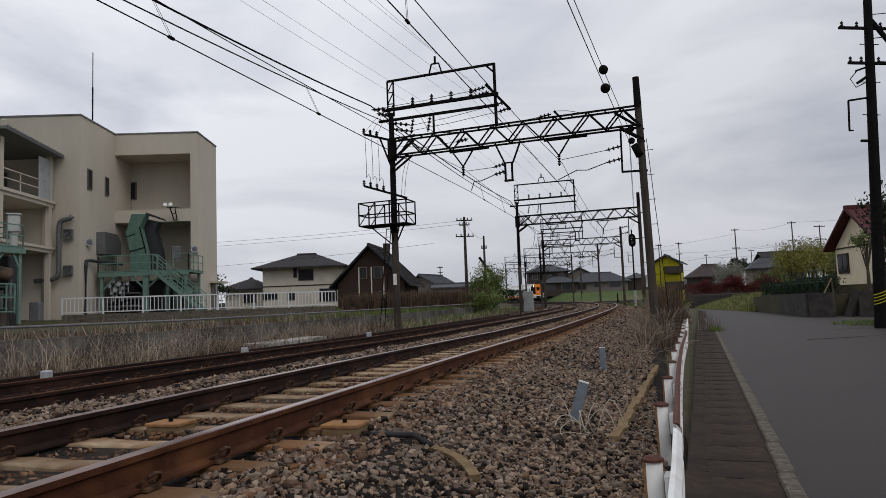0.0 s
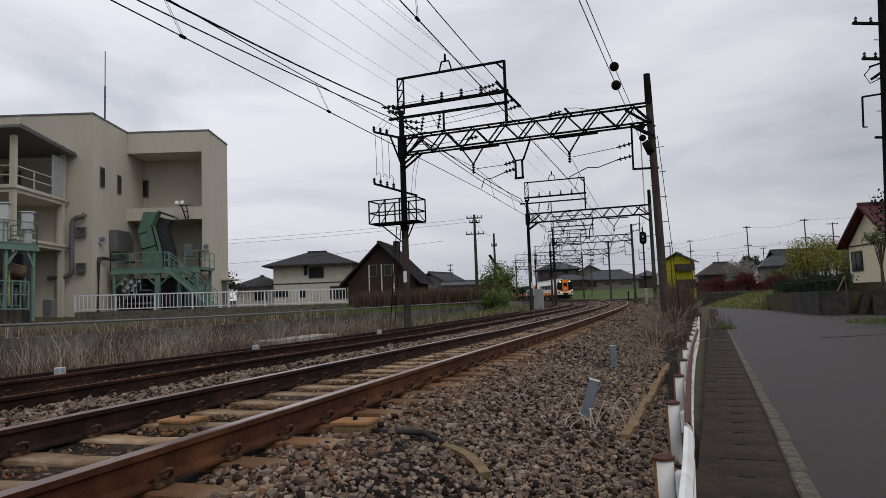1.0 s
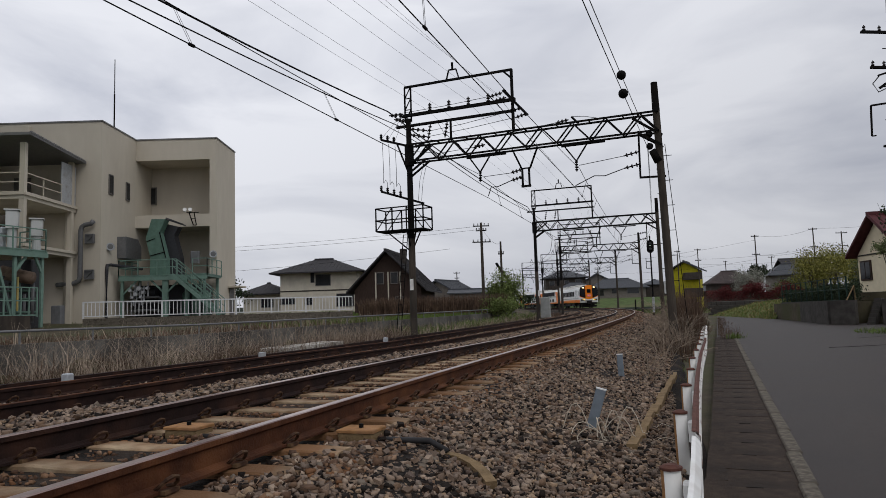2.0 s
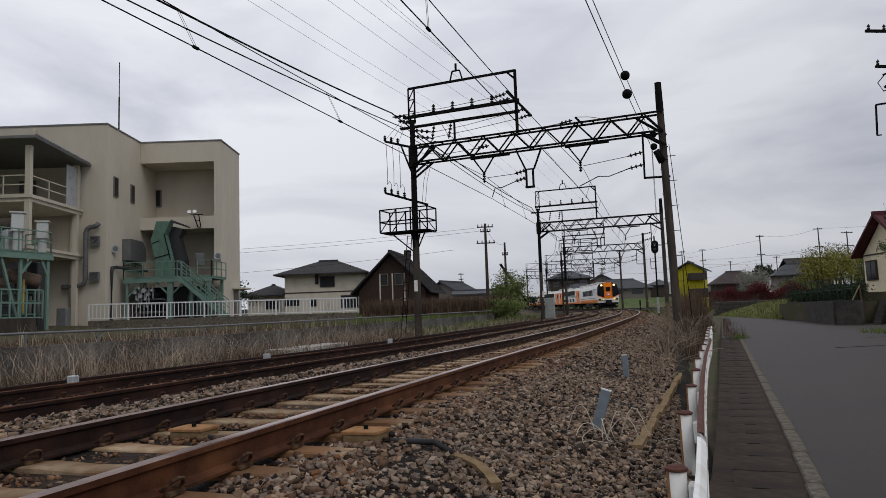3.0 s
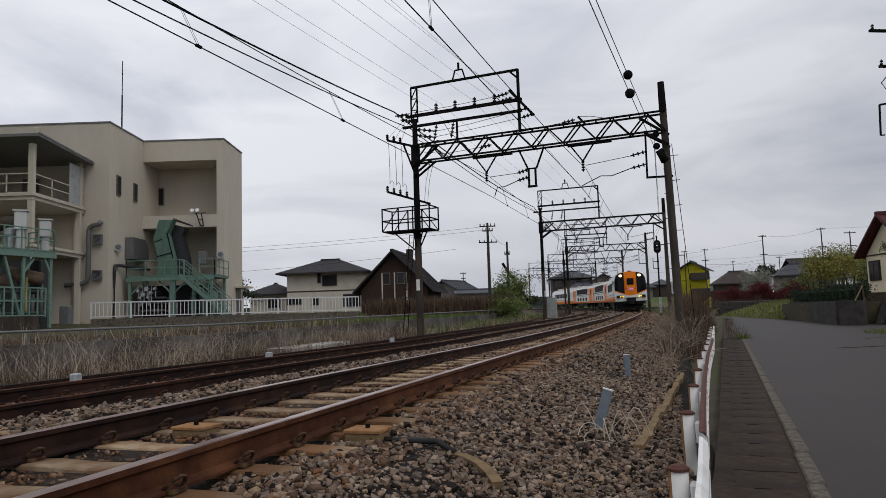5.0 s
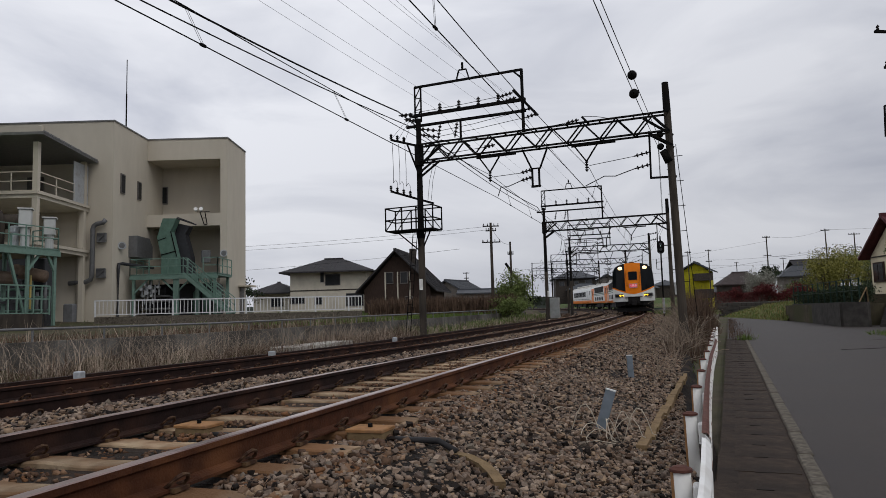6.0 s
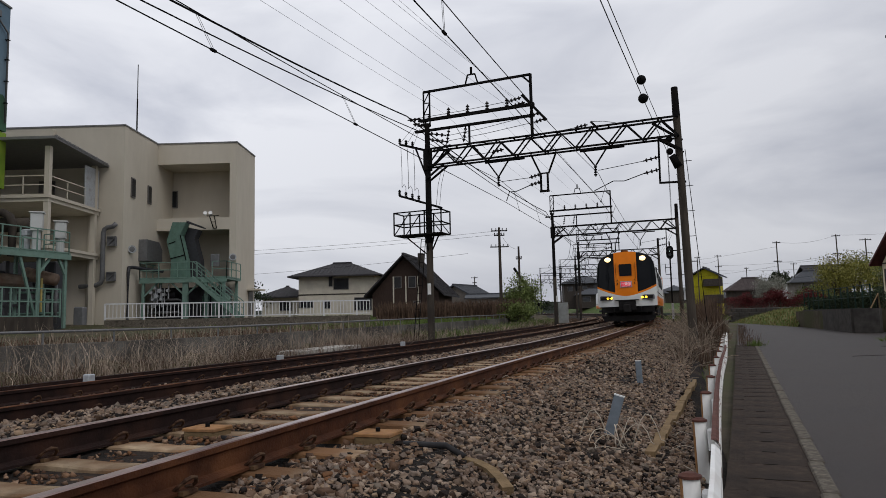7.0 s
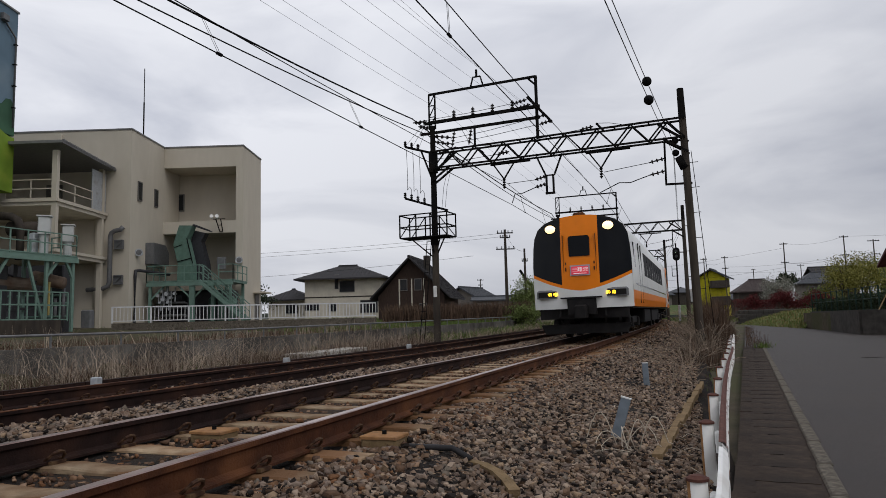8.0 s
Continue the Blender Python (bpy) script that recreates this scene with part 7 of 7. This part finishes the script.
def stone_wall():
    w = thing("stone_wall", "dark rough stone wall below the red hedge", "wall", kind="structure")
    rng = random.Random(9)
    a, b = Vector((30.4, 78.2, 0)), Vector((36.5, 77.6, 0))
    block = Mesh().cbox((0, 0, 0), (0.62, 0.5, 0.44), 0.07).data("stone_block")
    for r in range(4):
        for k in range(12):
            p = a.lerp(b, (k + (r % 2) * 0.5) / 12)
            part("stone_block", block, M_RETAIN, w).matrix_basis = Matrix.Translation((p.x, p.y + rng.uniform(-0.05, 0.05), 0.35 + r * 0.42)) @ Matrix.Rotation(rng.uniform(-0.05, 0.05), 4, "Z")


stone_wall()


def grass_bank():
    me = Mesh()
    rows = [((24.5, 51.5), (28.6, 77.0)), ((25.2, 51.9), (31.0, 76.5)), ((26.4, 52.3), (34.0, 75.0)), ((29.5, 52.6), (40.0, 73.0)), ((44.0, 52.5), (58.0, 72.0))]
    zs = (-0.15, 0.68, 1.52, 1.85, 1.95)
    n = 9
    for ((x0, y0), (x1, y1)), z in zip(rows, zs):
        for k in range(n):
            u = k / (n - 1)
            me.v.append((x0 + (x1 - x0) * u, y0 + (y1 - y0) * u, z + 0.1 * noise.noise((k, z, 1))))
    me.f = [(i * n + k, i * n + k + 1, (i + 1) * n + k + 1, (i + 1) * n + k) for i in range(4) for k in range(n - 1)]
    tagged(part("grass_bank", me, mat("bank_grass", (0.085, 0.105, 0.026), 0.95, vary=0.35, scale=1.5, stain=(0.20, 0.145, 0.075), stain_scale=0.35, bump=0.5, bump_scale=12), None, smooth=True), "green and straw coloured grass bank beside the lane", "bank", kind="structure")
    rng = random.Random(2)
    pl = []
    for i in range(5000):
        u, v = rng.random(), rng.random() * 3
        i0 = int(v)
        f = v - i0
        A, B = rows[i0], rows[i0 + 1]
        x = (A[0][0] + (A[1][0] - A[0][0]) * u) * (1 - f) + (B[0][0] + (B[1][0] - B[0][0]) * u) * f
        y = (A[0][1] + (A[1][1] - A[0][1]) * u) * (1 - f) + (B[0][1] + (B[1][1] - B[0][1]) * u) * f
        pl.append((x, y, zs[i0] * (1 - f) + zs[i0 + 1] * f))
    blades("bank_tufts", "green tufts on the bank", pl[:2600], M_GRASS, 0.08, 0.28, 0.04, 0.5, 21)
    blades("bank_tufts", "straw coloured tufts on the bank", pl[2600:], M_DRYGRASS, 0.08, 0.3, 0.04, 0.5, 23)
    vp = []
    for i in range(2600):
        a, r = rng.uniform(0, 6.28), rng.random() ** 0.5
        vp.append((17.6 + 2.6 * r * math.cos(a) + 1.2, 26.5 + 3.0 * r * math.sin(a), 0.0))
    blades("verge_grass", "green verge grass round the roadside pole", vp, M_GRASS, 0.1, 0.4, 0.02, 0.5, 22)


grass_bank()


# ---- poles, signal, cabinet ----
def utility_pole(label, x, y, z, h, r, arms, group="utility poles", steel=False):
    t = thing("utility_pole", label, "utility pole", Matrix.Translation((x, y, z)), group=group)
    part("pole", Mesh().cyl((0, 0, -0.5), (0, 0, h), r, r * 0.62, 12), M_STEEL if steel else M_POLE, t)
    for zz, w in arms:
        w = w * (0.62 if group == "distant poles" else 1.0)
        arm = part("cross_arm", Mesh().bar((-w / 2, 0, zz), (w / 2, 0, zz), 0.09), M_STEEL, t)
        for k in (-0.45, -0.2, 0.2, 0.45):
            ins = Mesh()
            insulator(ins, (k * w, 0, zz + 0.03), (k * w, 0, zz + (0.15 if group == "distant poles" else 0.25)), 0.035 if group == "distant poles" else 0.06, 2)
            part("insulator", ins, M_INSUL, arm)
    return t


utility_pole("dark utility pole with crossarms behind the field", 3.78, 60.0, 1.6, 7.6, 0.16, ((7.3, 1.4), (5.9, 1.6), (6.9, 0.9)))
utility_pole("short bare pole beside the bush", 5.5, 61.0, 1.6, 6.0, 0.13, ((4.9, 0.5),))
leaning = thing("leaning_pole", "dark leaning brace pole over the bush", "pole")
part("pole", Mesh().cyl((7.45, 63.6, 2.4), (5.25, 63.6, 5.9), 0.13, 0.12, 10), M_STEEL, leaning)
for lab, x, y, h, arms in (("distant utility pole with crossarms", 41.3, 90, 8.8, ((8.6, 1.6), (6.2, 1.6))), ("distant utility pole with crossarms", 48.95, 90, 9.5, ((9.3, 1.8), (7.0, 1.8))), ("distant utility pole with crossarms", 52.65, 90, 8.9, ((8.7, 2.4), (7.0, 2.4))),
                           ("distant utility pole with crossarms", 41.2, 110, 8.9, ((8.7, 1.6), (7.0, 1.6))), ("distant utility pole with crossarms", 37.95, 110, 8.7, ((8.5, 1.6),)), ("far thin utility pole", 53.8, 130, 8.1, ((7.9, 1.2),)), ("far thin utility pole", 62.5, 130, 8.7, ((8.5, 2.0),)),
                           ("far thin utility pole", 36.5, 160, 9.5, ((9.3, 2.5), (8.3, 2.5))), ("far thin utility pole", 39.0, 170, 9.8, ((9.6, 2.5), (8.6, 2.2))), ("far thin utility pole", 2.8, 110, 6.4, ((6.2, 1.6), (5.4, 1.2))), ("far thin utility pole", 10.5, 120, 6.0, ((5.8, 1.4),))):
    utility_pole(lab, x, y, 1.6, h, 0.105, arms, "distant poles")


def sag_line(label, a, b, sag, r):
    a, b = Vector(a), Vector(b)
    pts = [a.lerp(b, k / 12) - Vector((0, 0, sag * 4 * (k / 12) * (1 - k / 12))) for k in range(13)]
    tagged(part("power_line", Mesh().tube(pts, r, 4), M_WIRE, None), label, "wire", group="power lines")


for a, b in (((41.3, 90, 10.3), (48.95, 90, 11.0)), ((48.95, 90, 11.0), (66, 86, 12.0)), ((41.3, 90, 9.7), (22, 120, 9.0)), ((41.3, 110, 8.8), (53, 90, 9.0)), ((41.3, 110, 8.0), (60, 100, 8.2)), ((37.7, 110, 9.6), (41.3, 110, 9.8)), ((49.4, 90, 8.6), (62, 88, 8.8)), ((41.3, 90, 7.8), (49.4, 90, 8.6)),
             ((3.78, 60, 8.9), (-40, 66, 8.2)), ((3.78, 60, 8.6), (-40, 66, 7.8)), ((3.78, 60, 8.9), (5.5, 61, 7.4)), ((1.0, 58, 6.8), (-40, 70, 6.0)), ((41.3, 90, 7.2), (30, 118, 7.4)), ((30, 118, 6.2), (56, 104, 6.8))):
    sag_line("thin dark power line between poles", a, b, 0.5, 0.011)


def roadside_pole():
    t = utility_pole("tall dark roadside pole with brackets and cables", 15.93, 24.0, 0.0, 13.5, 0.21, ((9.6, 1.6), (10.9, 2.2), (12.3, 2.2)), "roadside poles", True)
    t.matrix_basis = t.matrix_basis @ Matrix.Rotation(radians(2.8), 4, "Y")
    part("bracket", Mesh().bar((0, 0, 8.35), (-0.85, 0, 8.2), 0.06).bar((-0.85, 0, 8.2), (-0.85, 0, 7.1), 0.05).bar((-0.85, 0, 7.1), (-0.7, 0, 7.12), 0.04), M_STEEL, t)
    part("bracket", Mesh().bar((0, 0, 9.5), (-0.55, 0, 9.3), 0.06).bar((0, 0, 9.2), (-0.5, 0, 8.85), 0.09), M_STEEL, t)
    part("lamp_arm", Mesh().bar((0.1, 0, 11.2), (0.9, 0, 10.2), 0.12), M_STEEL, t)
    part("drop_cable", Mesh().tube([(-0.5, 0, 9.3), (-0.75, 0, 9.0), (-0.55, 0, 8.7), (-0.15, 0, 8.9)], 0.02, 5), M_WIRE, t)
    part("small_lamp", Mesh().cbox((-0.3, 0, 6.75), (0.3, 0.1, 0.08), 0.02), M_STEEL, t)
    for k in range(4):
        band = Mesh()
        pts = [(0.216 * math.cos(u), 0.216 * math.sin(u), 1.02 + k * 0.11 + 0.10 * math.cos(u)) for u in np.linspace(math.pi, 2 * math.pi, 10)]
        part("hazard_band", band.tube(pts, 0.018, 4), M_YELLOW, t, "yellow hazard stripe")
    for k in range(3):
        sag_line("black cable from the roadside pole", (16.2 + 0.2 * k, 24.0, 9.6 + k * 0.9), (30, 16 + k, 10.0 + k), 0.5, 0.016)
    part("step_bolts", Mesh().bar((-0.35, 0, 8.9), (0.35, 0, 8.9), 0.025).bar((-0.35, 0, 10.3), (0.35, 0, 10.3), 0.025).bar((-0.35, 0, 7.7), (0.3, 0, 7.7), 0.025), M_STEEL, t)


roadside_pole()


def signal():
    p = along(52, 2.35, 0.0)
    t = thing("railway_signal", "black oval railway signal head on a slim mast", "signal", Matrix.Translation(p) @ Matrix.Rotation(radians(-16), 4, "Z"))
    part("mast", Mesh().cyl((0, 0, -0.4), (0, 0, 7.1), 0.07, 0.06, 10), M_STEEL, t)
    head = Mesh()
    ol = [(0.30 * math.cos(a), 6.15 + 0.26 * (1 if math.sin(a) > 0 else -1) * (abs(math.sin(a)) > 0.01) + 0.30 * math.sin(a)) for a in [2 * math.pi * k / 20 for k in range(20)]]
    head.prism(ol, "y", -0.32, -0.26)
    part("signal_head", head, M_STEEL, t, "black oval signal board")
    for z in (5.95, 6.4):
        part("hood", Mesh().cyl((0, -0.5, z), (0, -0.3, z), 0.10, 0.12, 12), M_BLACKDUCT, t)
    part("lit_lens", Mesh().cyl((0, -0.34, 6.28), (0, -0.325, 6.28), 0.05, n=12), mat("signal_lit", (0.6, 0.9, 0.85), 0.3, emit=(0.75, 1.0, 0.95), emit_strength=2.0), t, "small lit pale green lens")
    part("bracket", Mesh().bar((-0.4, -0.1, 4.9), (0.1, -0.1, 4.9), 0.05).bar((-0.4, -0.1, 4.3), (0.1, -0.1, 4.3), 0.05).bar((-0.4, -0.1, 4.3), (-0.4, -0.1, 5.2), 0.05), M_STEEL, t)
    part("cable_box", Mesh().cbox((0.0, -0.12, 1.2), (0.2, 0.16, 1.3), 0.03), M_GALV, t)
    g = thing("stay_wire", "black and yellow guarded stay wire at the pole", "wire")
    part("guard", Mesh().tube([along(16.6, 3.75, -0.1), along(16.5, 3.62, 2.2), along(16.4, 3.3, 7.2)], 0.012, 6), M_STEEL, g)
    c = along(45.6, -6.05, 0.45)
    k = thing("relay_cabinet", "pale grey steel relay cabinet beside the far track", "cabinet", Matrix.Translation(c) @ Matrix.Rotation(radians(-17), 4, "Z"))
    part("case", Mesh().cbox((0, 0, 0.85), (0.72, 0.6, 1.6), 0.03), mat("cabinet_grey", (0.30, 0.31, 0.30), 0.6, vary=0.12, scale=4, stain=(0.2, 0.19, 0.17), stain_scale=2), k)
    part("base", Mesh().box((0, 0, -0.05), (0.95, 0.7, 0.14)), M_KERB, k)
    for s, q, z in ((16.3, 3.02, 1.98), (44.0, 2.75, 1.75), (16.3, -6.65, 2.5), (44.0, -6.3, 2.4), (70.7, 2.6, 2.0)):
        m = along(s, q, z)
        n = thing("number_plate", "small white plate fixed to a line pole", "plate", Matrix.Translation(m) @ Matrix.Rotation(radians(-10), 4, "Z"), group="pole plates")
        part("plate", Mesh().box((0, -0.21, 0), (0.14, 0.015, 0.44)), M_WHITE, n)
    sg = thing("track_beacon", "black and yellow marker stake beyond the rails", "marker", Matrix.Translation(along(92, 4.5, 0.4)))
    part("stake", Mesh().cyl((0, 0, 0), (0, 0, 1.4), 0.1, n=8), M_STEEL, sg)


signal()

# ---- far tree line and hills, plain distance ----
def far_belt():
    me = Mesh()
    rng = random.Random(4)
    for i in range(160):
        a = radians(-60 + i * 0.9)
        d = 320
        x, y = d * math.sin(a), d * math.cos(a)
        h = 6.5 + 3.5 * noise.noise((i * 0.13, 0, 0)) + rng.uniform(-0.6, 0.6)
        me.v += [(x, y, 0), (x, y, max(3.0, h) + 1.0), (x * 1.03, y * 1.03, 0)]
    for i in range(159):
        me.f += [(i * 3, i * 3 + 3, i * 3 + 4, i * 3 + 1), (i * 3 + 1, i * 3 + 4, i * 3 + 5, i * 3 + 2)]
    tagged(part("backdrop", me, mat("far_woods", (0.06, 0.07, 0.06), 0.95, vary=0.4, scale=0.12), None), "distant low belt of dark woods", "distance", kind="structure")


far_belt()

# ---- green rise before the far houses ----
def grass_rise():
    me = Mesh()
    xs = list(range(30, 93, 3))
    for j, (y, z) in enumerate(((150, 1.6), (158, 2.4), (168, 3.5), (176, 4.1), (215, 4.3))):
        me.v += [(x, y + (x - 30) * (0.0 if j else -0.1), max(ground_z(x, y) - 0.2, z * min(1, 0.35 + (x - 30) / 8)) if x < 36 else z + 0.1 * noise.noise((x, y, 0))) for x in xs]
    n = len(xs)
    me.f = [(j * n + i, j * n + i + 1, (j + 1) * n + i + 1, (j + 1) * n + i) for j in range(4) for i in range(n - 1)]
    tagged(part("grass_rise", me, mat("meadow_green", (0.060, 0.088, 0.024), 0.95, vary=0.35, scale=0.8, stain=(0.11, 0.10, 0.045), stain_scale=0.12, bump=0.5, bump_scale=8), None, smooth=True), "green meadow rising to the far houses", "grass", kind="structure")


grass_rise()

# ---- field patches ----
blades("verge_straw", "straw coloured verge beside the near track", track_places(2600, 60, 105, 2.6, 7.0, 31), M_DRYGRASS, 0.1, 0.35, 0.05, 0.4, 31)
blades("green_grass", "green grass before the far houses", track_places(5200, 85, 135, 4.0, 26, 32), M_GRASS, 0.1, 0.4, 0.1, 0.4, 32)

# ---- motions ----
def motions():
    for i, car in enumerate(CARS):
        rows = []
        for k in range(33):
            t = k * 0.25
            s = 11.175 + 16.044 * (8 - t) + CAR_L / 2 + i * 20.8
            a, c = along(s - 7, 0, RAIL_TOP + 0.01), along(s + 7, 0, RAIL_TOP + 0.01)
            d = c - a
            rows.append((t, Matrix.Translation((a + c) / 2) @ Matrix.Rotation(-math.atan2(d.x, d.y), 4, "Z") @ Matrix.Rotation(math.atan2(d.z, d.xy.length), 4, "X") @ Matrix.Rotation(-0.013, 4, "Y")))
        walk(car, rows)


motions()
